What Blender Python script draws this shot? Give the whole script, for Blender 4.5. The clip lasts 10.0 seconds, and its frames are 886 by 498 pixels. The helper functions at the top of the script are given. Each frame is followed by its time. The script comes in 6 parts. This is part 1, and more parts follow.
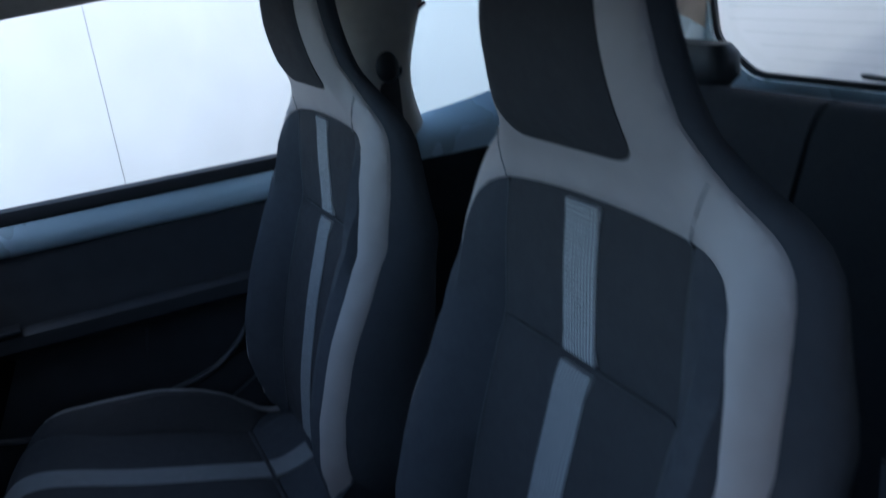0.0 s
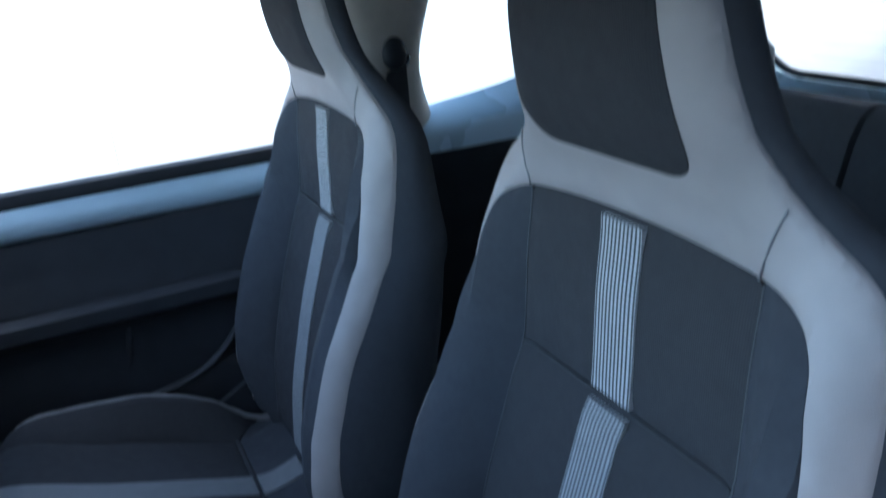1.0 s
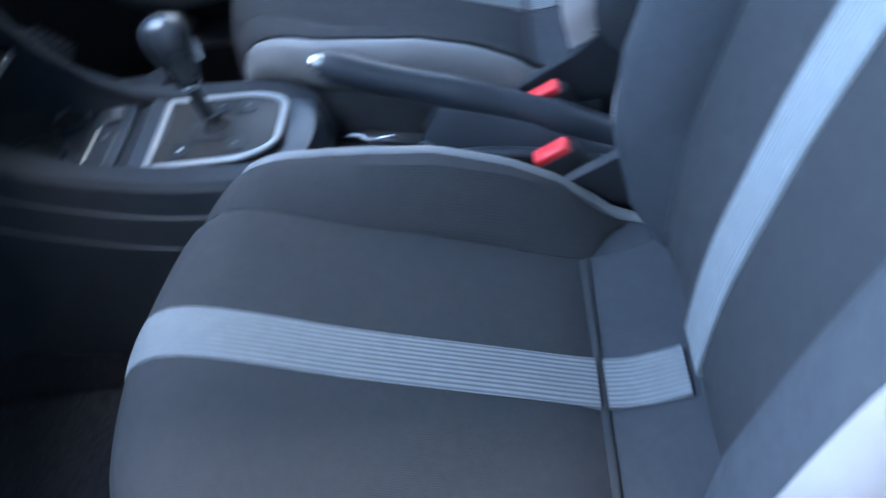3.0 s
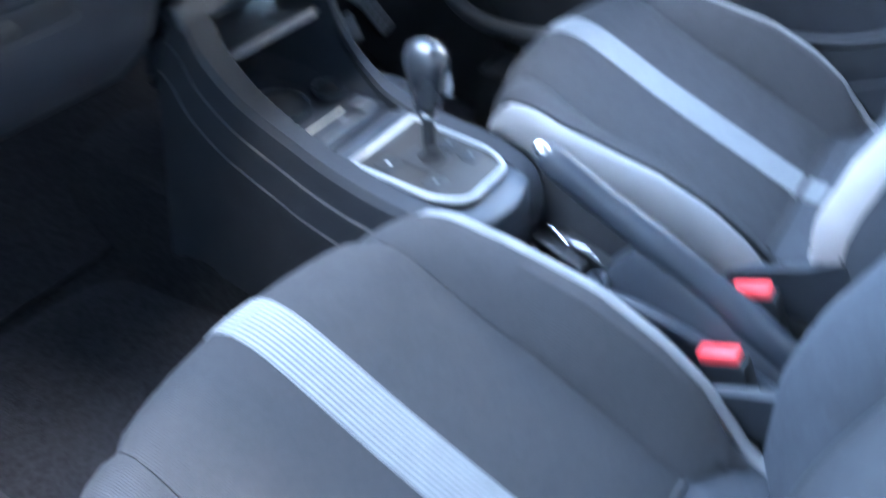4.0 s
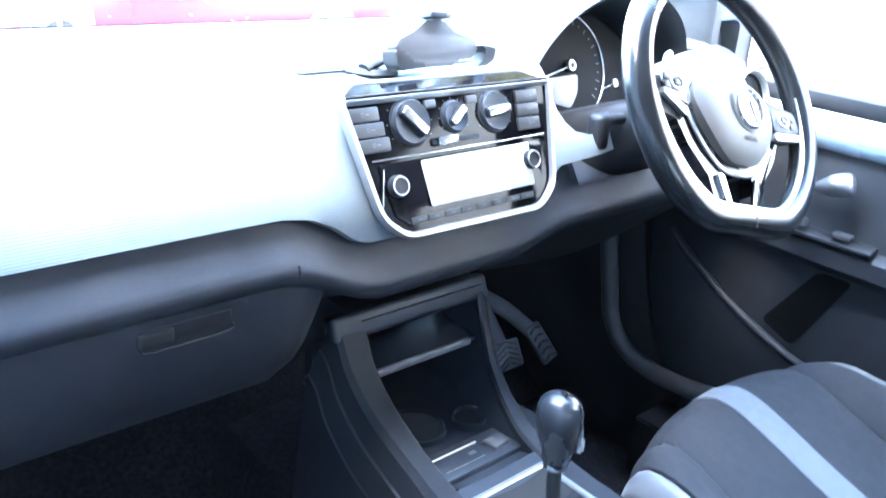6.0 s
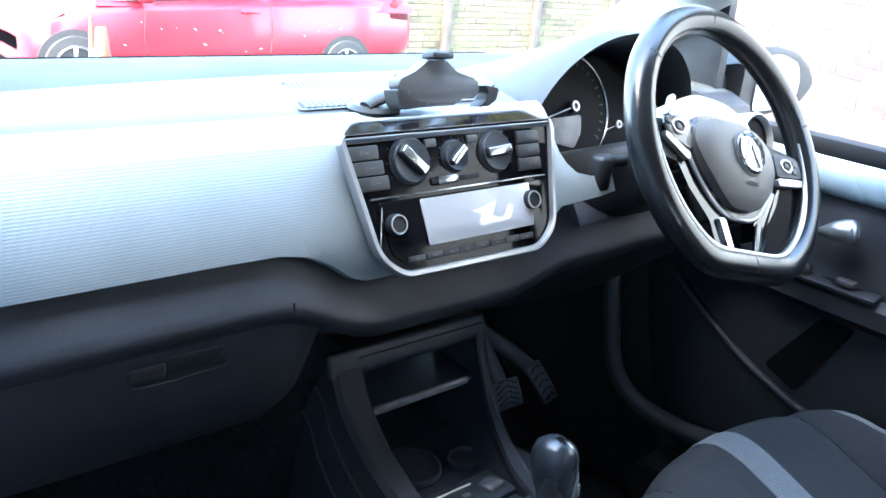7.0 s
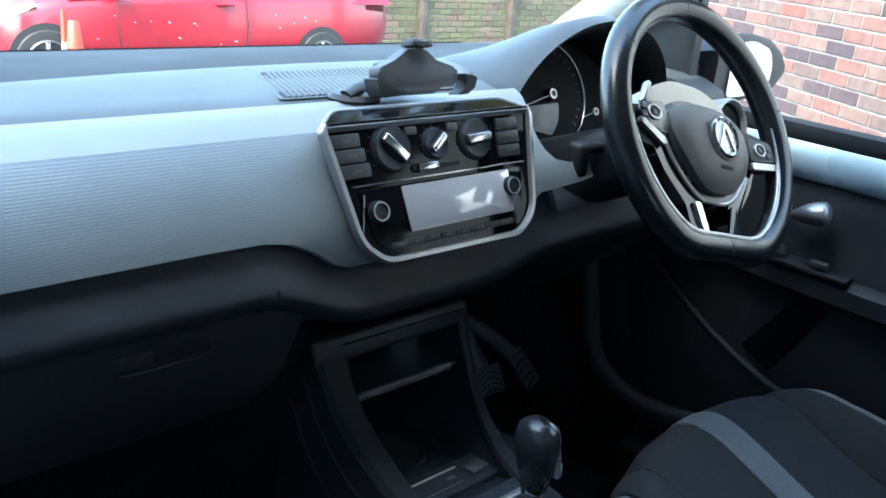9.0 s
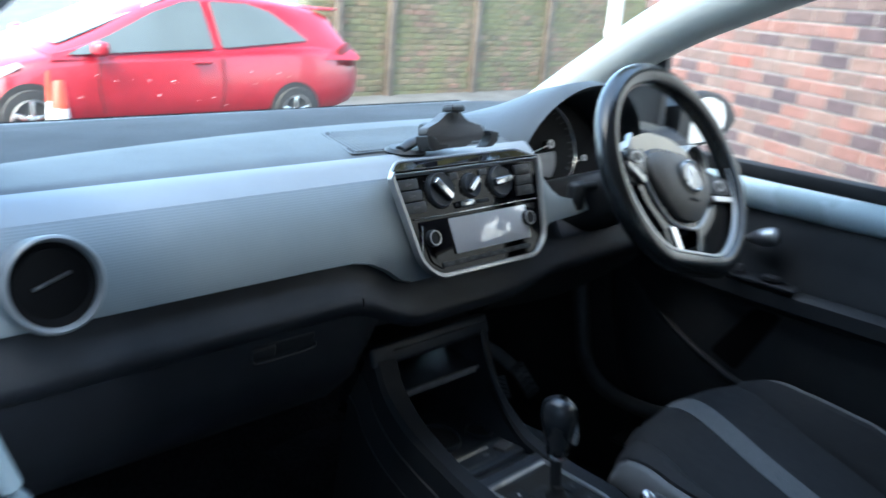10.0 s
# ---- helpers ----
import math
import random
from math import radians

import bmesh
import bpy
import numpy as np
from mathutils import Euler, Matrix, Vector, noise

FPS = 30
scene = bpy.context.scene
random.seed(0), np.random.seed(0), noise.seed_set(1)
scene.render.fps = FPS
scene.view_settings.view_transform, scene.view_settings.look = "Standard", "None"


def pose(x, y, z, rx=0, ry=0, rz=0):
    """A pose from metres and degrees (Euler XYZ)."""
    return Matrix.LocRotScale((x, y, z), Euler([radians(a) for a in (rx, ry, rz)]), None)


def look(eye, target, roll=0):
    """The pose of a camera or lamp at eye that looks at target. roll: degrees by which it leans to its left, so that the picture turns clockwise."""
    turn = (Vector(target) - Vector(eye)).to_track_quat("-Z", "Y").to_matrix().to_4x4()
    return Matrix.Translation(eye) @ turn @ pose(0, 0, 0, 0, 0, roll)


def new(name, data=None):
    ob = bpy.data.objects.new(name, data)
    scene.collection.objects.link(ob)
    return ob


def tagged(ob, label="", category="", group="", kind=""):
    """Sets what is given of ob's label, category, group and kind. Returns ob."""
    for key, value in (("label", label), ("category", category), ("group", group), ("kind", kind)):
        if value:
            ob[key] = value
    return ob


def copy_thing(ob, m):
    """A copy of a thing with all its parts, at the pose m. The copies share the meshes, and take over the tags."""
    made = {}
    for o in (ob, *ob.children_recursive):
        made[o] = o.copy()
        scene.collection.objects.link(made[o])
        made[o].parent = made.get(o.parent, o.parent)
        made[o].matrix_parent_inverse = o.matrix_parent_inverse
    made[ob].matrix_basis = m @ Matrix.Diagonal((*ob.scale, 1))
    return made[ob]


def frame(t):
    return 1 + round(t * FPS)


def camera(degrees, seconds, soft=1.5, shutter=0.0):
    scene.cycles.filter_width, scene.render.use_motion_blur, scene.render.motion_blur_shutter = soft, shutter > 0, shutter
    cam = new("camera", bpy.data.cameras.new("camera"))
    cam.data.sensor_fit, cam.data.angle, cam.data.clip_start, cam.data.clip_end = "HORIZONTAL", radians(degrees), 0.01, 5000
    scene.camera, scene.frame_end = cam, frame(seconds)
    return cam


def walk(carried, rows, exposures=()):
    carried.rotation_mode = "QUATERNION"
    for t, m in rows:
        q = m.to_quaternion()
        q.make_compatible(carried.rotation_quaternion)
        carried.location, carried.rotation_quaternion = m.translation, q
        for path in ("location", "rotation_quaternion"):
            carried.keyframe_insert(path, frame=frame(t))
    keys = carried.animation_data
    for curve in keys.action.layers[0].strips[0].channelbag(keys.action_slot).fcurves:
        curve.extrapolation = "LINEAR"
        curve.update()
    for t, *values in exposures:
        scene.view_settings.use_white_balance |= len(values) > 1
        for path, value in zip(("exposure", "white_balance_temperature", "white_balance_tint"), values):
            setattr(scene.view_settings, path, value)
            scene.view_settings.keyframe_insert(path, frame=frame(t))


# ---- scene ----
cam = camera(56.0, 10.0, 1.5, 0.85)
PATH = [
    (0, (-0.986, 0.274, 1.433), (0.735, -0.489, 0.756), -6.6),
    (0.5, (-0.901, 0.243, 1.435), (0.848, -0.513, 0.829), -4.2),
    (1, (-0.874, 0.236, 1.422), (0.837, -0.522, 0.716), -5.1),
    (1.5, (-0.855, 0.244, 1.386), (0.779, -0.451, 0.466), -6.2),
    (2, (-0.841, 0.222, 1.337), (0.678, -0.334, 0.16), -8.0),
    (2.2, (-0.839, 0.207, 1.316), (0.648, -0.243, 0.056), -9.1),
    (3.3, (-0.752, 0.058, 1.232), (0.581, 0.462, -0.203), -7.4),
    (3.5, (-0.719, 0.046, 1.237), (0.608, 0.512, -0.184), -2.2),
    (4, (-0.7, 0.014, 1.257), (0.579, 0.781, -0.075), 3.5),
    (4.5, (-0.708, -0.016, 1.302), (0.579, 1.046, 0.2), 4.7),
    (5, (-0.671, -0.032, 1.291), (0.557, 1.241, 0.358), 1.2),
    (5.5, (-0.646, -0.017, 1.288), (0.599, 1.307, 0.454), 0.7),
    (6, (-0.63, -0.003, 1.294), (0.627, 1.354, 0.534), 4.6),
    (7.3, (-0.617, -0.007, 1.301), (0.641, 1.391, 0.62), 5.5),
    (7.5, (-0.618, -0.011, 1.297), (0.642, 1.385, 0.616), 5.3),
    (8, (-0.62, -0.007, 1.294), (0.656, 1.364, 0.592), 5.3),
    (8.5, (-0.617, -0.01, 1.293), (0.666, 1.352, 0.587), 5.6),
    (9, (-0.629, -0.014, 1.299), (0.662, 1.342, 0.595), 5.3),
    (9.5, (-0.697, -0.034, 1.319), (0.598, 1.349, 0.677), 5.0),
    (9.7, (-0.747, -0.063, 1.33), (0.546, 1.328, 0.704), 4.3),
    (10, (-0.883, -0.132, 1.344), (0.491, 1.197, 0.754), 4.5),
]
walk(cam, [(t, look(eye, target, roll)) for t, eye, target, roll in PATH],
     [(0.0, 2.95, 5600, 3), (0.3, 3.5, 5700, 3), (0.5, 3.95, 5800, 3), (1.0, 4.2, 5750, 2), (1.5, 4.3, 5700, 2), (2.2, 5.05, 5500, 0), (3.5, 6.75, 6000, 3), (4.0, 7.3, 6050, 3), (4.5, 7.5, 5850, 4), (5.5, 7.5, 5800, 5), (6.2, 7.1, 5850, 3), (7.3, 5.35, 6250, 0), (7.6, 5.05, 6250, -1), (8.0, 4.65, 6250, -2), (9.0, 4.45, 6150, -5), (9.5, 4.4, 6150, -5), (10.0, 4.2, 6250, -3)])

# ---------------------------------------------------------------- world and light
world = bpy.data.worlds.new("sky")
scene.world = world
world.use_nodes = True
wn = world.node_tree
sky = wn.nodes.new("ShaderNodeTexSky")
sky.sky_type = "NISHITA"
sky.sun_disc = False
sky.air_density, sky.dust_density, sky.ozone_density = 0.8, 3.0, 0.6
SUN_ELEV, SUN_AZ = 50.0, 250.0  # degrees; azimuth clockwise from straight ahead
sky.sun_elevation = radians(SUN_ELEV)
sky.sun_rotation = radians(SUN_AZ)
wn.links.new(sky.outputs[0], wn.nodes["Background"].inputs[0])
wn.nodes["Background"].inputs[1].default_value = 0.15
sun = new("sun", bpy.data.lights.new("sun", "SUN"))
sun.data.energy, sun.data.angle, sun.data.color = 0.24, radians(0.6), (1.0, 0.95, 0.88)
_az, _el = radians(SUN_AZ), radians(SUN_ELEV)
sun.matrix_world = look((0, 0, 0), (-math.sin(_az) * math.cos(_el), -math.cos(_az) * math.cos(_el), -math.sin(_el)))

# ---------------------------------------------------------------- materials
def mat(name, col, rough=0.5, metal=0.0, vary=0.15, scale=30.0, bump=0.0, bscale=400.0, spec=0.5, coat=0.0, rvary=0.1):
    m = bpy.data.materials.new(name)
    m.use_nodes = True
    nt = m.node_tree
    b = nt.nodes["Principled BSDF"]
    tc = nt.nodes.new("ShaderNodeTexCoord")
    n1 = nt.nodes.new("ShaderNodeTexNoise")
    n1.inputs["Scale"].default_value, n1.inputs["Detail"].default_value = scale, 6
    nt.links.new(tc.outputs["Object"], n1.inputs["Vector"])
    rmp = nt.nodes.new("ShaderNodeMapRange")
    rmp.inputs[1].default_value, rmp.inputs[2].default_value = 0.3, 0.7
    rmp.inputs[3].default_value, rmp.inputs[4].default_value = 1 - vary, 1 + vary
    nt.links.new(n1.outputs[0], rmp.inputs[0])
    mx = nt.nodes.new("ShaderNodeVectorMath")
    mx.operation = "SCALE"
    mx.inputs[0].default_value = col
    nt.links.new(rmp.outputs[0], mx.inputs["Scale"])
    nt.links.new(mx.outputs[0], b.inputs["Base Color"])
    rr = nt.nodes.new("ShaderNodeMapRange")
    rr.inputs[1].default_value, rr.inputs[2].default_value = 0.3, 0.7
    rr.inputs[3].default_value, rr.inputs[4].default_value = max(0.02, rough - rvary * rough), min(1, rough + rvary * rough)
    n3 = nt.nodes.new("ShaderNodeTexNoise")
    n3.inputs["Scale"].default_value, n3.inputs["Detail"].default_value = scale * 0.35, 4
    nt.links.new(tc.outputs["Object"], n3.inputs["Vector"])
    nt.links.new(n3.outputs[0], rr.inputs[0])
    nt.links.new(rr.outputs[0], b.inputs["Roughness"])
    b.inputs["Metallic"].default_value = metal
    b.inputs["Specular IOR Level"].default_value = spec
    b.inputs["Coat Weight"].default_value = coat
    b.inputs["Coat Roughness"].default_value = 0.05
    if bump:
        n2 = nt.nodes.new("ShaderNodeTexNoise")
        n2.inputs["Scale"].default_value, n2.inputs["Detail"].default_value = bscale, 3
        nt.links.new(tc.outputs["Object"], n2.inputs["Vector"])
        bp = nt.nodes.new("ShaderNodeBump")
        bp.inputs["Strength"].default_value, bp.inputs["Distance"].default_value = bump, 0.001
        nt.links.new(n2.outputs[0], bp.inputs["Height"])
        nt.links.new(bp.outputs[0], b.inputs["Normal"])
    return m


def weave(m, pitch, strength=0.5, axis=0):
    """Fine woven ribs on top of a material, along one local axis."""
    nt = m.node_tree
    b = nt.nodes["Principled BSDF"]
    tc = nt.nodes.new("ShaderNodeTexCoord")
    w = nt.nodes.new("ShaderNodeTexWave")
    w.bands_direction = "XYZ"[axis]
    w.inputs["Scale"].default_value = 0.314 / pitch
    nt.links.new(tc.outputs["Object"], w.inputs["Vector"])
    bp = nt.nodes.new("ShaderNodeBump")
    bp.inputs["Strength"].default_value, bp.inputs["Distance"].default_value = strength, 0.0015
    nt.links.new(w.outputs["Fac"], bp.inputs["Height"])
    if b.inputs["Normal"].links:
        nt.links.new(b.inputs["Normal"].links[0].from_socket, bp.inputs["Normal"])
    nt.links.new(bp.outputs[0], b.inputs["Normal"])
    return m


CLOTH = weave(mat("seat_cloth", (0.036, 0.0355, 0.037), 0.95, vary=0.05, scale=160, bump=0.5, bscale=1400, spec=0.2), 0.0022, 0.25, 0)
CLOTH_SIDE = mat("seat_side_cloth", (0.039, 0.041, 0.046), 0.9, vary=0.06, scale=140, bump=0.5, bscale=1500, spec=0.25)
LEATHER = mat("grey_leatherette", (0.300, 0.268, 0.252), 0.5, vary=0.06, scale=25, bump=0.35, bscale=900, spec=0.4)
BLACK = mat("black_grained_plastic", (0.012, 0.013, 0.015), 0.5, vary=0.2, scale=30, bump=0.35, bscale=1100, spec=0.35)
DASHBLACK = mat("dark_grained_dash", (0.019, 0.021, 0.026), 0.48, vary=0.15, scale=30, bump=0.35, bscale=1100, spec=0.4)
BLACK_SOFT = mat("black_dash_pad", (0.066, 0.070, 0.069), 0.58, vary=0.1, scale=12, bump=0.3, bscale=900, spec=0.4)
GLOSS = mat("piano_black", (0.006, 0.006, 0.007), 0.06, vary=0.0, scale=6, spec=0.6)
DASHSILVER = mat("silver_dash_panel", (0.26, 0.275, 0.283), 0.42, metal=0.25, vary=0.04, scale=14, bump=0.15, bscale=700, spec=0.5)
CHROME = mat("satin_chrome", (0.62, 0.62, 0.62), 0.22, metal=1.0, vary=0.04, scale=40)
PAINT = mat("silver_body_paint", (0.48, 0.60, 0.65), 0.28, metal=0.2, vary=0.03, scale=10, coat=0.5)
PILLAR = mat("pale_grey_plastic", (0.43, 0.45, 0.43), 0.6, vary=0.04, scale=20, bump=0.25, bscale=900)
BAND = mat("dark_screen_band", (0.022, 0.024, 0.027), 0.75, vary=0.1, scale=12, bump=0.3, bscale=900, spec=0.25)
WARMGREY = mat("warm_grey_plastic", (0.52, 0.48, 0.40), 0.45, vary=0.06, scale=20)
HEAD = mat("headliner_cloth", (0.42, 0.38, 0.33), 0.95, vary=0.06, scale=40, bump=0.4, bscale=800, spec=0.2)
CARPET = mat("dark_carpet", (0.014, 0.014, 0.016), 1.0, vary=0.45, scale=120, bump=1.0, bscale=600, spec=0.1)
MATT = mat("floor_mat_pile", (0.020, 0.0205, 0.024), 1.0, vary=0.4, scale=160, bump=1.0, bscale=500, spec=0.1)
RUBBER = mat("black_rubber", (0.012, 0.012, 0.013), 0.7, vary=0.1, scale=40)
WHEELLEATHER = mat("black_wheel_leather", (0.010, 0.011, 0.012), 0.21, vary=0.12, scale=40, bump=0.10, bscale=1300, spec=0.5)
GREYPLASTIC = mat("grey_soft_plastic", (0.055, 0.055, 0.058), 0.6, vary=0.1, scale=40, bump=0.3, bscale=1200)
REDBTN = mat("red_buckle_plastic", (0.75, 0.035, 0.04), 0.4, vary=0.05, scale=40)
WEBBING = mat("black_belt_webbing", (0.02, 0.02, 0.022), 0.8, vary=0.1, scale=90, bump=0.4, bscale=1500)
DARKMETAL = mat("dark_metal", (0.09, 0.09, 0.095), 0.45, metal=0.8, vary=0.2, scale=40)
SHINY = mat("bare_metal", (0.6, 0.6, 0.6), 0.25, metal=1.0, vary=0.1, scale=40)
SCREEN_GREY = mat("screen_glass_off", (0.50, 0.50, 0.50), 0.05, vary=0.02, scale=5, spec=0.7)
# pale base: unlit panel grey plus the white wall's reflection put into the colour
TOUCHGLASS = mat("touchscreen_painted_reflection", (0.44, 0.44, 0.45), 0.025, vary=0.0, scale=5)
TOUCHGLASS.node_tree.nodes["Principled BSDF"].inputs["IOR"].default_value = 2.3
LIGHTBTN = mat("pale_marking", (0.6, 0.6, 0.6), 0.6, vary=0.02)

SATIN = mat("satin_silver_plastic", (0.40, 0.40, 0.40), 0.36, metal=0.8, vary=0.04, scale=40)
BRIGHT = mat("bright_badge_metal", (0.75, 0.75, 0.76), 0.15, metal=1.0, vary=0.03, scale=40)
HUBGREY = mat("grey_airbag_plastic", (0.100, 0.094, 0.085), 0.48, vary=0.05, scale=30, bump=0.3, bscale=1100)
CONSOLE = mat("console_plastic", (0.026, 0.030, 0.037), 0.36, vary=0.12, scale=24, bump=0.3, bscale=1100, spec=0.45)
# black of dials and vents, so deep that it also paints shade
DIAL_SHADE_BLACK = mat("dial_and_shade_black", (0.004, 0.004, 0.0045), 0.7, vary=0.05, spec=0.1)
LIPGREY = mat("mid_grey_edge", (0.14, 0.14, 0.145), 0.4, vary=0.15, scale=60)
DOORBLACK = mat("door_card_plastic", (0.021, 0.023, 0.027), 0.5, vary=0.15, scale=24, bump=0.35, bscale=1100, spec=0.4)
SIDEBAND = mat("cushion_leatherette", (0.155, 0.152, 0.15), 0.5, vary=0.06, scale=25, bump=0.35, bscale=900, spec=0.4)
FASCIA = mat("gloss_black_fascia", (0.004, 0.004, 0.005), 0.08, vary=0.1, scale=30, spec=0.16)
HOODPAD = mat("hood_pad", (0.034, 0.038, 0.042), 0.55, vary=0.1, scale=12, bump=0.3, bscale=900, spec=0.4)
KNOBBLACK = mat("glossy_knob_plastic", (0.026, 0.029, 0.034), 0.27, vary=0.08, scale=30, spec=0.6)
FAINT = mat("faint_marking", (0.11, 0.11, 0.11), 0.6, vary=0.02)
GATEPLATE = mat("satin_gate_plate", (0.022, 0.020, 0.018), 0.46, vary=0.08, scale=30, spec=0.25)
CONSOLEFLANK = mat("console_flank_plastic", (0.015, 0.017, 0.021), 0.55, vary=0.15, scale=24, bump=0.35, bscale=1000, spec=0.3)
BTNGREY = mat("grey_black_button", (0.030, 0.030, 0.031), 0.45, vary=0.1, scale=40, bump=0.2, bscale=1200)


def glass_mat(name, tint, sheen=0.3):
    m = bpy.data.materials.new(name)
    m.use_nodes = True
    nt = m.node_tree
    out = nt.nodes["Material Output"]
    nt.nodes.remove(nt.nodes["Principled BSDF"])
    tr = nt.nodes.new("ShaderNodeBsdfTransparent")
    tr.inputs[0].default_value = (*tint, 1)
    gl = nt.nodes.new("ShaderNodeBsdfGlossy")
    gl.inputs["Roughness"].default_value = 0.02
    lw = nt.nodes.new("ShaderNodeLayerWeight")
    lw.inputs[0].default_value = 0.5
    pw = nt.nodes.new("ShaderNodeMath")
    pw.operation = "POWER"
    pw.inputs[1].default_value = 4.0
    nt.links.new(lw.outputs["Facing"], pw.inputs[0])
    fr = nt.nodes.new("ShaderNodeMath")
    fr.operation = "MULTIPLY_ADD"
    fr.inputs[1].default_value, fr.inputs[2].default_value = sheen, 0.03
    nt.links.new(pw.outputs[0], fr.inputs[0])
    mx = nt.nodes.new("ShaderNodeMixShader")
    nt.links.new(fr.outputs[0], mx.inputs[0])
    nt.links.new(tr.outputs[0], mx.inputs[1])
    nt.links.new(gl.outputs[0], mx.inputs[2])
    nt.links.new(mx.outputs[0], out.inputs[0])
    return m


GLASS = glass_mat("window_glass", (0.93, 0.96, 0.95), 0.3)
GLASS_BLUE = glass_mat("tinted_window_glass", (0.80, 0.92, 0.95), 0.3)
MIRROR = mat("mirror_glass", (0.9, 0.9, 0.9), 0.03, metal=1.0, vary=0.0)


def stripe_mat(check=None, low=0.35, pale=0.33, dark=0.055):
    """Woven band: pale threads running lengthwise on dark cloth, with fine cross threads."""
    m = mat("woven_stripe", (pale, pale, pale * 0.98), 0.85, vary=0.08, scale=80, bump=0.3, bscale=1500)
    nt = m.node_tree
    b = nt.nodes["Principled BSDF"]
    src = b.inputs["Base Color"].links[0].from_socket
    tc = nt.nodes.new("ShaderNodeTexCoord")
    w = nt.nodes.new("ShaderNodeTexWave")
    w.bands_direction = "X"
    w.inputs["Scale"].default_value = 0.314 / 0.0050
    nt.links.new(tc.outputs["Object"], w.inputs["Vector"])
    r = nt.nodes.new("ShaderNodeMapRange")
    r.inputs[1].default_value, r.inputs[2].default_value = 0.25, 0.6
    nt.links.new(w.outputs["Fac"], r.inputs[0])
    if check:
        # short cross threads break the pale lines into stitches
        w2 = nt.nodes.new("ShaderNodeTexWave")
        w2.bands_direction = check
        w2.inputs["Scale"].default_value = 0.314 / 0.0055
        nt.links.new(tc.outputs["Object"], w2.inputs["Vector"])
        r2 = nt.nodes.new("ShaderNodeMapRange")
        r2.inputs[1].default_value, r2.inputs[2].default_value, r2.inputs[3].default_value = 0.2, 0.5, low
        nt.links.new(w2.outputs["Fac"], r2.inputs[0])
        ml = nt.nodes.new("ShaderNodeMath")
        ml.operation = "MULTIPLY"
        nt.links.new(r.outputs[0], ml.inputs[0])
        nt.links.new(r2.outputs[0], ml.inputs[1])
        r = ml
    mx = nt.nodes.new("ShaderNodeMix")
    mx.data_type = "RGBA"
    nt.links.new(r.outputs[0], mx.inputs["Factor"])
    mx.inputs["A"].default_value = (dark, dark * 1.05, dark * 1.1, 1)
    nt.links.new(src, mx.inputs["B"])
    nt.links.new(mx.outputs["Result"], b.inputs["Base Color"])
    bp = nt.nodes.new("ShaderNodeBump")
    bp.inputs["Strength"].default_value, bp.inputs["Distance"].default_value = 0.25, 0.001
    nt.links.new(w.outputs["Fac"], bp.inputs["Height"])
    nt.links.new(bp.outputs[0], b.inputs["Normal"])
    return m


STRIPE = stripe_mat(pale=0.26, dark=0.07)
STRIPE_CHECK = stripe_mat("Z", 0.55, 0.42, 0.035)
STRIPE_SEAT = stripe_mat(None, 0.62, 0.185, 0.085)


def dash_texture_mat():
    """Silver panel with fine embossed ribs."""
    m = mat("embossed_dash_panel", (0.225, 0.252, 0.264), 0.40, metal=0.25, vary=0.04, scale=14, spec=0.5)
    nt = m.node_tree
    b = nt.nodes["Principled BSDF"]
    tc = nt.nodes.new("ShaderNodeTexCoord")
    # fine level ribs, each a shallow zigzag
    zig = nt.nodes.new("ShaderNodeTexWave")
    zig.bands_direction, zig.wave_profile = "X", "TRI"
    zig.inputs["Scale"].default_value = 0.314 / 0.0052
    nt.links.new(tc.outputs["Object"], zig.inputs["Vector"])
    sep = nt.nodes.new("ShaderNodeSeparateXYZ")
    nt.links.new(tc.outputs["Object"], sep.inputs[0])
    sh = nt.nodes.new("ShaderNodeMath")
    sh.operation = "MULTIPLY_ADD"
    sh.inputs[1].default_value = 0.0004
    nt.links.new(zig.outputs["Fac"], sh.inputs[0])
    nt.links.new(sep.outputs["Z"], sh.inputs[2])
    rib = nt.nodes.new("ShaderNodeMath")
    rib.operation = "PINGPONG"
    rib.inputs[1].default_value = 0.0013
    nt.links.new(sh.outputs[0], rib.inputs[0])
    bp = nt.nodes.new("ShaderNodeBump")
    bp.inputs["Strength"].default_value, bp.inputs["Distance"].default_value = 0.13, 1.0
    nt.links.new(rib.outputs[0], bp.inputs["Height"])
    nt.links.new(bp.outputs[0], b.inputs["Normal"])
    return m


DASHTEX = dash_texture_mat()

# ---------------------------------------------------------------- mesh helpers
def lerp_table(tab, x):
    if x <= tab[0][0]:
        return tab[0][1]
    for (a, va), (b, vb) in zip(tab, tab[1:]):
        if x <= b:
            return va + (vb - va) * (x - a) / (b - a)
    return tab[-1][1]


def smooth(a, b, x):
    t = min(1, max(0, (x - a) / (b - a)))
    return t * t * (3 - 2 * t)


def spline(pts, n, closed=False):
    """Catmull-Rom through points of any dimension, n samples a span."""
    pts = [Vector(p) for p in pts]
    out, k = [], len(pts)
    for i in range(k if closed else k - 1):
        if closed:
            p0, p1, p2, p3 = pts[i - 1], pts[i], pts[(i + 1) % k], pts[(i + 2) % k]
        else:
            p0, p1, p2, p3 = pts[max(i - 1, 0)], pts[i], pts[i + 1], pts[min(i + 2, k - 1)]
        for j in range(n):
            t = j / n
            out.append(0.5 * ((2 * p1) + (p2 - p0) * t + (2 * p0 - 5 * p1 + 4 * p2 - p3) * t * t + (3 * p1 - p0 - 3 * p2 + p3) * t ** 3))
    if not closed:
        out.append(pts[-1])
    return out


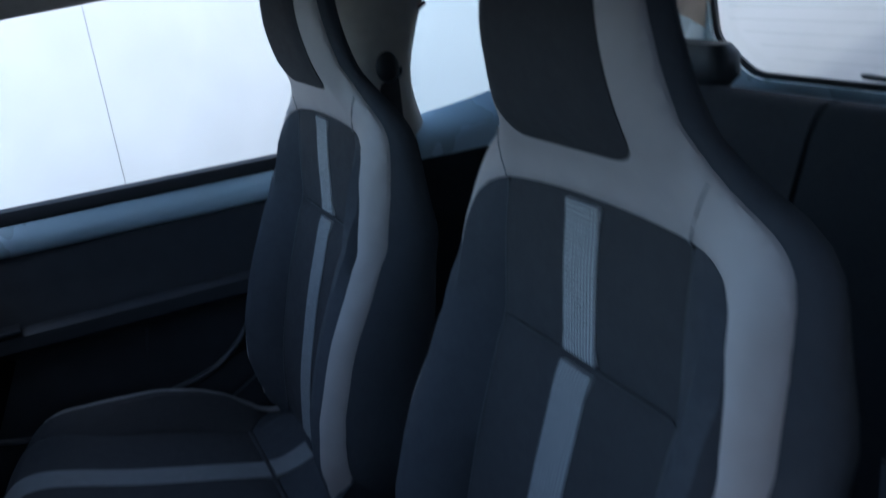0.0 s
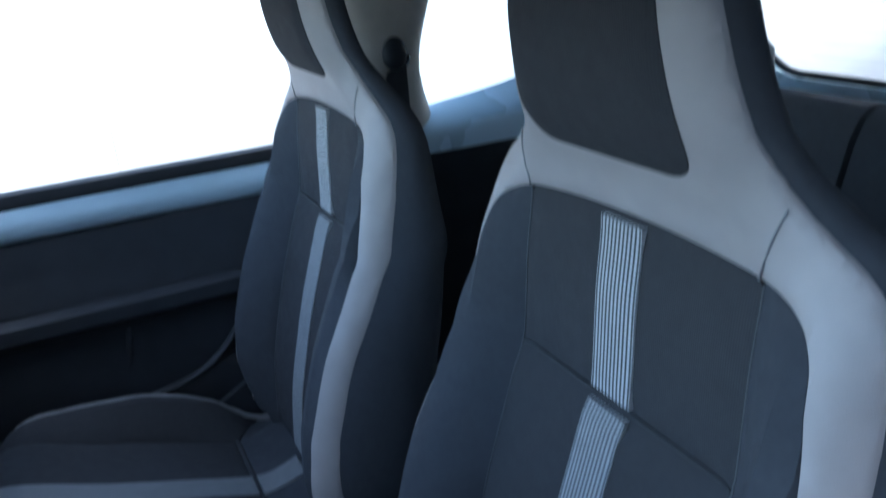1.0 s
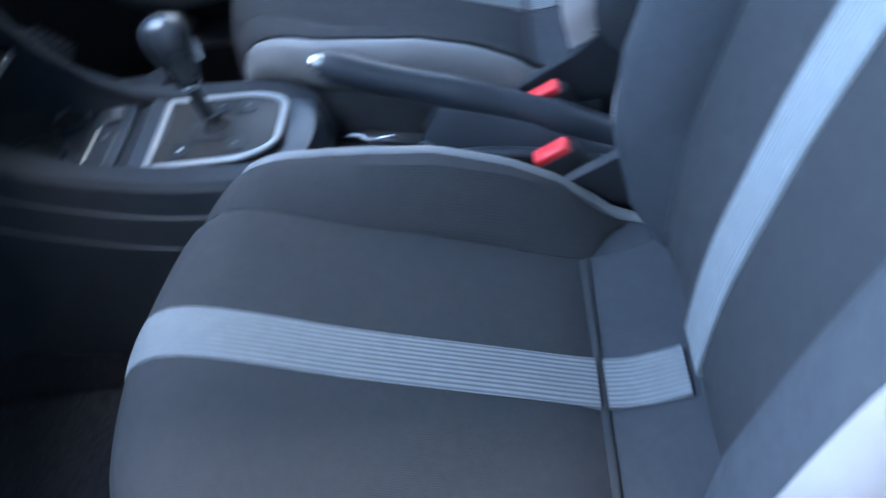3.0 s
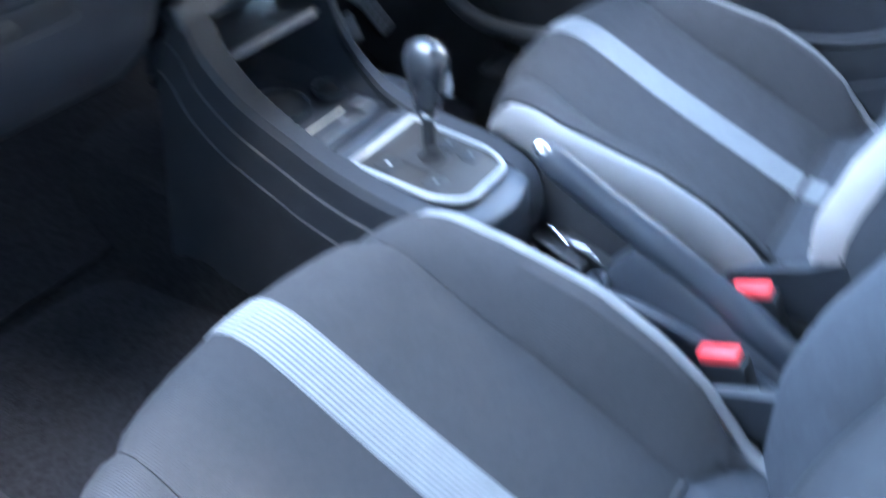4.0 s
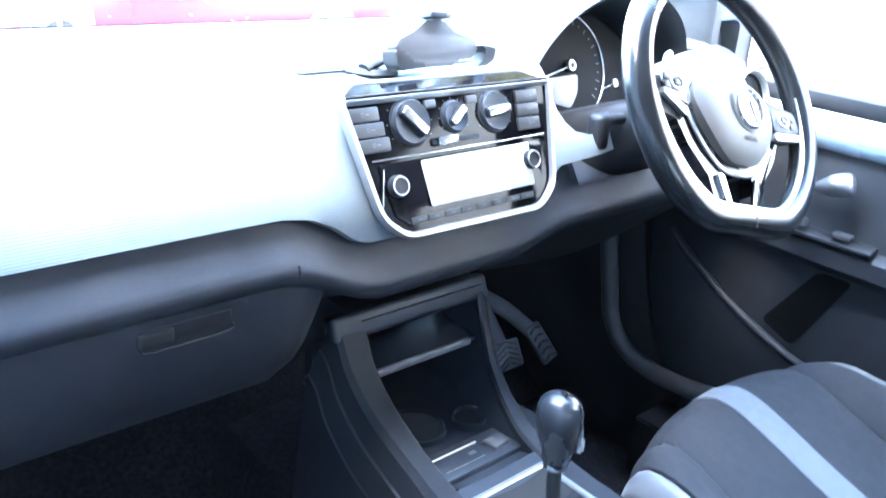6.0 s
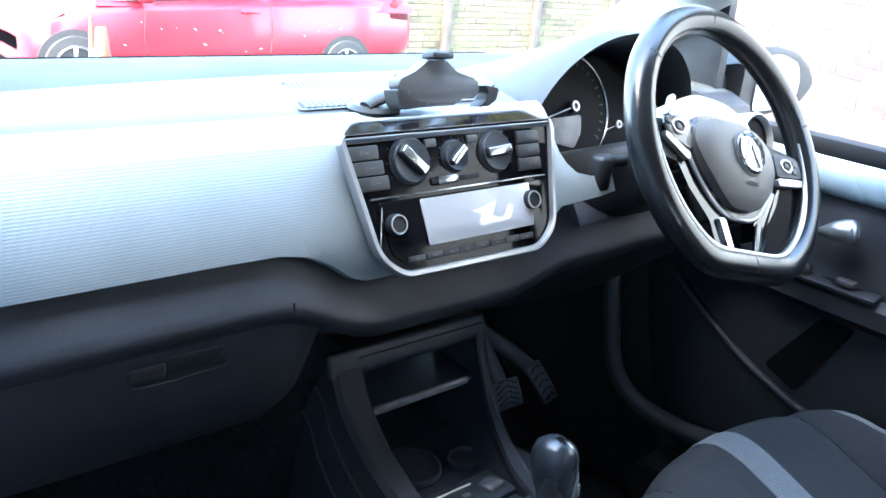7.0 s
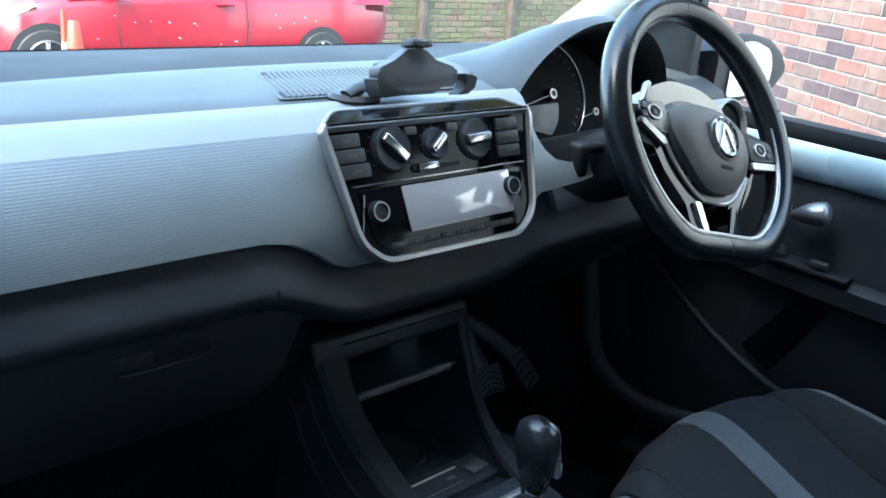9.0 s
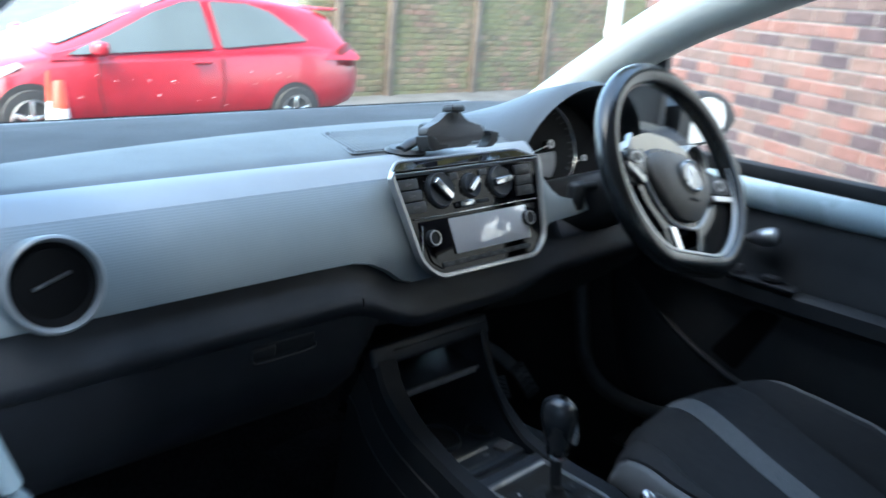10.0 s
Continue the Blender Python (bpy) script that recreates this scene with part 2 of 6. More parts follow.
def thing(name, loc=(0, 0, 0), label="", category="", group="", kind="", rot=(0, 0, 0)):
    ob = new(name)
    ob.empty_display_size = 0.05
    ob.matrix_world = pose(*loc, *rot)
    return tagged(ob, label, category, group, kind)


def part(name, bm, material, parent=None, label="", category="", kind="", sharp=38, group=""):
    me = bpy.data.meshes.new(name)
    bmesh.ops.recalc_face_normals(bm, faces=bm.faces)
    bm.to_mesh(me)
    bm.free()
    me.materials.append(material)
    me.polygons.foreach_set("use_smooth", [True] * len(me.polygons))
    me.set_sharp_from_angle(angle=radians(sharp))
    ob = new(name, me)
    if parent is not None:
        ob.parent = parent
    return tagged(ob, label, category, group, kind)


def box(c, s, bevel=0.004, seg=2, rot=(0, 0, 0), taper=None):
    bm = bmesh.new()
    bmesh.ops.create_cube(bm, size=1)
    for v in bm.verts:
        k = 1.0
        if taper and v.co.z > 0:
            k = taper
        v.co = Vector((v.co.x * s[0] * k, v.co.y * s[1] * k, v.co.z * s[2]))
    if bevel:
        bmesh.ops.bevel(bm, geom=list(bm.edges), offset=min(bevel, min(s) * 0.45), segments=seg, profile=0.5, affect="EDGES")
    bm.transform(pose(*c, *rot))
    return bm


def loft(rings, closed=True, cap=True):
    bm = bmesh.new()
    vs = [[bm.verts.new(p) for p in r] for r in rings]
    for a, b in zip(vs, vs[1:]):
        n = len(a)
        for i in range(n if closed else n - 1):
            j = (i + 1) % n
            try:
                bm.faces.new((a[i], a[j], b[j], b[i]))
            except ValueError:
                pass
    if cap and closed:
        bm.faces.new(vs[0][::-1])
        bm.faces.new(vs[-1])
    return bm


def tube(pts, r, seg=12, closed=False, squash=1.0, up=(0, 0, 1)):
    """A round bar along points; r a number or a list; squash flattens it along up."""
    pts = [Vector(p) for p in pts]
    n = len(pts)
    rings = []
    for i, p in enumerate(pts):
        d = (pts[(i + 1) % n] - pts[i - 1]) if closed else (pts[min(i + 1, n - 1)] - pts[max(i - 1, 0)])
        d.normalize()
        u = Vector(up)
        if abs(u.dot(d)) > 0.95:
            u = Vector((0, 1, 0)) if abs(d.y) < 0.9 else Vector((1, 0, 0))
        s = d.cross(u).normalized()
        u = s.cross(d).normalized()
        rad = r[i] if isinstance(r, (list, tuple)) else r
        rings.append([p + s * (math.cos(a) * rad) + u * (math.sin(a) * rad * squash) for a in [2 * math.pi * k / seg for k in range(seg)]])
    if closed:
        rings.append(rings[0])
        bm = loft(rings, True, False)
        bmesh.ops.remove_doubles(bm, verts=bm.verts, dist=1e-6)
        return bm
    return loft(rings, True, True)


def turned(profile, seg=32, m=None):
    """A solid of revolution about local z from (radius, height) points."""
    hollow = profile[0][0] > 1e-4 and profile[-1][0] > 1e-4 and len(profile) > 2
    if hollow:
        profile = list(profile) + [profile[0]]
    rings = [[(max(r, 1e-5) * math.cos(2 * math.pi * k / seg), max(r, 1e-5) * math.sin(2 * math.pi * k / seg), h) for k in range(seg)] for r, h in profile]
    bm = loft(rings, True, not hollow)
    bmesh.ops.remove_doubles(bm, verts=bm.verts, dist=2e-5)
    if m is not None:
        bm.transform(m)
    return bm


def facing(c, n, up=(0, 0, 1)):
    """A pose at c whose local z is n and local y as near to up as can be."""
    z = Vector(n).normalized()
    x = Vector(up).cross(z).normalized()
    y = z.cross(x)
    m = Matrix((x, y, z)).transposed().to_4x4()
    m.translation = c
    return m


def rounded(pts, r, n=5):
    """A polygon with its corners rounded (2D); r a number or a list."""
    out, k = [], len(pts)
    for i in range(k):
        p, a, b = Vector(pts[i]), Vector(pts[i - 1]), Vector(pts[(i + 1) % k])
        rr = r[i] if isinstance(r, (list, tuple)) else r
        if rr <= 0:
            out.append(p)
            continue
        da, db = (a - p), (b - p)
        q = min(rr, da.length * 0.48, db.length * 0.48)
        s, e = p + da.normalized() * q, p + db.normalized() * q
        for j in range(n + 1):
            t = j / n
            out.append((1 - t) ** 2 * s + 2 * t * (1 - t) * p + t * t * e)
    return out


def prism(outline, depth, m, bevel=0.0015, back=0.0):
    """A flat plate from a 2D outline: local xy, from z=-back to z=depth, front edge bevelled."""
    bm = bmesh.new()
    a = [bm.verts.new((p[0], p[1], -back)) for p in outline]
    b = [bm.verts.new((p[0], p[1], depth)) for p in outline]
    n = len(a)
    for i in range(n):
        bm.faces.new((a[i], a[(i + 1) % n], b[(i + 1) % n], b[i]))
    bm.faces.new(a[::-1])
    top = bm.faces.new(b)
    if bevel:
        bmesh.ops.bevel(bm, geom=list(top.edges), offset=bevel, segments=2, profile=0.5, affect="EDGES")
    bm.transform(m)
    return bm


def ring_plate(outer, inner, depth, m, bevel=0.001):
    """A frame between two outlines of the same number of points, rounded over."""
    rings = []
    for f, h in ((0, 0), (0, depth * 0.7), (0.2, depth), (0.8, depth), (1, depth * 0.7), (1, 0)):
        rings.append([Vector((o[0] + (i[0] - o[0]) * f, o[1] + (i[1] - o[1]) * f, h)) for o, i in zip(outer, inner)])
    rings.append(rings[0])
    bm = loft(rings, True, False)
    bmesh.ops.remove_doubles(bm, verts=bm.verts, dist=1e-6)
    bm.transform(m)
    return bm


def offset_outline(pts, d):
    """The outline moved inwards by d (counter-clockwise outlines)."""
    out, k = [], len(pts)
    area = sum(pts[i - 1][0] * pts[i][1] - pts[i][0] * pts[i - 1][1] for i in range(k))
    sgn = 1 if area > 0 else -1
    for i in range(k):
        a, b = Vector(pts[i - 1]), Vector(pts[(i + 1) % k])
        t = (b - a).normalized()
        out.append(Vector(pts[i]) + Vector((-t.y, t.x)) * d * sgn)
    return out


def panel(outline, surf, grid=0.02, thick=0.006, puff=0.004, width=0.012):
    """Upholstery or trim: a 2D outline laid on a surface surf(u, v, off), swelling from its edge by puff, with turned-in edges."""
    bm = bmesh.new()
    bm.faces.new([bm.verts.new((p[0], p[1], 0)) for p in outline])
    us, vs_ = [p[0] for p in outline], [p[1] for p in outline]
    for lo, hi, ax in ((min(us), max(us), 0), (min(vs_), max(vs_), 1)):
        k = max(1, int((hi - lo) / grid))
        for i in range(1, k):
            co, no = Vector((0, 0, 0)), Vector((0, 0, 0))
            co[ax], no[ax] = lo + (hi - lo) * i / k + 1e-5, 1
            bmesh.ops.bisect_plane(bm, geom=bm.verts[:] + bm.edges[:] + bm.faces[:], dist=1e-7, plane_co=co, plane_no=no)
    P = np.array([[p[0], p[1]] for p in outline])
    Q = np.roll(P, -1, axis=0)
    D = Q - P
    L = np.maximum((D ** 2).sum(1), 1e-12)
    edge = [e for e in bm.edges if e.is_boundary]
    rim = bmesh.ops.extrude_edge_only(bm, edges=edge)
    lower = {v for v in rim["geom"] if isinstance(v, bmesh.types.BMVert)}
    for v in bm.verts:
        u, w = v.co.x, v.co.y
        if v in lower:
            v.co = surf(u, w, -thick)
        else:
            t = np.clip(((u - P[:, 0]) * D[:, 0] + (w - P[:, 1]) * D[:, 1]) / L, 0, 1)
            d = math.sqrt(((P[:, 0] + t * D[:, 0] - u) ** 2 + (P[:, 1] + t * D[:, 1] - w) ** 2).min())
            v.co = surf(u, w, puff * (1 - math.exp(-d / width * 2.0)))
    bmesh.ops.triangulate(bm, faces=[f for f in bm.faces if len(f.verts) > 4])
    return bm


def mirrored(outline):
    return [(-p[0], p[1]) for p in outline][::-1]

# ---------------------------------------------------------------- front seats
BACK = [(-0.024, 0.56), (-0.028, 0.62), (-0.040, 0.72), (-0.063, 0.815), (-0.081, 0.88), (-0.108, 0.96), (-0.122, 1.00), (-0.1315, 1.02), (-0.135, 1.05), (-0.140, 1.12), (-0.147, 1.19), (-0.134, 1.24), (-0.115, 1.28), (-0.103, 1.33), (-0.099, 1.38), (-0.106, 1.42), (-0.134, 1.447)]
BACKZ = sorted((p.y, p.x) for p in spline([(y, z) for y, z in BACK], 6))
HW = [(0.56, 0.210), (0.62, 0.244), (0.70, 0.262), (0.9, 0.258), (1.05, 0.249), (1.1, 0.243), (1.15, 0.239), (1.180, 0.233), (1.205, 0.214), (1.232, 0.176), (1.260, 0.152), (1.30, 0.137), (1.37, 0.120), (1.41, 0.106), (1.435, 0.087), (1.447, 0.045)]
BOL = [(0.56, 0.010), (0.62, 0.030), (0.70, 0.052), (0.78, 0.062), (0.90, 0.059), (1.04, 0.046), (1.12, 0.028), (1.165, 0.011), (1.20, 0.0), (1.5, 0.0)]
THK = [(0.56, 0.15), (0.9, 0.122), (1.02, 0.100), (1.12, 0.080), (1.2, 0.062), (1.26, 0.054), (1.3, 0.057), (1.41, 0.062), (1.447, 0.025)]


RIMP = np.array([(p.x, p.y) for p in spline([(w, z) for z, w in HW], 4)])
RIMD = RIMP[1:] - RIMP[:-1]
RIML = np.maximum((RIMD ** 2).sum(1), 1e-12)


def rim_distance(t, z):
    """How far inside the outline of the backrest a point lies, seen from the front."""
    f = np.clip(((t - RIMP[:-1, 0]) * RIMD[:, 0] + (z - RIMP[:-1, 1]) * RIMD[:, 1]) / RIML, 0, 1)
    q = RIMP[:-1] + RIMD * f[:, None]
    d = math.sqrt((((q[:, 0] - t) ** 2 + (q[:, 1] - z) ** 2)).min())
    return -d if t > lerp_table(HW, z) else d


def back_surf(x, z, off=0.0):
    t = abs(x)
    y = lerp_table(BACKZ, z) + lerp_table(BOL, z) * smooth(0.135, 0.205, t)
    s = smooth(0.85, 1.14, z)
    k = 0.022 + 0.020 * s
    d = rim_distance(t, z)
    if d < k:
        y -= ((1 - s) * 0.036 + s * (0.015 + 0.008 * smooth(1.20, 1.27, z) + lerp_table(BOL, z))) * min(1.3, 1 - d / k) ** 1.5
    return Vector((x, y + off, z))


CUSH = spline([(-0.05, 0.60), (0.0, 0.578), (0.052, 0.572), (0.15, 0.602), (0.28, 0.645), (0.36, 0.676), (0.41, 0.692), (0.445, 0.690), (0.470, 0.665), (0.478, 0.62), (0.472, 0.56), (0.455, 0.50)], 8)
CS = [0.0]
for _a, _b in zip(CUSH, CUSH[1:]):
    CS.append(CS[-1] + (_b - _a).length)
CHW = [(0.0, 0.222), (0.1, 0.238), (0.3, 0.247), (0.42, 0.246), (0.5, 0.238), (0.6, 0.218), (0.75, 0.19)]

CREST = [(0.0, -0.03), (0.055, 0.0), (0.092, 0.030), (0.147, 0.053), (0.207, 0.063), (0.283, 0.062), (0.37, 0.041), (0.44, 0.018), (0.50, 0.005), (0.60, 0.0)]


def cush_point(s):
    for i in range(len(CS) - 1):
        if s <= CS[i + 1] or i == len(CS) - 2:
            t = (s - CS[i]) / (CS[i + 1] - CS[i])
            p = CUSH[i].lerp(CUSH[i + 1], t)
            lo, hi = CUSH[max(i - 1, 0)], CUSH[min(i + 2, len(CUSH) - 1)]
            d = (hi - lo).normalized()
            return p, Vector((-d.y, d.x))


def cush_surf(x, s, off=0.0):
    p, n = cush_point(max(0, s))
    t, hw = abs(x), lerp_table(CHW, s)
    b = lerp_table(CREST, s) * smooth(0.15, 0.225, t)
    t0 = hw - 0.022
    if t > t0:
        b -= 0.016 * min(1.3, (t - t0) / 0.022) ** 2
    q = p + n * (b + off)
    return Vector((x, q.x - 1.0 * t * t * smooth(0.28, 0.56, s), q.y))


ARCH = [(0.0, 1.192), (0.05, 1.191), (0.10, 1.188), (0.15, 1.182), (0.185, 1.170), (0.203, 1.150), (0.2122, 1.115)]
ARCHS = [(p.x, p.y) for p in spline(ARCH, 6)]
EDGE = spline([(0.203, 0.60), (0.221, 0.64), (0.237, 0.72), (0.2405, 0.83), (0.2350, 0.96), (0.2240, 1.05), (0.2140, 1.106)], 4)


def seat_panels(seat):
    # backrest foam with dark side and rear cloth
    rings = []
    for z, _ in BACKZ[::2] + [BACKZ[-1]]:
        hw, th, c = lerp_table(HW, z), lerp_table(THK, z), lerp_table(BACKZ, z)
        r = [back_surf(-hw + 2 * hw * i / 24, z, -0.005) for i in range(25)]
        e = r[-1].y
        bk = c - th
        for fx, fy in ((1.04, 0.2), (1.06, 0.5), (1.03, 0.8), (0.9, 0.97), (0.6, 1.06), (0.0, 1.1)):
            r.append(Vector((hw * fx, e + (bk - e) * fy, z)))
        for fx, fy in ((0.6, 1.06), (0.9, 0.97), (1.03, 0.8), (1.06, 0.5), (1.04, 0.2)):
            r.append(Vector((-hw * fx, e + (bk - e) * fy, z)))
        rings.append(r)
    part("backrest_shell", loft(rings), CLOTH_SIDE, seat, "dark blue-grey side and rear cloth", sharp=60)
    # centre cloth, upper and lower, parted by a sewn seam
    up = [(-0.1475, 1.0203), (0.1475, 1.0203)] + [(x, z) for x, z in [(0.1475, 1.10), (0.1475, 1.176)]] + [(x, z - 0.0004) for x, z in ARCHS[::-1] if x < 0.145] + [(-x, z - 0.0004) for x, z in ARCHS if 0 < x < 0.145] + [(-0.1475, 1.176), (-0.1475, 1.10)]
    part("upper_back_panel", panel(up, back_surf, 0.022, puff=0.005, width=0.006), CLOTH, seat)
    lo = [(-0.1475, 0.61), (0.1475, 0.61), (0.1475, 0.8), (0.1475, 1.0197), (-0.1475, 1.0197), (-0.1475, 0.8)]
    part("lower_back_panel", panel(lo, back_surf, 0.025, puff=0.006, width=0.012), CLOTH, seat)
    bol = [(0.148, 0.60), *[(p.x - 0.0004, p.y) for p in EDGE[:-1]], *[(x - 0.0004, z - 0.0004) for x, z in ARCHS[::-1] if x > 0.150], (0.148, 1.179)]
    for o in (bol, mirrored(bol)):
        part("back_bolster", panel(o, back_surf, 0.02, puff=0.005, width=0.006), CLOTH_SIDE, seat)
    # grey leatherette yoke: head frame and the two bands down the sides
    outer = [(0.040, 1.4465)] + [(p.x, p.y) for p in spline([(0.084, 1.437), (0.104, 1.412), (0.1195, 1.37), (0.1355, 1.30), (0.150, 1.260), (0.174, 1.231), (0.212, 1.203), (0.230, 1.180), (0.237, 1.150), (0.241, 1.09), (0.249, 1.0), (0.256, 0.9), (0.259, 0.7), (0.243, 0.63), (0.214, 0.60)], 3)]
    inner = [(p.x, p.y) for p in EDGE[:-1]] + [(x, z) for x, z in ARCHS[:0:-1]] + [(0.0, 1.192)]
    half = outer + inner
    yoke = half + [(-x, z) for x, z in half[:-1][::-1]]
    part("yoke", panel(yoke, back_surf, 0.010, puff=0.004, width=0.006), LEATHER, seat, "pale grey leatherette yoke")
    ins = rounded([(-0.107, 1.243), (0.107, 1.243), (0.084, 1.425), (-0.084, 1.425)], [0.038, 0.038, 0.04, 0.04], 8)
    part("headrest_insert", panel(ins, lambda u, v, o: back_surf(u, v, o + 0.005), 0.016, puff=0.005, width=0.02, thick=0.010), CLOTH, seat, "dark cloth headrest pad")
    for a, b in ((1.026, 1.186), (0.62, 1.014)):
        st = [(-0.027, a), (0.027, a), (0.027, (a + b) / 2), (0.027, b), (-0.027, b), (-0.027, (a + b) / 2)]
        part("back_stripe", panel(st, lambda u, v, o: back_surf(u, v, o + 0.0072), 0.013, puff=0.001, thick=0.008), STRIPE_CHECK if a > 1 else STRIPE, seat, "pale woven stripe")
    # sewn seams
    part("cross_seam", tube([back_surf(-0.147 + 0.294 * i / 24, 1.020, 0.0022) for i in range(25)], 0.0016, 6), RUBBER, seat)
    for sx in (1, -1):
        part("bolster_seam", tube([back_surf(sx * 0.1478, 0.62 + 0.56 * i / 30, 0.0004) for i in range(31)], 0.0008, 6), GREYPLASTIC, seat)
    for x0, x1, z0, z1 in ((0.146, 0.163, 1.184, 1.236), (-0.146, -0.163, 1.184, 1.236)):
        pts = [back_surf(x0 + (x1 - x0) * i / 8, z0 + (z1 - z0) * i / 8, 0.0042) for i in range(9)]
        part("yoke_seam", tube(pts, 0.0010, 6), LIPGREY, seat)
    # cushion
    rings = []
    for i in range(33):
        s = CS[-1] * i / 32
        hw = lerp_table(CHW, s)
        r = [cush_surf(-hw + 2 * hw * k / 20, s, -0.005) for k in range(21)]
        zb = 0.46
        e0, e1 = r[0], r[-1]
        r += [Vector((hw + 0.006, e1.y - 0.004, e1.z - 0.3 * max(0, e1.z - zb))), Vector((hw - 0.004, min(e1.y, 0.42) - 0.01, zb)), Vector((-hw + 0.004, min(e0.y, 0.42) - 0.01, zb)), Vector((-hw - 0.006, e0.y - 0.004, e0.z - 0.3 * max(0, e0.z - zb)))]
        rings.append(r)
    part("cushion_shell", loft(rings), CLOTH_SIDE, seat, sharp=60)
    SK, SF = 0.112, 0.69
    mid = [(-0.160, SK + 0.0012), (0.160, SK + 0.0012), (0.163, 0.3), (0.158, 0.48), (0.150, SF), (-0.150, SF), (-0.158, 0.48), (-0.163, 0.3)]
    part("cushion_panel", panel(mid, cush_surf, 0.022, puff=0.007, width=0.02), CLOTH, seat)
    rear = [(-0.175, 0.02), (0.175, 0.02), (0.162, SK - 0.0012), (-0.162, SK - 0.0012)]
    part("cushion_rear_panel", panel(rear, cush_surf, 0.02, puff=0.005, width=0.014), CLOTH_SIDE, seat)
    sb = [(0.161, SK), (0.205, SK - 0.05), (0.222, 0.15), (0.231, 0.3), (0.229, 0.42), (0.221, 0.50), (0.209, 0.57), (0.194, SF), (0.151, SF), (0.159, 0.48), (0.164, 0.3)]
    for o in (sb, mirrored(sb)):
        part("cushion_bolster", panel(o, cush_surf, 0.02, puff=0.005), CLOTH, seat)
    for a, b in ((0.03, SK - 0.003), (SK + 0.005, SF - 0.02)):
        st = [(-0.027, a), (0.027, a), (0.027, (a + b) / 2), (0.027, b), (-0.027, b), (-0.027, (a + b) / 2)]
        part("cushion_stripe", panel(st, lambda u, v, o: cush_surf(u, v, o + 0.0078), 0.013, puff=0.001, thick=0.008), STRIPE_SEAT, seat, "pale woven stripe")
    part("cushion_seam", tube([cush_surf(-0.158 + 0.316 * i / 24, SK, 0.0002) for i in range(25)], 0.0048, 10), CLOTH, seat)
    # grey leatherette strip along both sides of the cushion
    for sx in (1, -1):
        rings = []
        for i in range(27):
            s = 0.030 + 0.535 * i / 26
            fade = 1 - 0.45 * smooth(0.44, 0.56, s)
            hw = lerp_table(CHW, s)
            p = cush_surf(hw - 0.014, s, 0.0)
            prof = [(-0.015, -0.004), (-0.009, 0.0012), (-0.003, 0.0004), (0.002, -0.004), (0.007, -0.016), (0.0105, -0.030 * fade), (0.0115, -0.046 * fade), (0.009, -0.061 * fade), (-0.010, -0.068 * fade)]
            rings.append([Vector((sx * (hw + a), p.y, p.z + b)) for a, b in prof])
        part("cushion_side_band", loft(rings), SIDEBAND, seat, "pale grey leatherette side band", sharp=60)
    # plastic side cover and rails
    for sx in (1, -1):
        o = rounded([(-0.12, 0.44), (0.36, 0.46), (0.40, 0.52), (0.30, 0.56), (0.02, 0.50), (-0.10, 0.56)], 0.03, 5)
        part("side_cover", prism(o, 0.012, Matrix(((0, 0, sx, sx * 0.244), (1, 0, 0, 0), (0, 1, 0, 0), (0, 0, 0, 1))), 0.004), BLACK, seat)
        o = rounded([(-0.128, 0.735), (-0.066, 0.732), (-0.046, 0.690), (0.004, 0.646), (0.055, 0.618), (0.088, 0.597), (0.070, 0.572), (-0.015, 0.575), (-0.097, 0.59), (-0.137, 0.65)], 0.012, 4)
        part("hinge_cover", prism(o, 0.014, Matrix(((0, 0, sx, sx * 0.243), (1, 0, 0, 0), (0, 1, 0, 0), (0, 0, 0, 1))), 0.005), DOORBLACK, seat, "black plastic hinge cover")
        part("seat_rail", box((sx * 0.17, 0.08, 0.40), (0.045, 0.42, 0.05), 0.006), DARKMETAL, seat)
    part("recliner_knob", turned([(0.0, 0), (0.026, 0), (0.03, 0.006), (0.028, 0.02), (0.0, 0.024)], 24, facing((0.243, -0.07, 0.60), (1, 0, 0))), BLACK, seat)


def front_seat(x, y, label):
    seat = thing("front_seat", (x, y, 0.005), label, "car seat", "front seats")
    seat_panels(seat)
    return seat


passenger_seat = front_seat(-0.349, -0.017, "dark cloth bucket seat with grey leatherette yoke and woven stripe")
driver_seat = copy_thing(passenger_seat, pose(0.345, 0.017, 0.005))
tagged(driver_seat, "dark cloth bucket seat with pale stripe behind the steering wheel")

# ---------------------------------------------------------------- cabin shell
def slab(name, pts, thick, material, label="", kind="structure", bevel=0.004, n=None, parent=None, category=""):
    """A flat plate from 3D corner points in one plane, thickened away from its normal."""
    bm = bmesh.new()
    f = bm.faces.new([bm.verts.new(p) for p in pts])
    bm.normal_update()
    nn = f.normal.copy()
    g = bmesh.ops.extrude_face_region(bm, geom=[f])
    for v in g["geom"]:
        if isinstance(v, bmesh.types.BMVert):
            v.co += nn * thick
    if bevel:
        bmesh.ops.bevel(bm, geom=list(bm.edges), offset=bevel, segments=2, affect="EDGES")
    return part(name, bm, material, parent, label, category, kind)


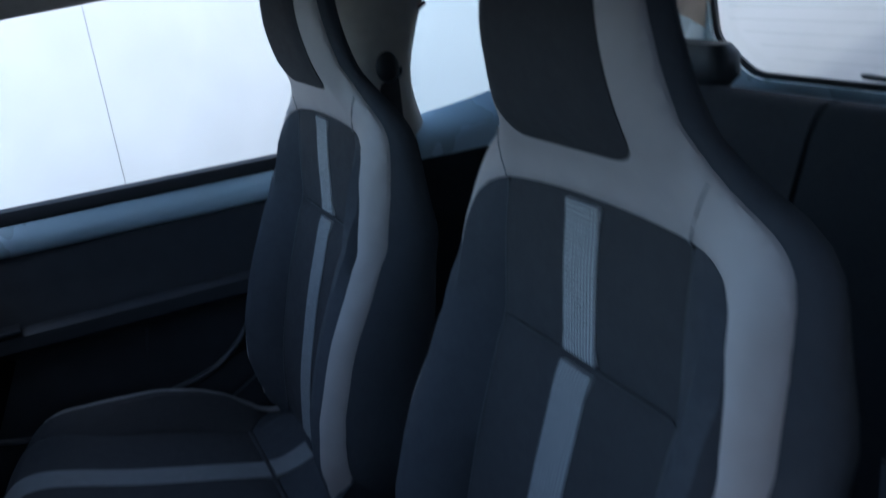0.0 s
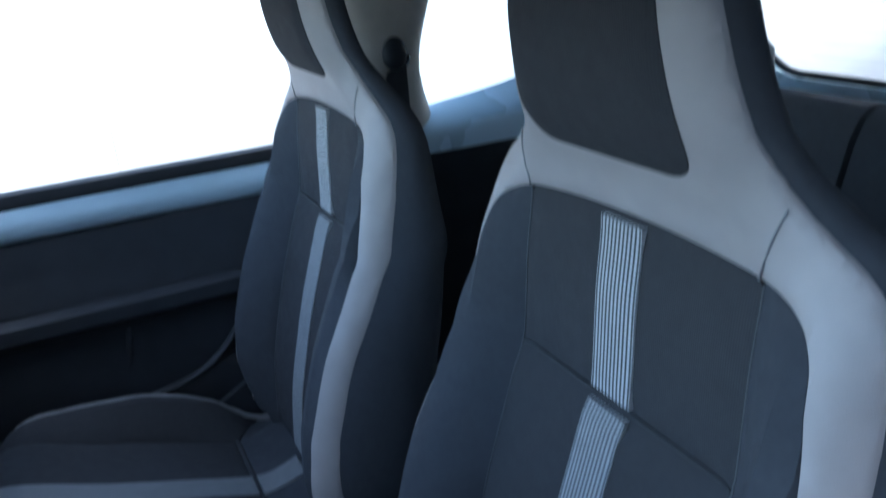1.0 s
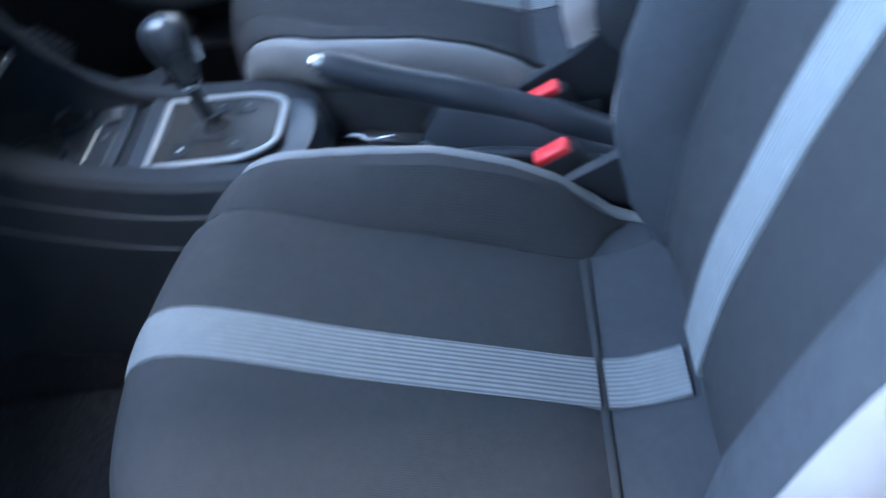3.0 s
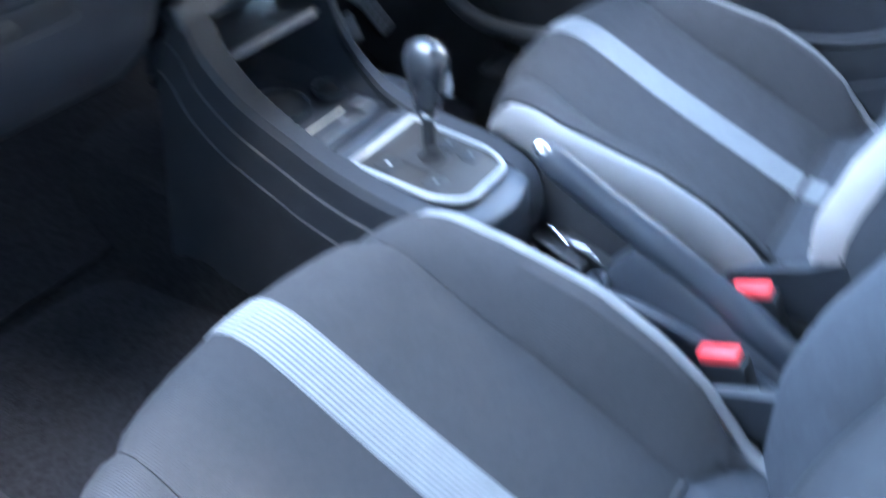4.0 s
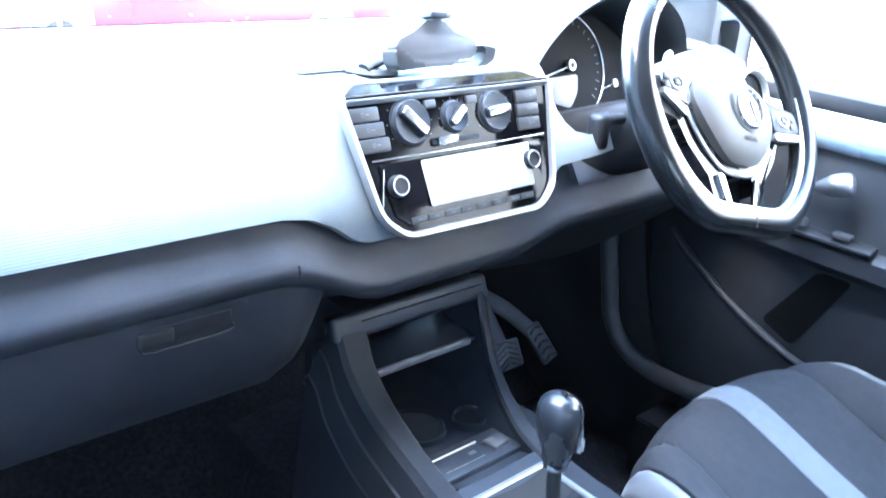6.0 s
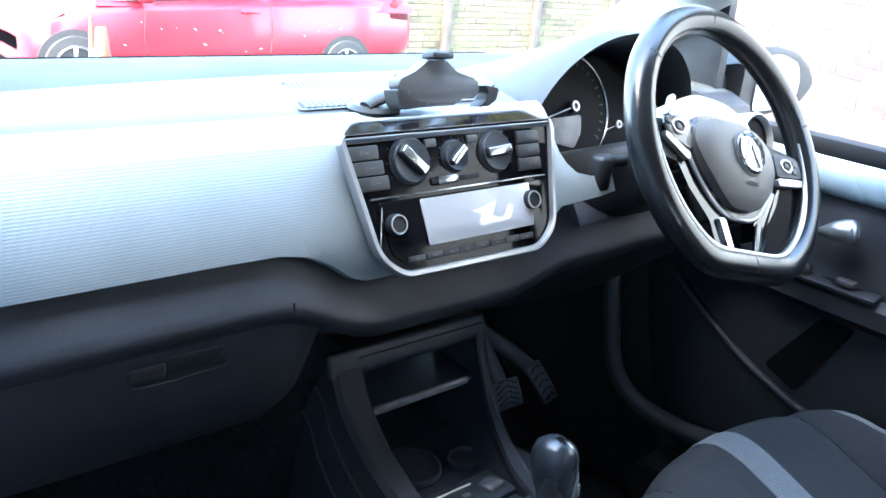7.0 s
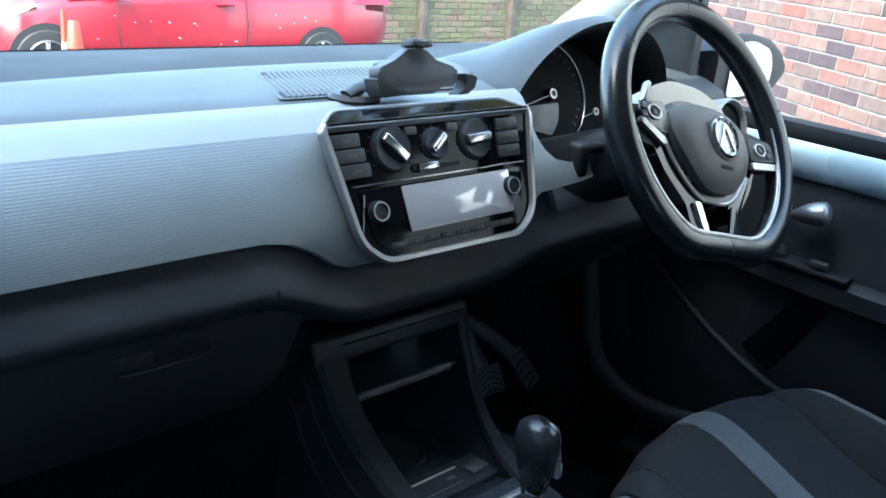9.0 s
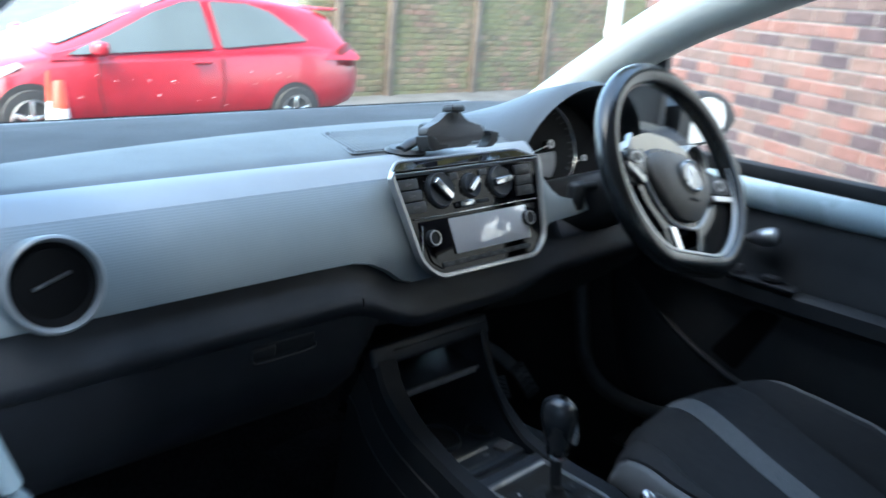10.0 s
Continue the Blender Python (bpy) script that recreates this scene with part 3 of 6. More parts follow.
def bent(name, rows, thick, material, label="", kind="structure", parent=None, n=6, category="", sharp=40):
    """A smooth skin through rows of 3D points (same count in each), given thickness outwards along its normals."""
    rows = [spline(r, n) for r in rows]
    cols = list(zip(*rows))
    cols = [spline(c, n) for c in cols]
    bm = bmesh.new()
    g = [[bm.verts.new(p) for p in c] for c in cols]
    for a, b in zip(g, g[1:]):
        for i in range(len(a) - 1):
            bm.faces.new((a[i], a[i + 1], b[i + 1], b[i]))
    bmesh.ops.recalc_face_normals(bm, faces=bm.faces)
    bmesh.ops.solidify(bm, geom=bm.faces[:], thickness=thick)
    return part(name, bm, material, parent, label, category, kind, sharp)


FLOOR_Z = 0.33
part("floor", box((0, 0.1, FLOOR_Z - 0.02), (1.36, 2.6, 0.04), 0.005), CARPET, None, "dark carpeted cabin floor", "floor", "structure")
# raised tunnel along the middle
tun = []
for y, w, h in ((-0.9, 0.14, 0.10), (-0.3, 0.14, 0.11), (0.3, 0.13, 0.12), (0.7, 0.13, 0.13), (1.05, 0.14, 0.16)):
    tun.append([Vector((x, y, FLOOR_Z + z)) for x, z in [(-w, 0.0), (-w + 0.015, h * 0.7), (-w + 0.04, h), (0, h + 0.01), (w - 0.04, h), (w - 0.015, h * 0.7), (w, 0.0)]])
part("centre_tunnel", loft(tun), CARPET, None, "dark carpeted tunnel between the seats", "tunnel", "structure")
# toe board, front bulkhead
bent("front_bulkhead", [[(-0.70, 0.98, FLOOR_Z), (0, 0.98, FLOOR_Z), (0.70, 0.98, FLOOR_Z)], [(-0.70, 1.10, 0.42), (0, 1.10, 0.42), (0.70, 1.10, 0.42)], [(-0.70, 1.26, 0.62), (0, 1.26, 0.62), (0.70, 1.26, 0.62)], [(-0.70, 1.40, 1.072), (0, 1.40, 1.072), (0.70, 1.40, 1.072)]], 0.02, CARPET, "dark carpeted bulkhead below the dashboard", n=4, category="bulkhead")
for sx, nm in ((-1, "left"), (1, "right")):
    # sill and kick panel
    slab("door_sill_" + nm, [(sx * 0.63, -0.75, 0.46), (sx * 0.63, 0.70, 0.46), (sx * 0.63, 0.70, 0.30), (sx * 0.63, -0.75, 0.30)][::sx], 0.10, BLACK, "black plastic door sill", category="sill")
    bent("kick_panel_" + nm, [[(sx * 0.66, 0.66, 0.30), (sx * 0.63, 0.70, 0.30), (sx * 0.60, 1.2, 0.30)], [(sx * 0.67, 0.78, 0.55), (sx * 0.635, 0.80, 0.55), (sx * 0.61, 1.2, 0.55)], [(sx * 0.68, 0.86, 0.80), (sx * 0.645, 0.87, 0.80), (sx * 0.62, 1.22, 0.80)], [(sx * 0.70, 0.88, 1.09), (sx * 0.66, 0.88, 1.09), (sx * 0.63, 1.22, 1.09)]], 0.02, BLACK, "black plastic kick panel beside the footwell", n=4, category="panel")

# roof and headliner
bent("ceiling", [[(-0.60, 0.45, 1.50), (-0.3, 0.53, 1.515), (0, 0.55, 1.52), (0.3, 0.53, 1.505), (0.60, 0.45, 1.455)], [(-0.615, -0.1, 1.53), (-0.3, -0.1, 1.56), (0, -0.1, 1.565), (0.3, -0.1, 1.55), (0.615, -0.1, 1.49)], [(-0.60, -0.7, 1.49), (-0.3, -0.7, 1.535), (0, -0.7, 1.545), (0.3, -0.7, 1.535), (0.60, -0.7, 1.49)], [(-0.56, -1.12, 1.43), (-0.3, -1.15, 1.46), (0, -1.16, 1.465), (0.3, -1.15, 1.46), (0.56, -1.12, 1.43)]], 0.03, HEAD, "beige cloth headliner", n=5, category="ceiling")
for sx, nm in ((-1, "left"), (1, "right")):
    up_ = 0.055 if sx < 0 else 0.0
    rail = [(sx * 0.615, 0.50, 1.418 + up_), (sx * 0.640, 0.2, 1.438 + up_), (sx * 0.650, -0.1, 1.458 + up_), (sx * 0.640, -0.45, 1.462 + up_), (sx * 0.62, -0.8, 1.45 + up_), (sx * 0.58, -1.13, 1.42)]
    part("roof_rail_" + nm, tube(spline(rail, 5), 0.042, 12, squash=0.75), HEAD, None, "beige trimmed roof rail above the door", "roof rail", "structure")
    seal = [(sx * 0.672, y + 0.0, z - 0.018) for _, y, z in rail[:4]]
    part("door_seal_" + nm, tube(spline(seal, 5), 0.012, 8), RUBBER, None, "black rubber door seal", "seal", "structure")
    # A pillar, from the dash end up to the roof
    pil = [(sx * 0.690, 1.14, 1.06), (sx * 0.675, 0.95, 1.195), (sx * 0.655, 0.77, 1.312), (sx * 0.625, 0.58, 1.395), (sx * 0.612, 0.45, 1.445)]
    part("front_pillar_" + nm, tube(spline(pil, 6), 0.054, 18, squash=1.0, up=(0, 0.7, 0.7)), PILLAR, None, "pale grey plastic windscreen pillar", "pillar", "structure")
    # B pillar
    rows = [[(sx * 0.655, -0.237, 1.035), (sx * 0.632, -0.292, 1.035), (sx * 0.632, -0.392, 1.035), (sx * 0.650, -0.437, 1.035)],
            [(sx * 0.650, -0.257, 1.175), (sx * 0.628, -0.302, 1.175), (sx * 0.628, -0.382, 1.175), (sx * 0.648, -0.400, 1.175)],
            [(sx * 0.640, -0.262, 1.305), (sx * 0.618, -0.312, 1.305), (sx * 0.618, -0.395, 1.305), (sx * 0.638, -0.428, 1.305)],
            [(sx * 0.628, -0.242, 1.445), (sx * 0.605, -0.312, 1.445), (sx * 0.605, -0.445, 1.445), (sx * 0.625, -0.488, 1.445)]]
    bent("middle_pillar_" + nm, rows, 0.02, HEAD, "beige plastic pillar behind the front seat", n=4, category="pillar")
    # rear quarter: dark trim below, painted ledge under the window, rear pillar
    slab("rear_side_trim_" + nm, [(sx * 0.645, -0.25, 0.35), (sx * 0.645, -0.242, 1.020), (sx * 0.645, -1.242, 1.020), (sx * 0.645, -1.25, 0.35)][::-sx], 0.03, DOORBLACK, "black plastic rear side trim", category="side trim")
    rows = [[(sx * 0.606, -0.392, 1.015), (sx * 0.606, -0.652, 1.015), (sx * 0.602, -0.912, 1.020), (sx * 0.59, -1.192, 1.05)],
            [(sx * 0.622, -0.402, 1.050), (sx * 0.622, -0.652, 1.066), (sx * 0.617, -0.912, 1.105), (sx * 0.605, -1.192, 1.175)],
            [(sx * 0.665, -0.412, 1.085), (sx * 0.665, -0.652, 1.121), (sx * 0.655, -0.892, 1.210), (sx * 0.62, -1.192, 1.355)]]
    bent("quarter_ledge_" + nm, rows, 0.02, PAINT, "silver painted metal below the rear side window", n=5, category="ledge")
    rows = [[(sx * 0.655, -0.852, 1.195), (sx * 0.64, -0.992, 1.225), (sx * 0.60, -1.212, 1.175)], [(sx * 0.645, -0.922, 1.315), (sx * 0.63, -1.022, 1.335), (sx * 0.59, -1.192, 1.315)], [(sx * 0.62, -0.892, 1.445), (sx * 0.60, -1.042, 1.435), (sx * 0.57, -1.152, 1.415)]]
    bent("rear_pillar_" + nm, rows, 0.02, HEAD, "beige plastic rear pillar", n=4, category="pillar")
    g = [(sx * 0.662, -0.412, 1.080), (sx * 0.664, -0.652, 1.116), (sx * 0.66, -0.912, 1.225), (sx * 0.645, -0.942, 1.335), (sx * 0.63, -0.912, 1.435), (sx * 0.63, -0.45, 1.440), (sx * 0.645, -0.395, 1.275)]
    bm = bmesh.new()
    bm.faces.new([bm.verts.new((sx * (0.652 - 0.1 * (p[2] - 1.2)), p[1], p[2])) for p in g])
    w = part("side_window_" + nm, bm, GLASS_BLUE, None, "tinted rear side window", "window", "structure")
    w.visible_shadow = False

# tailgate with window
hatch_o = [(-0.64, 1.0), (0.64, 1.0), (0.64, 1.22), (0.63, 1.44), (-0.63, 1.44), (-0.64, 1.22)]
hatch_i = [(-0.436, 1.078), (0.436, 1.078), (0.566, 1.155), (0.605, 1.38), (-0.605, 1.38), (-0.566, 1.155)]
HM = Matrix(((1, 0, 0, 0), (0, 0, -1, -1.20), (0, 1, 0, 0), (0, 0, 0, 1)))
tail = thing("tailgate", (0, 0, 0), "closed tailgate with a heated rear window", "tailgate", kind="structure")
part("tailgate_frame", ring_plate(rounded(hatch_o, 0.03), rounded(hatch_i, 0.035), 0.03, HM @ pose(0, 0, -0.03)), PAINT, tail, "silver painted inner frame")
part("window_seal", ring_plate(rounded(hatch_i, 0.035), offset_outline(rounded(hatch_i, 0.035), 0.014), 0.012, HM @ pose(0, 0, -0.02)), RUBBER, tail, "black window edge")
bm = bmesh.new()
bm.faces.new([bm.verts.new(HM @ Vector((p.x, p.y, 0.01))) for p in rounded(hatch_i, 0.03)])
wob = part("rear_window", bm, GLASS, tail)
wob.visible_shadow = False
for i in range(9):
    z = 1.12 + i * 0.028
    w = 0.40 + 0.15 * min(1, i / 3)
    part("heater_line", box((0, -1.206, z), (2 * w, 0.0004, 0.0004), 0), GREYPLASTIC, tail)
part("lower_tailgate", box((0, -1.24, 0.68), (1.22, 0.04, 0.70), 0.01), DOORBLACK, tail)
wip = thing("rear_wiper", (0.10, -1.232, 1.084), "black rear wiper resting at the window's foot", "wiper")
part("wiper_arm", box((0, 0, 0.004), (0.20, 0.014, 0.012), 0.004, rot=(0, -3, 0)), BLACK, wip)
part("wiper_blade", box((-0.10, -0.004, 0.0), (0.26, 0.010, 0.010), 0.003), RUBBER, wip)

# rear bench
def rear_bench():
    b = thing("rear_bench", (0, 0, 0), "dark cloth rear bench with folded-up backrest", "car seat")
    for sx in (-1, 1):
        rings = []
        for z, y, th in ((0.52, -0.72, 0.16), (0.70, -0.76, 0.15), (0.95, -0.83, 0.13), (1.07, -0.87, 0.11), (1.105, -0.89, 0.07), (1.117, -0.91, 0.02)):
            x0, x1 = (0.006, 0.61) if sx > 0 else (-0.61, -0.006)
            r = [Vector((x0 + (x1 - x0) * k / 10, y + 0.02 * math.sin(math.pi * k / 10) ** 0.5 * 0 + 0.015 * (abs(k - 5) / 5) ** 2, z)) for k in range(11)]
            r += [Vector((x1 - (x1 - x0) * k / 10, y - th, z)) for k in range(11)]
            rings.append(r)
        part("backrest", loft(rings), CLOTH_SIDE, b)
        hr = []
        for z, w, t in ((1.11, 0.085, 0.06), (1.13, 0.10, 0.08), (1.175, 0.10, 0.075), (1.195, 0.085, 0.05)):
            o = rounded([(-w, -t / 2), (w, -t / 2), (w, t / 2), (-w, t / 2)], 0.03, 4)
            hr.append([Vector((sx * 0.375 + p.x, -0.95 + p.y, z)) for p in o])
        part("headrest", loft(hr), BLACK, b)
    seat = [[Vector((-0.60 + 1.2 * k / 12, y, z)) for k in range(13)] + [Vector((0.60 - 1.2 * k / 12, y, 0.40)) for k in range(13)] for y, z in ((-0.80, 0.52), (-0.6, 0.53), (-0.40, 0.56), (-0.33, 0.55), (-0.31, 0.50))]
    part("cushion", loft(seat), CLOTH_SIDE, b)
    return b


rear_bench()
# windscreen
rows = [[(-0.66, 1.16, 1.07), (-0.34, 1.29, 1.06), (0, 1.34, 1.055), (0.34, 1.29, 1.06), (0.66, 1.16, 1.07)], [(-0.63, 0.80, 1.285), (-0.32, 0.90, 1.29), (0, 0.93, 1.29), (0.32, 0.90, 1.29), (0.63, 0.80, 1.285)], [(-0.60, 0.48, 1.44), (-0.3, 0.55, 1.475), (0, 0.57, 1.485), (0.3, 0.55, 1.475), (0.60, 0.48, 1.44)]]
bm = bmesh.new()
_rows = [spline(r, 5) for r in rows]
_c = [spline(c, 5) for c in zip(*_rows)]
_g = [[bm.verts.new(p) for p in c] for c in _c]
for _a, _b in zip(_g, _g[1:]):
    for _i in range(len(_a) - 1):
        bm.faces.new((_a[_i], _a[_i + 1], _b[_i + 1], _b[_i]))
ws = part("windscreen", bm, GLASS, None, "clear curved windscreen", "window", "structure")
ws.visible_shadow = False
# cowl and bonnet close the front
bent("bonnet", [[(-0.68, 1.30, 1.02), (0, 1.38, 1.03), (0.68, 1.30, 1.02)], [(-0.66, 1.6, 0.95), (0, 1.65, 0.97), (0.66, 1.6, 0.95)], [(-0.6, 1.9, 0.80), (0, 2.0, 0.82), (0.6, 1.9, 0.80)]], 0.02, PAINT, "silver painted bonnet", n=5, category="bonnet")

# ---------------------------------------------------------------- driver's door, closed
def drivers_door():
    d = thing("door_1", (0, -0.012, -0.016), "closed driver's door with silver metal top and black trim", "car door", kind="structure")
    # trim face profile (x, z) along y
    def face(y, z, off=0.0):
        x = lerp_table([(0.33, 0.640), (0.62, 0.652), (0.80, 0.662), (0.845, 0.648), (0.87, 0.650), (0.93, 0.672), (0.99, 0.676), (1.06, 0.690), (1.10, 0.70)], z)
        return Vector((x - off, y, z))
    o = [(-0.30, 0.40), (0.45, 0.40), (0.66, 0.43), (0.80, 0.55), (0.90, 0.75), (0.93, 1.006), (-0.30, 1.006)]
    part("door_trim", panel(o, face, 0.03, thick=0.03, puff=0.004), DOORBLACK, d, "black grained door card")
    # painted metal top with a soft crown
    rings = []
    for i in range(21):
        y = -0.30 + 1.27 * i / 20
        rings.append([Vector((x, y, z)) for x, z in [(0.700, 1.000), (0.674, 1.002), (0.664, 1.010), (0.659, 1.028), (0.662, 1.046), (0.672, 1.060), (0.70, 1.066)]])
    part("metal_top", loft(rings), PAINT, d, "silver painted metal door top")
    rings = []
    for i in range(21):
        y = -0.30 + 1.20 * i / 20
        rings.append([Vector((x, y, z)) for x, z in [(0.715, 1.060), (0.672, 1.061), (0.668, 1.070), (0.672, 1.086), (0.690, 1.090), (0.715, 1.084)]])
    part("window_seal", loft(rings), RUBBER, d, "black window seal")
    bm = bmesh.new()
    bm.faces.new([bm.verts.new(p) for p in [(0.698, -0.27, 1.08), (0.698, 0.80, 1.08), (0.690, 0.80, 1.24), (0.66, 0.50, 1.44), (0.655, -0.1, 1.47), (0.655, -0.25, 1.47)]])
    gl = part("window_pane", bm, GLASS, d)
    gl.visible_shadow = False
    # sail panel in the front window corner
    part("sail_panel", prism(rounded([(0.785, 1.075), (0.965, 1.075), (0.93, 1.20), (0.83, 1.30), (0.79, 1.28)], 0.012), 0.02, Matrix(((0, 0, -1, 0.69), (1, 0, 0, 0), (0, 1, 0, 0), (0, 0, 0, 1))), 0.006), DOORBLACK, d, "black corner panel")
    # ledge with armrest and switch plate
    rings = []
    for y, dx in ((-0.28, 0.0), (0.1, 0.0), (0.35, 0.0), (0.50, -0.002), (0.60, -0.01), (0.72, -0.016)):
        rings.append([Vector((x - dx, y, z)) for x, z in [(0.665, 0.815), (0.640, 0.822), (0.628, 0.836), (0.630, 0.862), (0.645, 0.874), (0.668, 0.876)]])
    part("armrest_ledge", loft(rings), DOORBLACK, d)
    part("switch_plate", box((0.642, 0.50, 0.877), (0.035, 0.14, 0.008), 0.003, rot=(0, -10, 0)), DOORBLACK, d)
    part("mirror_switch", turned([(0, 0), (0.009, 0), (0.009, 0.008), (0.006, 0.012), (0, 0.012)], 16, pose(0.636, 0.545, 0.886)), GREYPLASTIC, d)
    part("window_switch", box((0.636, 0.48, 0.888), (0.018, 0.03, 0.010), 0.003), GREYPLASTIC, d)
    # handle lever
    lev = spline([(0.655, 0.556, 0.946), (0.643, 0.540, 0.951), (0.634, 0.518, 0.959), (0.631, 0.497, 0.966), (0.635, 0.481, 0.970)], 5)
    rad = [0.006 + 0.017 * smooth(0.1, 0.72, i / (len(lev) - 1)) for i in range(len(lev))]
    rad[-3:] = [0.021, 0.017, 0.010]
    part("door_handle", tube(lev, rad, 18, squash=0.8), SATIN, d, "satin chrome lever")
    # raised edge of the map pocket sweeping down to the sill
    edge = spline([(0.650, 0.78, 0.80), (0.645, 0.735, 0.765), (0.640, 0.62, 0.700), (0.637, 0.50, 0.657), (0.636, 0.38, 0.640), (0.636, 0.26, 0.655), (0.637, 0.13, 0.68), (0.640, 0.06, 0.72), (0.645, 0.0, 0.79)], 6)
    part("pocket_edge", tube(edge, 0.008, 10), DOORBLACK, d)
    o = [(0.78, 0.80), (0.735, 0.765), (0.62, 0.700), (0.50, 0.657), (0.38, 0.640), (0.26, 0.655), (0.13, 0.68), (0.0, 0.72), (-0.25, 0.74), (-0.25, 0.42), (0.45, 0.42), (0.64, 0.45), (0.76, 0.57), (0.82, 0.72)]
    part("map_pocket", panel(o, lambda u, v, off: face(u, v, off + 0.012), 0.03, thick=0.012, puff=0.006), DOORBLACK, d, "black map pocket")
    # no real opening: a black panel on the card paints the gap's shade
    gap_o = rounded([(0.508, 0.815), (0.452, 0.815), (0.520, 0.675), (0.580, 0.700)], 0.012, 4)
    part("pocket_gap", panel(gap_o, lambda u, v, off: face(u, v, off + 0.0065), 0.03, thick=0.007, puff=0.0005), DIAL_SHADE_BLACK, d, "black panel laid on the door card as the shade of a gap")
    for y in (0.23,):
        part("card_rib", box((0.660, y, 0.745), (0.012, 0.014, 0.13), 0.005, rot=(12, 0, 0)), DOORBLACK, d)
    return d


drivers_door()

# exterior mirror beyond the driver's window
def door_mirror():
    m = thing("door_mirror", (0.80, 0.785, 1.06), "black door mirror outside the driver's window", "wing mirror")
    rings = []
    for x, sy, z0, z1 in ((-0.080, 0.05, 0.000, 0.095), (-0.03, 0.085, -0.008, 0.122), (0.04, 0.100, -0.006, 0.122), (0.105, 0.095, 0.000, 0.112), (0.150, 0.075, 0.012, 0.092), (0.172, 0.040, 0.030, 0.072)):
        rings.append([Vector((x, p.x, p.y)) for p in rounded([(-0.03, z0), (sy, z0 + 0.015), (sy, z1 - 0.02), (-0.03, z1)], 0.02, 4)])
    part("housing", loft(rings), BLACK, m)
    o = rounded([(-0.040, 0.004), (0.104, 0.006), (0.122, 0.050), (0.100, 0.094), (0.03, 0.112), (-0.044, 0.108)], 0.018, 5)
    mm = Matrix(((1, 0, 0, 0), (0, 0, -1, -0.030), (0, 1, 0, 0), (0, 0, 0, 1)))
    part("mirror_glass", prism(offset_outline(o, 0.004), 0.003, mm, 0.001), MIRROR, m)
    part("foot", box((-0.085, 0.03, 0.035), (0.07, 0.06, 0.075), 0.018, 3), BLACK, m)
    return m


door_mirror()

# seat belts on the right hand pillar
belt = thing("seat_belt", (0.606, -0.356, 1.216), "black seat belt on its pillar loop", "seat belt")
part("loop", turned([(0, 0), (0.028, 0), (0.030, 0.006), (0.027, 0.018), (0.018, 0.024), (0, 0.025)], 28, facing((0.006, 0, 0.004), (-1, 0.25, 0.1)) @ Matrix.Diagonal((0.85, 1.1, 1, 1))), BLACK, belt)
part("loop_ring", tube([(-0.006 - 0.010 * math.sin(a), -0.024 * math.cos(a) - 0.002, 0.026 * math.sin(a) - 0.004) for a in [radians(-100 + 10 * k) for k in range(12)]], 0.0035, 8), SHINY, belt, "bright metal ring")
hook = thing("coat_hook", (0.622, -0.445, 1.326), "small grey coat hook on the pillar edge", "hook")
part("hook_body", tube(spline([(0.0, 0.012, -0.006), (-0.008, 0.0, 0.0), (-0.010, -0.012, 0.008)], 4), 0.005, 8), GREYPLASTIC, hook)
strut = thing("gas_strut", (0, 0, 0), "thin black gas strut beside the rear window", "strut")
part("strut_tube", tube([(0.648, -1.13, 1.275), (0.600, -1.185, 1.16)], 0.004, 8), BLACK, strut)
part("strut_bracket", box((0.630, -1.165, 1.23), (0.03, 0.012, 0.012), 0.003), DARKMETAL, strut)
part("webbing", tube(spline([(0.0, 0.0, -0.02), (-0.004, 0.004, -0.2), (0.0, 0.01, -0.45), (0.0, 0.02, -0.8)], 5), 0.022, 10, squash=0.08, up=(1, 0, 0)), WEBBING, belt)

# passenger door, swung wide open on its front hinge
pd = thing("door_2", (-0.72, 0.80, 0.0), "open passenger door swung out on its front hinge", "car door", kind="structure", rot=(0, 0, -66))
part("door_skin", box((0.0 - 0.012, -0.52, 0.66), (0.05, 1.00, 0.70), 0.02), PAINT, pd, "silver painted outer skin")
part("door_card", box((0.030, -0.52, 0.66), (0.05, 0.94, 0.62), 0.02), BLACK, pd, "black door card")
part("armrest", box((0.070, -0.50, 0.80), (0.06, 0.50, 0.05), 0.015), BLACK, pd)
fr = spline([(0.0, -0.03, 1.0), (0.0, -0.10, 1.12), (0.02, -0.38, 1.36), (0.03, -0.60, 1.41), (0.03, -0.95, 1.40), (0.01, -1.02, 1.2), (0.0, -1.02, 1.0)], 5)
part("window_frame", tube(fr, 0.018, 10), RUBBER, pd)
# painted door post at the front of the open doorway
bent("door_post_left", [[(-0.70, 0.70, 0.40), (-0.655, 0.715, 0.40), (-0.64, 0.76, 0.40)], [(-0.715, 0.735, 0.70), (-0.665, 0.75, 0.70), (-0.65, 0.80, 0.70)], [(-0.72, 0.80, 1.02), (-0.675, 0.815, 1.02), (-0.66, 0.86, 1.02)], [(-0.70, 0.95, 1.12), (-0.66, 0.96, 1.12), (-0.65, 0.99, 1.12)]], 0.015, PAINT, "silver painted front door post", n=4, category="door post")

part("door_aperture_flange", tube(spline([(-0.715, 0.67, 1.08), (-0.694, 0.637, 0.96), (-0.665, 0.630, 0.86), (-0.636, 0.625, 0.77), (-0.610, 0.60, 0.62), (-0.62, 0.50, 0.50), (-0.635, 0.30, 0.465)], 6), 0.012, 12), PAINT, None, "silver painted edge of the door opening", "door frame", "structure")

# ---------------------------------------------------------------- dashboard
CX0 = 0.005  # middle of the centre stack


def ledge_drop(x):
    return -0.045 * smooth(-0.245, -0.105, x) * (1 - 0.5 * smooth(0.08, 0.2, x))


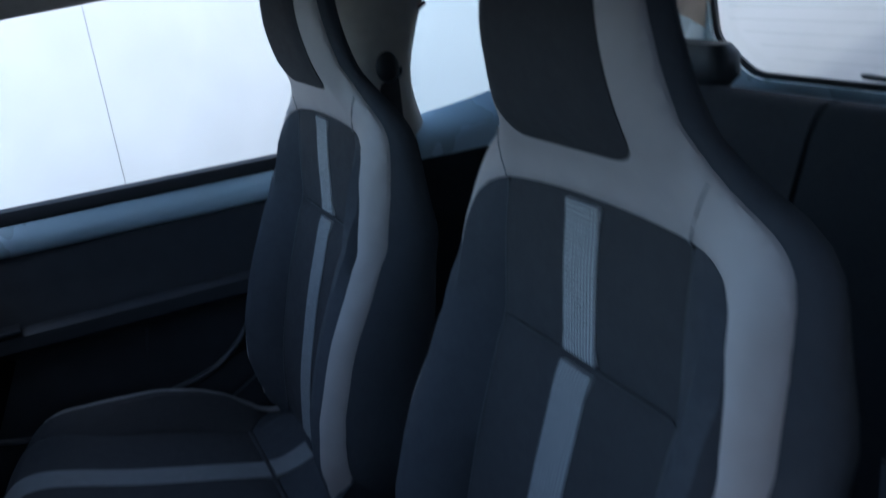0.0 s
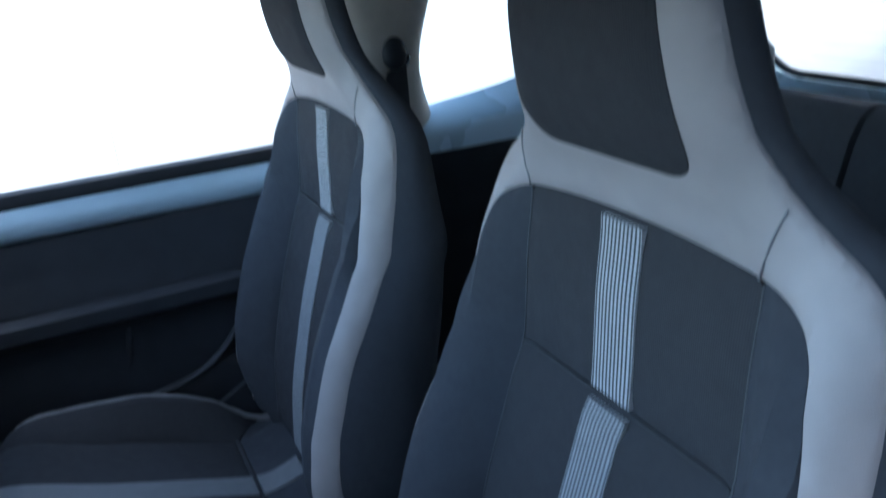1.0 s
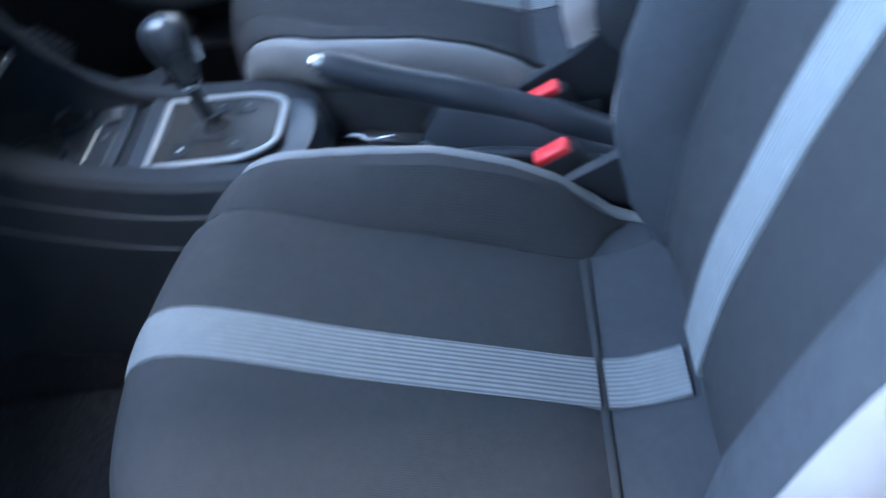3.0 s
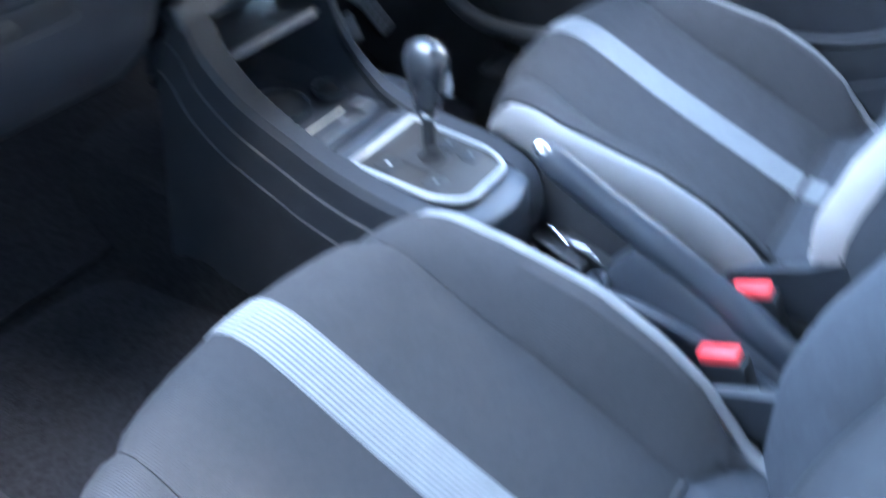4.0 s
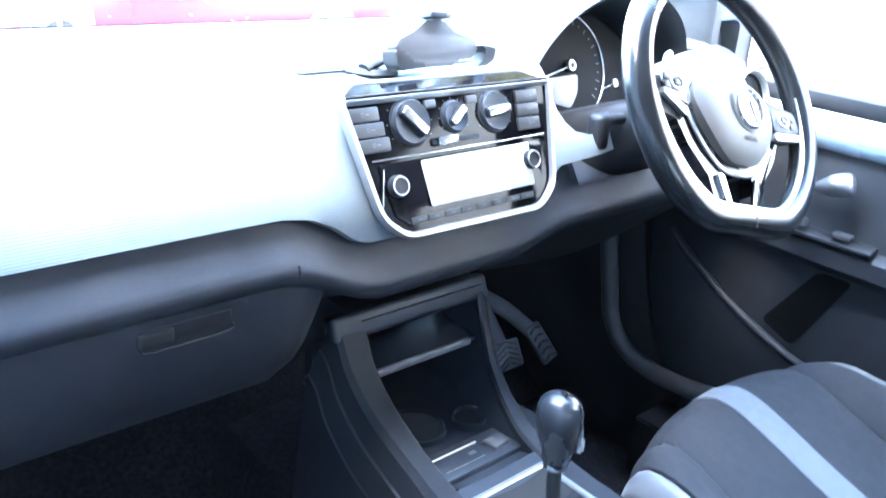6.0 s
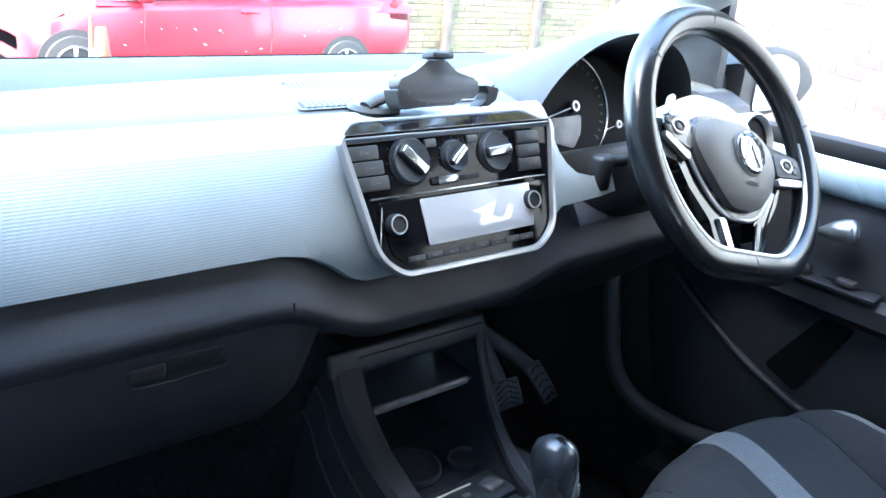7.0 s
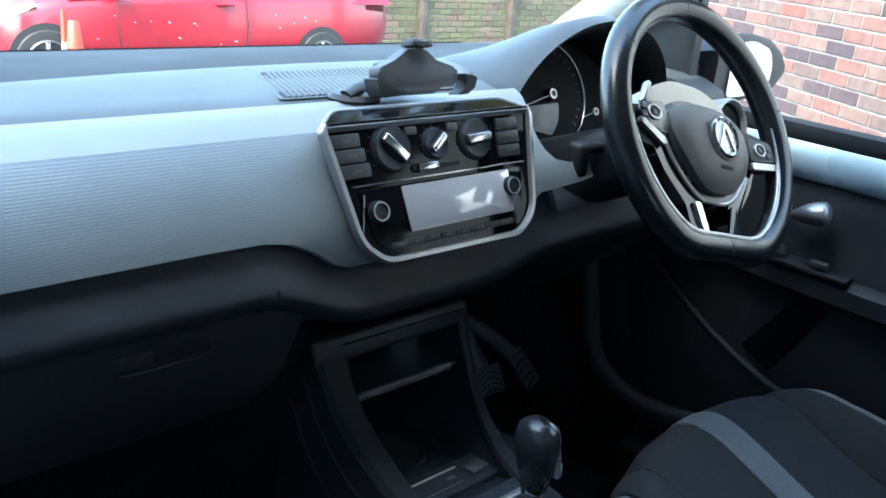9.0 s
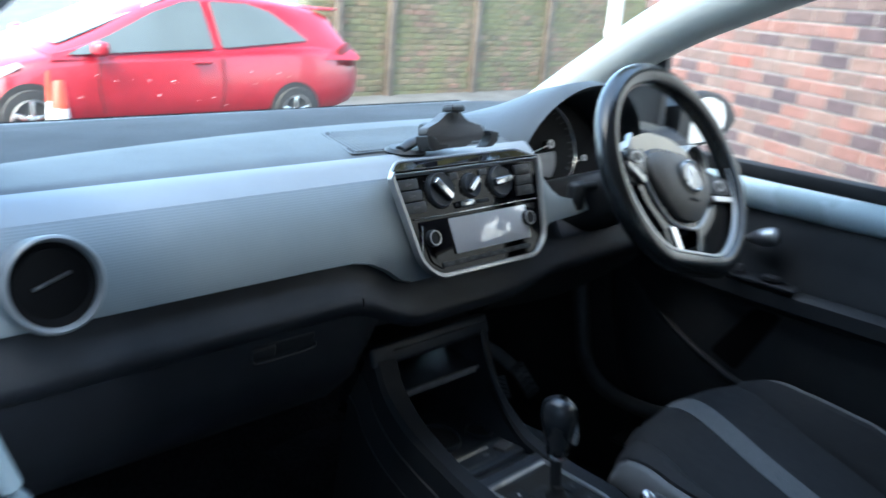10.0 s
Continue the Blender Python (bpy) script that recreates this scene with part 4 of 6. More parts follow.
def well(x):
    """1 where the instruments are let into the dash."""
    return smooth(0.205, 0.228, x) * (1 - smooth(0.575, 0.60, x))


def ridge(x):
    return 1.0 - 0.2 * (x - 0.12) ** 2


DASH = thing("dashboard", (0, 0, 0), "black dashboard with a silver embossed panel across it", "dashboard")
rings = []
for i in range(61):
    x = -0.70 + 1.40 * i / 60
    d, r = ledge_drop(x), ridge(x)
    c = smooth(-0.205, -0.13, x)
    q = well(x)
    prof = [(1.36, 1.078), (1.15, 1.100), (r + 0.03, 1.109), (r, 1.112), (r - 0.03, 1.112), (0.85 + 0.025 * q, 1.111 - 0.02 * q), (0.77 + 0.095 * q, 1.107 - 0.12 * q), (0.757, 1.104 - 0.125 * q), (0.722, 1.088 - 0.11 * q), (0.668, 0.995 + d * 0.75 - 0.02 * q), (0.663, 0.985 + d), (0.655, 0.973 + d), (0.648, 0.962 + d), (0.643, 0.955 + d), (0.642, 0.948 + d), (0.645, 0.939 + d), (0.652, 0.932 + d), (0.657 + 0.06 * c, 0.885 + 0.0 * c), (0.675 + 0.10 * c, 0.83 + 0.045 * c), (0.73 + 0.09 * c, 0.775 + 0.085 * c), (0.85, 0.75 + 0.1 * c), (1.16, 0.74 + 0.1 * c)]
    rings.append([Vector((x, y, z)) for y, z in prof])
part("dash_body", loft(rings), DASHBLACK, DASH, "black grained dashboard body", sharp=30)

# soft top pad, a skin over the body from the crease to the windscreen band
def pad_skin(y0, y1, lift, material, name, x0=-0.69, x1=0.69):
    bm = bmesh.new()
    g = []
    for i in range(57):
        x = x0 + (x1 - x0) * i / 56
        row = []
        for k in range(9):
            f = k / 8
            a = y0(x) if callable(y0) else y0
            b = y1(x) if callable(y1) else y1
            y = a + (b - a) * f
            r = ridge(x)
            z = lerp_table([(0.722, 1.088), (0.757, 1.104), (0.77, 1.107), (0.85, 1.111), (r - 0.03, 1.112), (r, 1.112), (r + 0.03, 1.109), (1.15, 1.100), (1.36, 1.078)], y) + lift - (0.004 if k in (0, 8) else 0)
            row.append(bm.verts.new((x, y, z)))
        g.append(row)
    for a, b in zip(g, g[1:]):
        for k in range(8):
            bm.faces.new((a[k], a[k + 1], b[k + 1], b[k]))
    return part(name, bm, material, DASH, sharp=50)


pad_skin(lambda x: 0.764 + 0.115 * well(x), lambda x: ridge(x) - 0.002, 0.004, BLACK_SOFT, "top_pad")
pad_skin(lambda x: ridge(x) + 0.002, 1.33, 0.004, BAND, "screen_band")

# silver panel laid on the face: v runs up the profile from the lower lip
FACE = [(0.0, 0.658, 0.955), (0.045, 0.662, 1.000), (0.075, 0.674, 1.027), (0.110, 0.694, 1.057), (0.143, 0.716, 1.086), (0.152, 0.723, 1.092), (0.172, 0.740, 1.100), (0.200, 0.764, 1.107)]


def face_surf(x, v, off=0.0):
    y = lerp_table([(a, b) for a, b, c in FACE], v)
    z = lerp_table([(a, c) for a, b, c in FACE], v)
    k = smooth(0.135, 0.165, v)
    n = Vector((0, -1, 0.35)).normalized().lerp(Vector((0, -0.3, 1)).normalized(), k)
    return Vector((x, y, z)) + n * (off + 0.006)


low = [(-0.695, 0.045), (-0.5, 0.045), (-0.29, 0.045), (-0.232, 0.044), (-0.200, 0.038), (-0.172, 0.024), (-0.150, 0.008), (-0.128, -0.003), (-0.09, -0.008), (0.06, -0.008), (0.10, -0.004), (0.13, 0.01), (0.145, 0.03)]
part("silver_panel_top", panel([(-0.695, 0.1462), (0.197, 0.1462), (0.204, 0.165), (0.212, 0.185), (0.214, 0.198), (-0.3, 0.198), (-0.695, 0.198)], face_surf, 0.02, thick=0.012, puff=0.002), DASHSILVER, DASH, "smooth silver upper band")
fo = low[:-1] + [(0.150, 0.024), (0.175, 0.042), (0.25, 0.046), (0.283, 0.050), (0.281, 0.074), (0.24, 0.075), (0.214, 0.082), (0.200, 0.096), (0.193, 0.112), (0.191, 0.146), (-0.3, 0.146), (-0.695, 0.146)]
part("silver_panel_face", panel(fo, face_surf, 0.02, thick=0.012, puff=0.002), DASHTEX, DASH, "embossed silver panel")

# glovebox lid with its gap and pull
gap = spline([(-0.222, 0.6435, 0.955), (-0.222, 0.6425, 0.948), (-0.222, 0.6455, 0.939), (-0.222, 0.6525, 0.932), (-0.222, 0.6575, 0.905)], 4)
part("glovebox_gap", tube(gap, 0.0016, 6), RUBBER, DASH)
gl = thing("glovebox_pull", (-0.337, 0.650, 0.914), "black recessed glovebox pull", "handle")
part("recess", box((0, 0.0085, 0.0), (0.096, 0.010, 0.024), 0.006, 3, rot=(8, 0, 0)), BLACK, gl)
part("pull_lever", box((-0.030, 0.0055, -0.002), (0.036, 0.009, 0.018), 0.004, 3, rot=(8, 0, 0)), RUBBER, gl)
part("lower_lip", tube(spline([(-0.046, 0.001, -0.008), (-0.040, 0.0005, -0.013), (0.0, 0.0005, -0.0135), (0.040, 0.0005, -0.012), (0.046, 0.001, -0.006)], 4), 0.0014, 6), BLACK, gl)

# round end vents
for sx in (-1, 1):
    vt = thing("air_vent", (sx * 0.605, 0.656, 1.048), "round black air vent with a satin silver ring", "air vent", "end vents")
    fm = facing((0, -0.006, 0), (0, -1, 0.28)) @ Matrix.Diagonal((0.97, 0.97, 1, 1))
    part("vent_ring", turned([(0.042, -0.03), (0.049, -0.03), (0.0500, 0.003), (0.0490, 0.008), (0.0465, 0.0095), (0.0440, 0.007), (0.042, -0.004)], 40, fm), DASHSILVER, vt, "satin silver ring")
    part("vent_bowl", turned([(0.0, -0.010), (0.030, -0.008), (0.0425, 0.0), (0.0425, -0.03), (0.0, -0.03)], 36, fm), DIAL_SHADE_BLACK, vt)
    part("vent_flap", prism([(0.037 * math.cos(a), 0.037 * math.sin(a)) for a in [2 * math.pi * k / 32 for k in range(32)]], 0.003, fm @ pose(0, 0, -0.006, 4, 0, 0), 0.001), DIAL_SHADE_BLACK, vt)
    part("flap_rib", box((0, 0, 0), (0.04, 0.004, 0.006), 0.001), DARKMETAL, vt).matrix_local = fm @ pose(0, 0.004, -0.003, 0, 0, 18)

# speaker grille in the top pad
gr = thing("speaker_grille", (0.0, 0.784, 1.1125), "black ribbed speaker grille in the dash top", "speaker grille", rot=(1.6, 0, 0))
go = rounded([(-0.139, 0.0), (0.150, 0.0), (0.118, 0.144), (-0.088, 0.144)], 0.010)
part("grille_frame", ring_plate(go, offset_outline(go, 0.0055), 0.0006, pose(0, 0, -0.0002), 0.0002), BLACK_SOFT, gr)
part("grille_bed", prism(offset_outline(go, 0.0058), 0.0004, pose(0, 0, -0.0004), 0.0), BAND, gr)
for i in range(34):
    rib = [(-0.130 + 0.0079 * i + 0.034 * f + 0.006 * f * f, 0.006 + 0.132 * f) for f in [k / 6 for k in range(7)]]
    rib = [(x, y, 0.0006) for x, y in rib if -0.132 + (y - 0.006) * 0.38 < x < 0.144 - (y - 0.006) * 0.24]
    if len(rib) > 1:
        part("grille_rib", tube(rib, 0.0027, 6, squash=0.5), BLACK_SOFT, gr)

# ---------------------------------------------------------------- centre stack: heating controls and radio
TILT_P = 22.0
up_p = Vector((0, math.sin(radians(TILT_P)), math.cos(radians(TILT_P))))
n_p = Vector((0, -math.cos(radians(TILT_P)), math.sin(radians(TILT_P))))
PM = Matrix(((1, 0, 0), (0, up_p.y, n_p.y), (0, up_p.z, n_p.z))).to_4x4()
PM.translation = Vector((CX0, 0.676, 1.055)) + n_p * 0.010
# local x right, y up the panel, z towards the cabin
stack = thing("centre_stack", (0, 0, 0), "glossy black control panel in a satin chrome frame", "control panel")
out = rounded([(-0.160, 0.044), (-0.135, -0.080), (-0.104, -0.104), (0.104, -0.106), (0.136, -0.082), (0.157, 0.040), (0.152, 0.052), (-0.154, 0.052)], [0.006, 0.02, 0.014, 0.014, 0.02, 0.006, 0.004, 0.004], 5)
inn = [(p[0], p[1] + 0.0068 * smooth(0.030, 0.042, p[1])) for p in offset_outline(out, 0.0075)]
part("chrome_frame", ring_plate(out, inn, 0.010, PM @ pose(0, 0, -0.004)), SATIN, stack, "satin chrome frame")
part("gloss_fascia", prism(offset_outline(out, 0.007), 0.003, PM @ pose(0, 0, -0.003), 0.001, 0.004), FASCIA, stack, "satin black fascia")
# gloss lid that lies back above the panel, with its own chrome rim
TM = PM @ pose(0, 0.044, 0.003, -42, 0, 0)
lid_o = rounded([(-0.157, 0.0), (0.155, 0.0), (0.152, 0.009), (0.122, 0.031), (-0.130, 0.031), (-0.153, 0.012)], [0.003, 0.003, 0.006, 0.010, 0.010, 0.006], 5)
part("lid_rim", ring_plate(lid_o, offset_outline(lid_o, 0.0045), 0.006, TM @ pose(0, 0, -0.002)), SATIN, stack)
part("gloss_lid", prism(offset_outline(lid_o, 0.003), 0.003, TM @ pose(0, 0, -0.001), 0.001, 0.004), GLOSS, stack, "piano black lid")


def on_panel(x, y, z=0.0):
    return PM @ pose(x, y, z)


# rotary heating knobs
for x, r, a in ((-0.072, 0.0250, -46), (-0.009, 0.0175, 38), (0.054, 0.0235, 4)):
    k = thing("heating_knob", (0, 0, 0), "black rotary knob with a chrome grip bar", "knob", "heating knobs")
    k.matrix_world = on_panel(x, 0.019, 0.0)
    part("scale_ring", turned([(r * 0.5, 0), (r * 1.08, 0), (r * 1.09, 0.001), (r * 1.0, 0.002), (r * 0.5, 0.002)], 36), BLACK, k)
    part("dial", turned([(0, 0), (r, 0), (r, 0.004), (r * 0.93, 0.007), (r * 0.6, 0.005), (0, 0.005)], 36), CONSOLE, k)
    part("grip_bar", box((0, 0, 0.007), (r * 1.62, r * 0.56, 0.010), 0.004, 3, rot=(0, 0, a)), BLACK, k, "black grip bar")
    g = part("grip_cap", box((0, 0, 0), (r * 1.50, r * 0.42, 0.003), 0.0014, 3), CHROME, k, "chrome grip cap")
    g.matrix_local = pose(0, 0, 0.0120, 0, 0, a)
    for j in range(9):
        q = radians(-30 + j * 30)
        part("scale_mark", box((r * 1.22 * math.cos(q), r * 1.22 * math.sin(q), 0.0006), (0.0022, 0.0007, 0.0003), 0, rot=(0, 0, math.degrees(q))), FAINT, k)
sl = thing("recirculation_slider", (0, 0, 0), "chrome slider below the fan knob", "slider")
sl.matrix_world = on_panel(-0.028, -0.006, 0.0)
part("slot", box((0.017, 0, 0.0005), (0.07, 0.006, 0.002), 0.0008), RUBBER, sl)
part("slider_tab", box((0, 0, 0.006), (0.030, 0.010, 0.007), 0.003), CHROME, sl)
# side buttons, three each side
for xc, w0, dx in ((-0.134, 0.043, 0.0040), (0.110, 0.037, -0.0012)):
    for j in range(3):
        b = thing("panel_button", (0, 0, 0), "grey-black push button beside the heating knobs", "button", "panel buttons")
        b.matrix_world = on_panel(xc + dx * j, 0.032 - j * 0.0162, 0.0)
        part("button_cap", box((0, 0, 0.0015), (w0, 0.0150, 0.005), 0.0015), BTNGREY, b)
        part("button_mark", turned([(0.0016, 0), (0.0022, 0), (0.0022, 0.0003), (0.0016, 0.0003)], 14, pose(0.0, 0, 0.0041)), FAINT, b)
        part("button_sign", box((0.006, 0, 0.0042), (0.005, 0.0012, 0.0003), 0), FAINT, b)
for x in (-0.041, 0.021):
    b = thing("panel_button", (0, 0, 0), "small grey push button between the heating knobs", "button", "panel buttons")
    b.matrix_world = on_panel(x, 0.036, 0.0)
    part("button_cap", box((0, 0, 0.001), (0.016, 0.009, 0.005), 0.0015), GREYPLASTIC, b)
part("chrome_line", box((0, 0, 0), (0.262, 0.0022, 0.0022), 0.0006), CHROME, stack).matrix_local = on_panel(0, -0.0165, 0.001)
# radio
radio = thing("radio", (0, 0, 0), "touchscreen radio with two knobs, screen switched off", "car radio")
radio.matrix_world = on_panel(0, -0.052, 0.0)
part("radio_front", prism(rounded([(-0.125, 0.031), (0.125, 0.031), (0.113, -0.026), (0.092, -0.040), (-0.092, -0.040), (-0.113, -0.026)], 0.006), 0.0022, pose(0, 0, 0), 0.001), FASCIA, radio)
part("screen", prism(rounded([(-0.062, -0.022), (0.100, -0.022), (0.104, 0.029), (-0.064, 0.029)], 0.002), 0.0012, pose(-0.004, 0.0, 0.0036, -4, 0, 0), 0.0003), TOUCHGLASS, radio, "unlit touchscreen, the wall's reflection painted in as grey")
for x, yy in ((-0.106, 0.006), (0.098, 0.008)):
    part("radio_knob", turned([(0, 0), (0.0120, 0), (0.0120, 0.006), (0.0105, 0.0095), (0.0088, 0.0100), (0.0084, 0.0085), (0, 0.0085)], 28, pose(x, yy, 0.001)), BLACK, radio)
    part("knob_ring", turned([(0.0088, 0.0085), (0.0107, 0.0085), (0.0104, 0.0106), (0.0092, 0.0106)], 28, pose(x, yy, 0.001)), SATIN, radio)
for j in range(8):
    part("key_strip", box((-0.084 + j * 0.0238, -0.0335, 0.003), (0.0225, 0.007, 0.003), 0.001), BTNGREY, radio)
    part("key_mark", box((-0.084 + j * 0.0238, -0.0335, 0.0047), (0.006, 0.0012, 0.0003), 0), FAINT, radio)
part("side_line", box((-0.1245, 0.004, 0.003), (0.0015, 0.045, 0.001), 0.0004, rot=(0, 0, -13)), CHROME, radio)

# phone holder on the dash above the panel
ph = thing("phone_holder", (0.010, 0.722, 1.1235), "black plastic phone cradle standing on the dashboard", "phone holder")
CM = facing((0, 0, 0), (0, -1, 0.2))
plate = rounded([(-0.015, 0.051), (0.010, 0.051), (0.027, 0.037), (0.057, 0.028), (0.062, 0.020), (0.060, 0.012), (0.052, 0.006), (0.028, 0.006), (0.023, -0.001), (-0.027, -0.001), (-0.028, 0.006), (-0.048, 0.008), (-0.060, 0.022), (-0.058, 0.031), (-0.035, 0.039)], 0.0035, 4)
part("cradle_plate", prism(plate, 0.003, CM, 0.0025, 0.016), GREYPLASTIC, ph)
part("top_clamp", prism(rounded([(-0.020, 0.053), (0.007, 0.051), (0.005, 0.059), (-0.018, 0.060)], 0.002, 3), 0.016, CM, 0.002, 0.004), BLACK, ph)
part("clamp_tail", prism(rounded([(-0.003, 0.0635), (0.024, 0.060), (0.026, 0.052), (-0.003, 0.052)], 0.003, 3), 0.001, CM, 0.003, 0.018), GREYPLASTIC, ph)
jaw = rounded([(-0.073, 0.021), (-0.054, 0.018), (-0.051, 0.007), (-0.030, 0.005), (-0.028, 0.0005), (-0.064, -0.002), (-0.070, 0.004)], 0.003, 4)
part("side_jaw", prism(jaw, 0.016, CM, 0.003, 0.008), BLACK, ph, "broad black jaw")
jaw = rounded([(0.060, 0.0205), (0.083, 0.0155), (0.078, 0.003), (0.066, -0.004), (0.050, -0.0045), (0.061, 0.003), (0.067, 0.0125)], 0.002, 4)
part("side_jaw", prism(jaw, 0.014, CM, 0.0025, 0.006), BLACK, ph, "slim hooked jaw")
part("foot", tube(spline([(-0.024, 0.030, 0.012), (-0.052, 0.034, 0.006), (-0.080, 0.034, -0.004)], 5), [0.014] * 4 + [0.012] * 4 + [0.010] * 3, 14, squash=0.5), BLACK, ph)
part("foot_pad", turned([(0, 0), (0.030, 0), (0.031, 0.003), (0.026, 0.008), (0, 0.010)], 28, pose(-0.060, 0.045, -0.0125)), BLACK, ph)
part("neck", box((-0.01, 0.034, 0.014), (0.05, 0.036, 0.034), 0.008), BLACK, ph)

# ---------------------------------------------------------------- instrument hood and dials
hood = thing("instrument_hood", (0, 0, 0), "grey-blue padded hood over the instruments", "instrument hood")
rings = []
for i in range(29):
    f = i / 28
    a = radians(188 - 176 * f)
    R = 0.165
    x = 0.395 + 1.12 * R * math.cos(a)
    zz = 1.052 + 0.92 * R * max(-0.1, math.sin(a)) ** 1.0
    y0 = 0.742 + 0.02 * (1 - math.sin(max(0, a)))
    # section from the cabin edge to the windscreen
    xo = 0.395 + (x - 0.395) * 1.02
    rings.append([Vector((x, y0 + 0.012, zz - 0.010)), Vector((xo, y0, zz)), Vector((xo, y0 + 0.03, zz + 0.004)), Vector((xo, y0 + 0.13, zz - 0.022 * max(0, math.sin(a)) - 0.03 * max(0, -math.cos(a)))), Vector((0.395 + (x - 0.395) * 1.02, y0 + 0.24, 1.085 + (zz - 1.09) * 0.36)), Vector((0.395 + (x - 0.395) * 1.1, y0 + 0.36, 1.075 + max(0, zz - 1.09) * 0.1)), Vector((0.395 + (x - 0.395) * 0.96, y0 + 0.14, zz - 0.034 * max(0.3, math.sin(a)) - 0.03 * max(0, -math.cos(a))))])
part("hood_skin", loft(rings), HOODPAD, hood, sharp=50)
# back and floor of the well: the hood's shade is put into their black
part("hood_back", prism([(0.398 + 0.182 * math.cos(radians(180 - 9 * i)), 1.045 + 0.112 * math.sin(radians(180 - 9 * i))) for i in range(21)] + [(0.575, 0.975), (0.222, 0.975)], 0.004, Matrix(((1, 0, 0, 0), (0, 0, -1, 0.868), (0, 1, 0, 0), (0, 0, 0, 1))), 0.0), DIAL_SHADE_BLACK, hood)
bm = bmesh.new()
bm.faces.new([bm.verts.new(v) for v in ((0.222, 0.716, 0.996), (0.575, 0.716, 0.996), (0.575, 0.868, 1.004), (0.222, 0.868, 1.004))])
part("well_floor", bm, DIAL_SHADE_BLACK, hood)
dials = thing("instrument_cluster", (0, 0, 0), "round speedometer with chrome ring and a small gauge beside it", "instrument cluster")
DN = (0, -0.93, 0.36)
for x, y, z, r, big in ((0.350, 0.815, 1.085, 0.082, True), (0.462, 0.815, 1.050, 0.036, False)):
    fm = facing((x, y, z), DN)
    part("dial_face", turned([(0, 0), (r * 0.97, 0), (r * 0.97, 0.002), (0, 0.002)], 48, fm), DIAL_SHADE_BLACK, dials)
    part("dial_ring", turned([(r * 0.965, 0.0), (r * 0.995, 0.0), (r, 0.004), (r * 0.985, 0.006), (r * 0.965, 0.004)], 64, fm), CHROME, dials, "thin chrome ring")
    part("needle_hub", turned([(0, 0), (r * 0.12, 0), (r * 0.12, 0.007), (r * 0.09, 0.010), (0, 0.010)], 24, fm), BLACK, dials)
    h = 0.0072 if big else 0.0055
    part("hub_ring", turned([(h * 0.68, 0.009), (h * 1.1, 0.009), (h * 1.1, 0.012), (h * 0.68, 0.012)], 28, fm), SATIN, dials)
    part("needle", box((0, 0, 0), (r * 0.7, r * 0.022, 0.002), 0.0005), LIGHTBTN, dials).matrix_local = fm @ pose(-r * 0.44, -r * 0.10, 0.008, 0, 0, 12)
    for j in range(25 if big else 7):
        q = radians(225 - j * (270 / (24 if big else 6)))
        part("dial_mark", box((0, 0, 0), (r * (0.10 if j % 2 == 0 else 0.05), r * 0.016, 0.0005), 0), GREYPLASTIC, dials).matrix_local = fm @ pose(r * 0.84 * math.cos(q), r * 0.84 * math.sin(q), 0.0024, 0, 0, math.degrees(q))
fm = facing((0.350, 0.815, 1.085), DN)
part("trip_display", prism(rounded([(-0.050, -0.050), (-0.008, -0.062), (0.012, -0.040), (0.018, -0.013), (-0.050, -0.015)], 0.006), 0.002, fm @ pose(0, 0, 0.0015), 0.0005), LIPGREY, dials, "grey unlit display")
part("cluster_body", prism(rounded([(-0.112, -0.085), (0.175, -0.085), (0.165, 0.02), (0.09, 0.075), (-0.07, 0.075)], 0.03), 0.002, fm @ pose(0, 0, -0.006), 0.0005, 0.01), DIAL_SHADE_BLACK, dials)
part("cluster_lip", box((0.03, -0.089, 0.006), (0.27, 0.006, 0.03), 0.002), GLOSS, dials).matrix_local = fm

# ---------------------------------------------------------------- steering wheel and column
WM = Matrix(((1, 0, 0), (0, 0.518, -0.855), (0, 0.855, 0.518))).to_4x4()
WM.translation = Vector((0.367, 0.553, 1.084))
# local x right, y up the wheel, z to the driver; turned a little to the right
sw = thing("steering_wheel", (0, 0, 0), "flat-bottomed black leather steering wheel with satin trim", "steering wheel")
sw.matrix_world = WM @ pose(0, 0, 0, 0, 0, -15)
R, FLAT = 0.1765, -0.159
rim = []
for i in range(96):
    a = 2 * math.pi * i / 96
    rim.append((R * math.cos(a), max(FLAT, R * math.sin(a)), 0.0))
for _ in range(4):
    rim = [tuple((Vector(rim[i - 1]) + 2 * Vector(rim[i]) + Vector(rim[(i + 1) % 96])) / 4) for i in range(96)]
part("rim", tube(rim, 0.0196, 20, closed=True, squash=0.95), WHEELLEATHER, sw, "black leather rim")
start = max(range(len(rim)), key=lambda k: rim[k][1])
low_rim = [p for p in rim[start:] + rim[:start] if p[1] < 0.22 * R]
part("rim_trim", tube([(x * 0.902, y * 0.902, 0.0085) for x, y, z in low_rim], [0.0014 + 0.0032 * (1 - smooth(-0.6, 0.22, y / R)) for x, y, z in low_rim], 10), SATIN, sw, "satin silver inner ring")
for a in (98, 150, 20, 270):
    p = rim[int(a / 360 * 96)]
    d = Vector(p).normalized()
    part("rim_seam", turned([(0.0178, -0.001), (0.0188, -0.001), (0.0188, 0.001), (0.0178, 0.001)], 24, facing(p, Vector((-d.y, d.x, 0)))), RUBBER, sw)
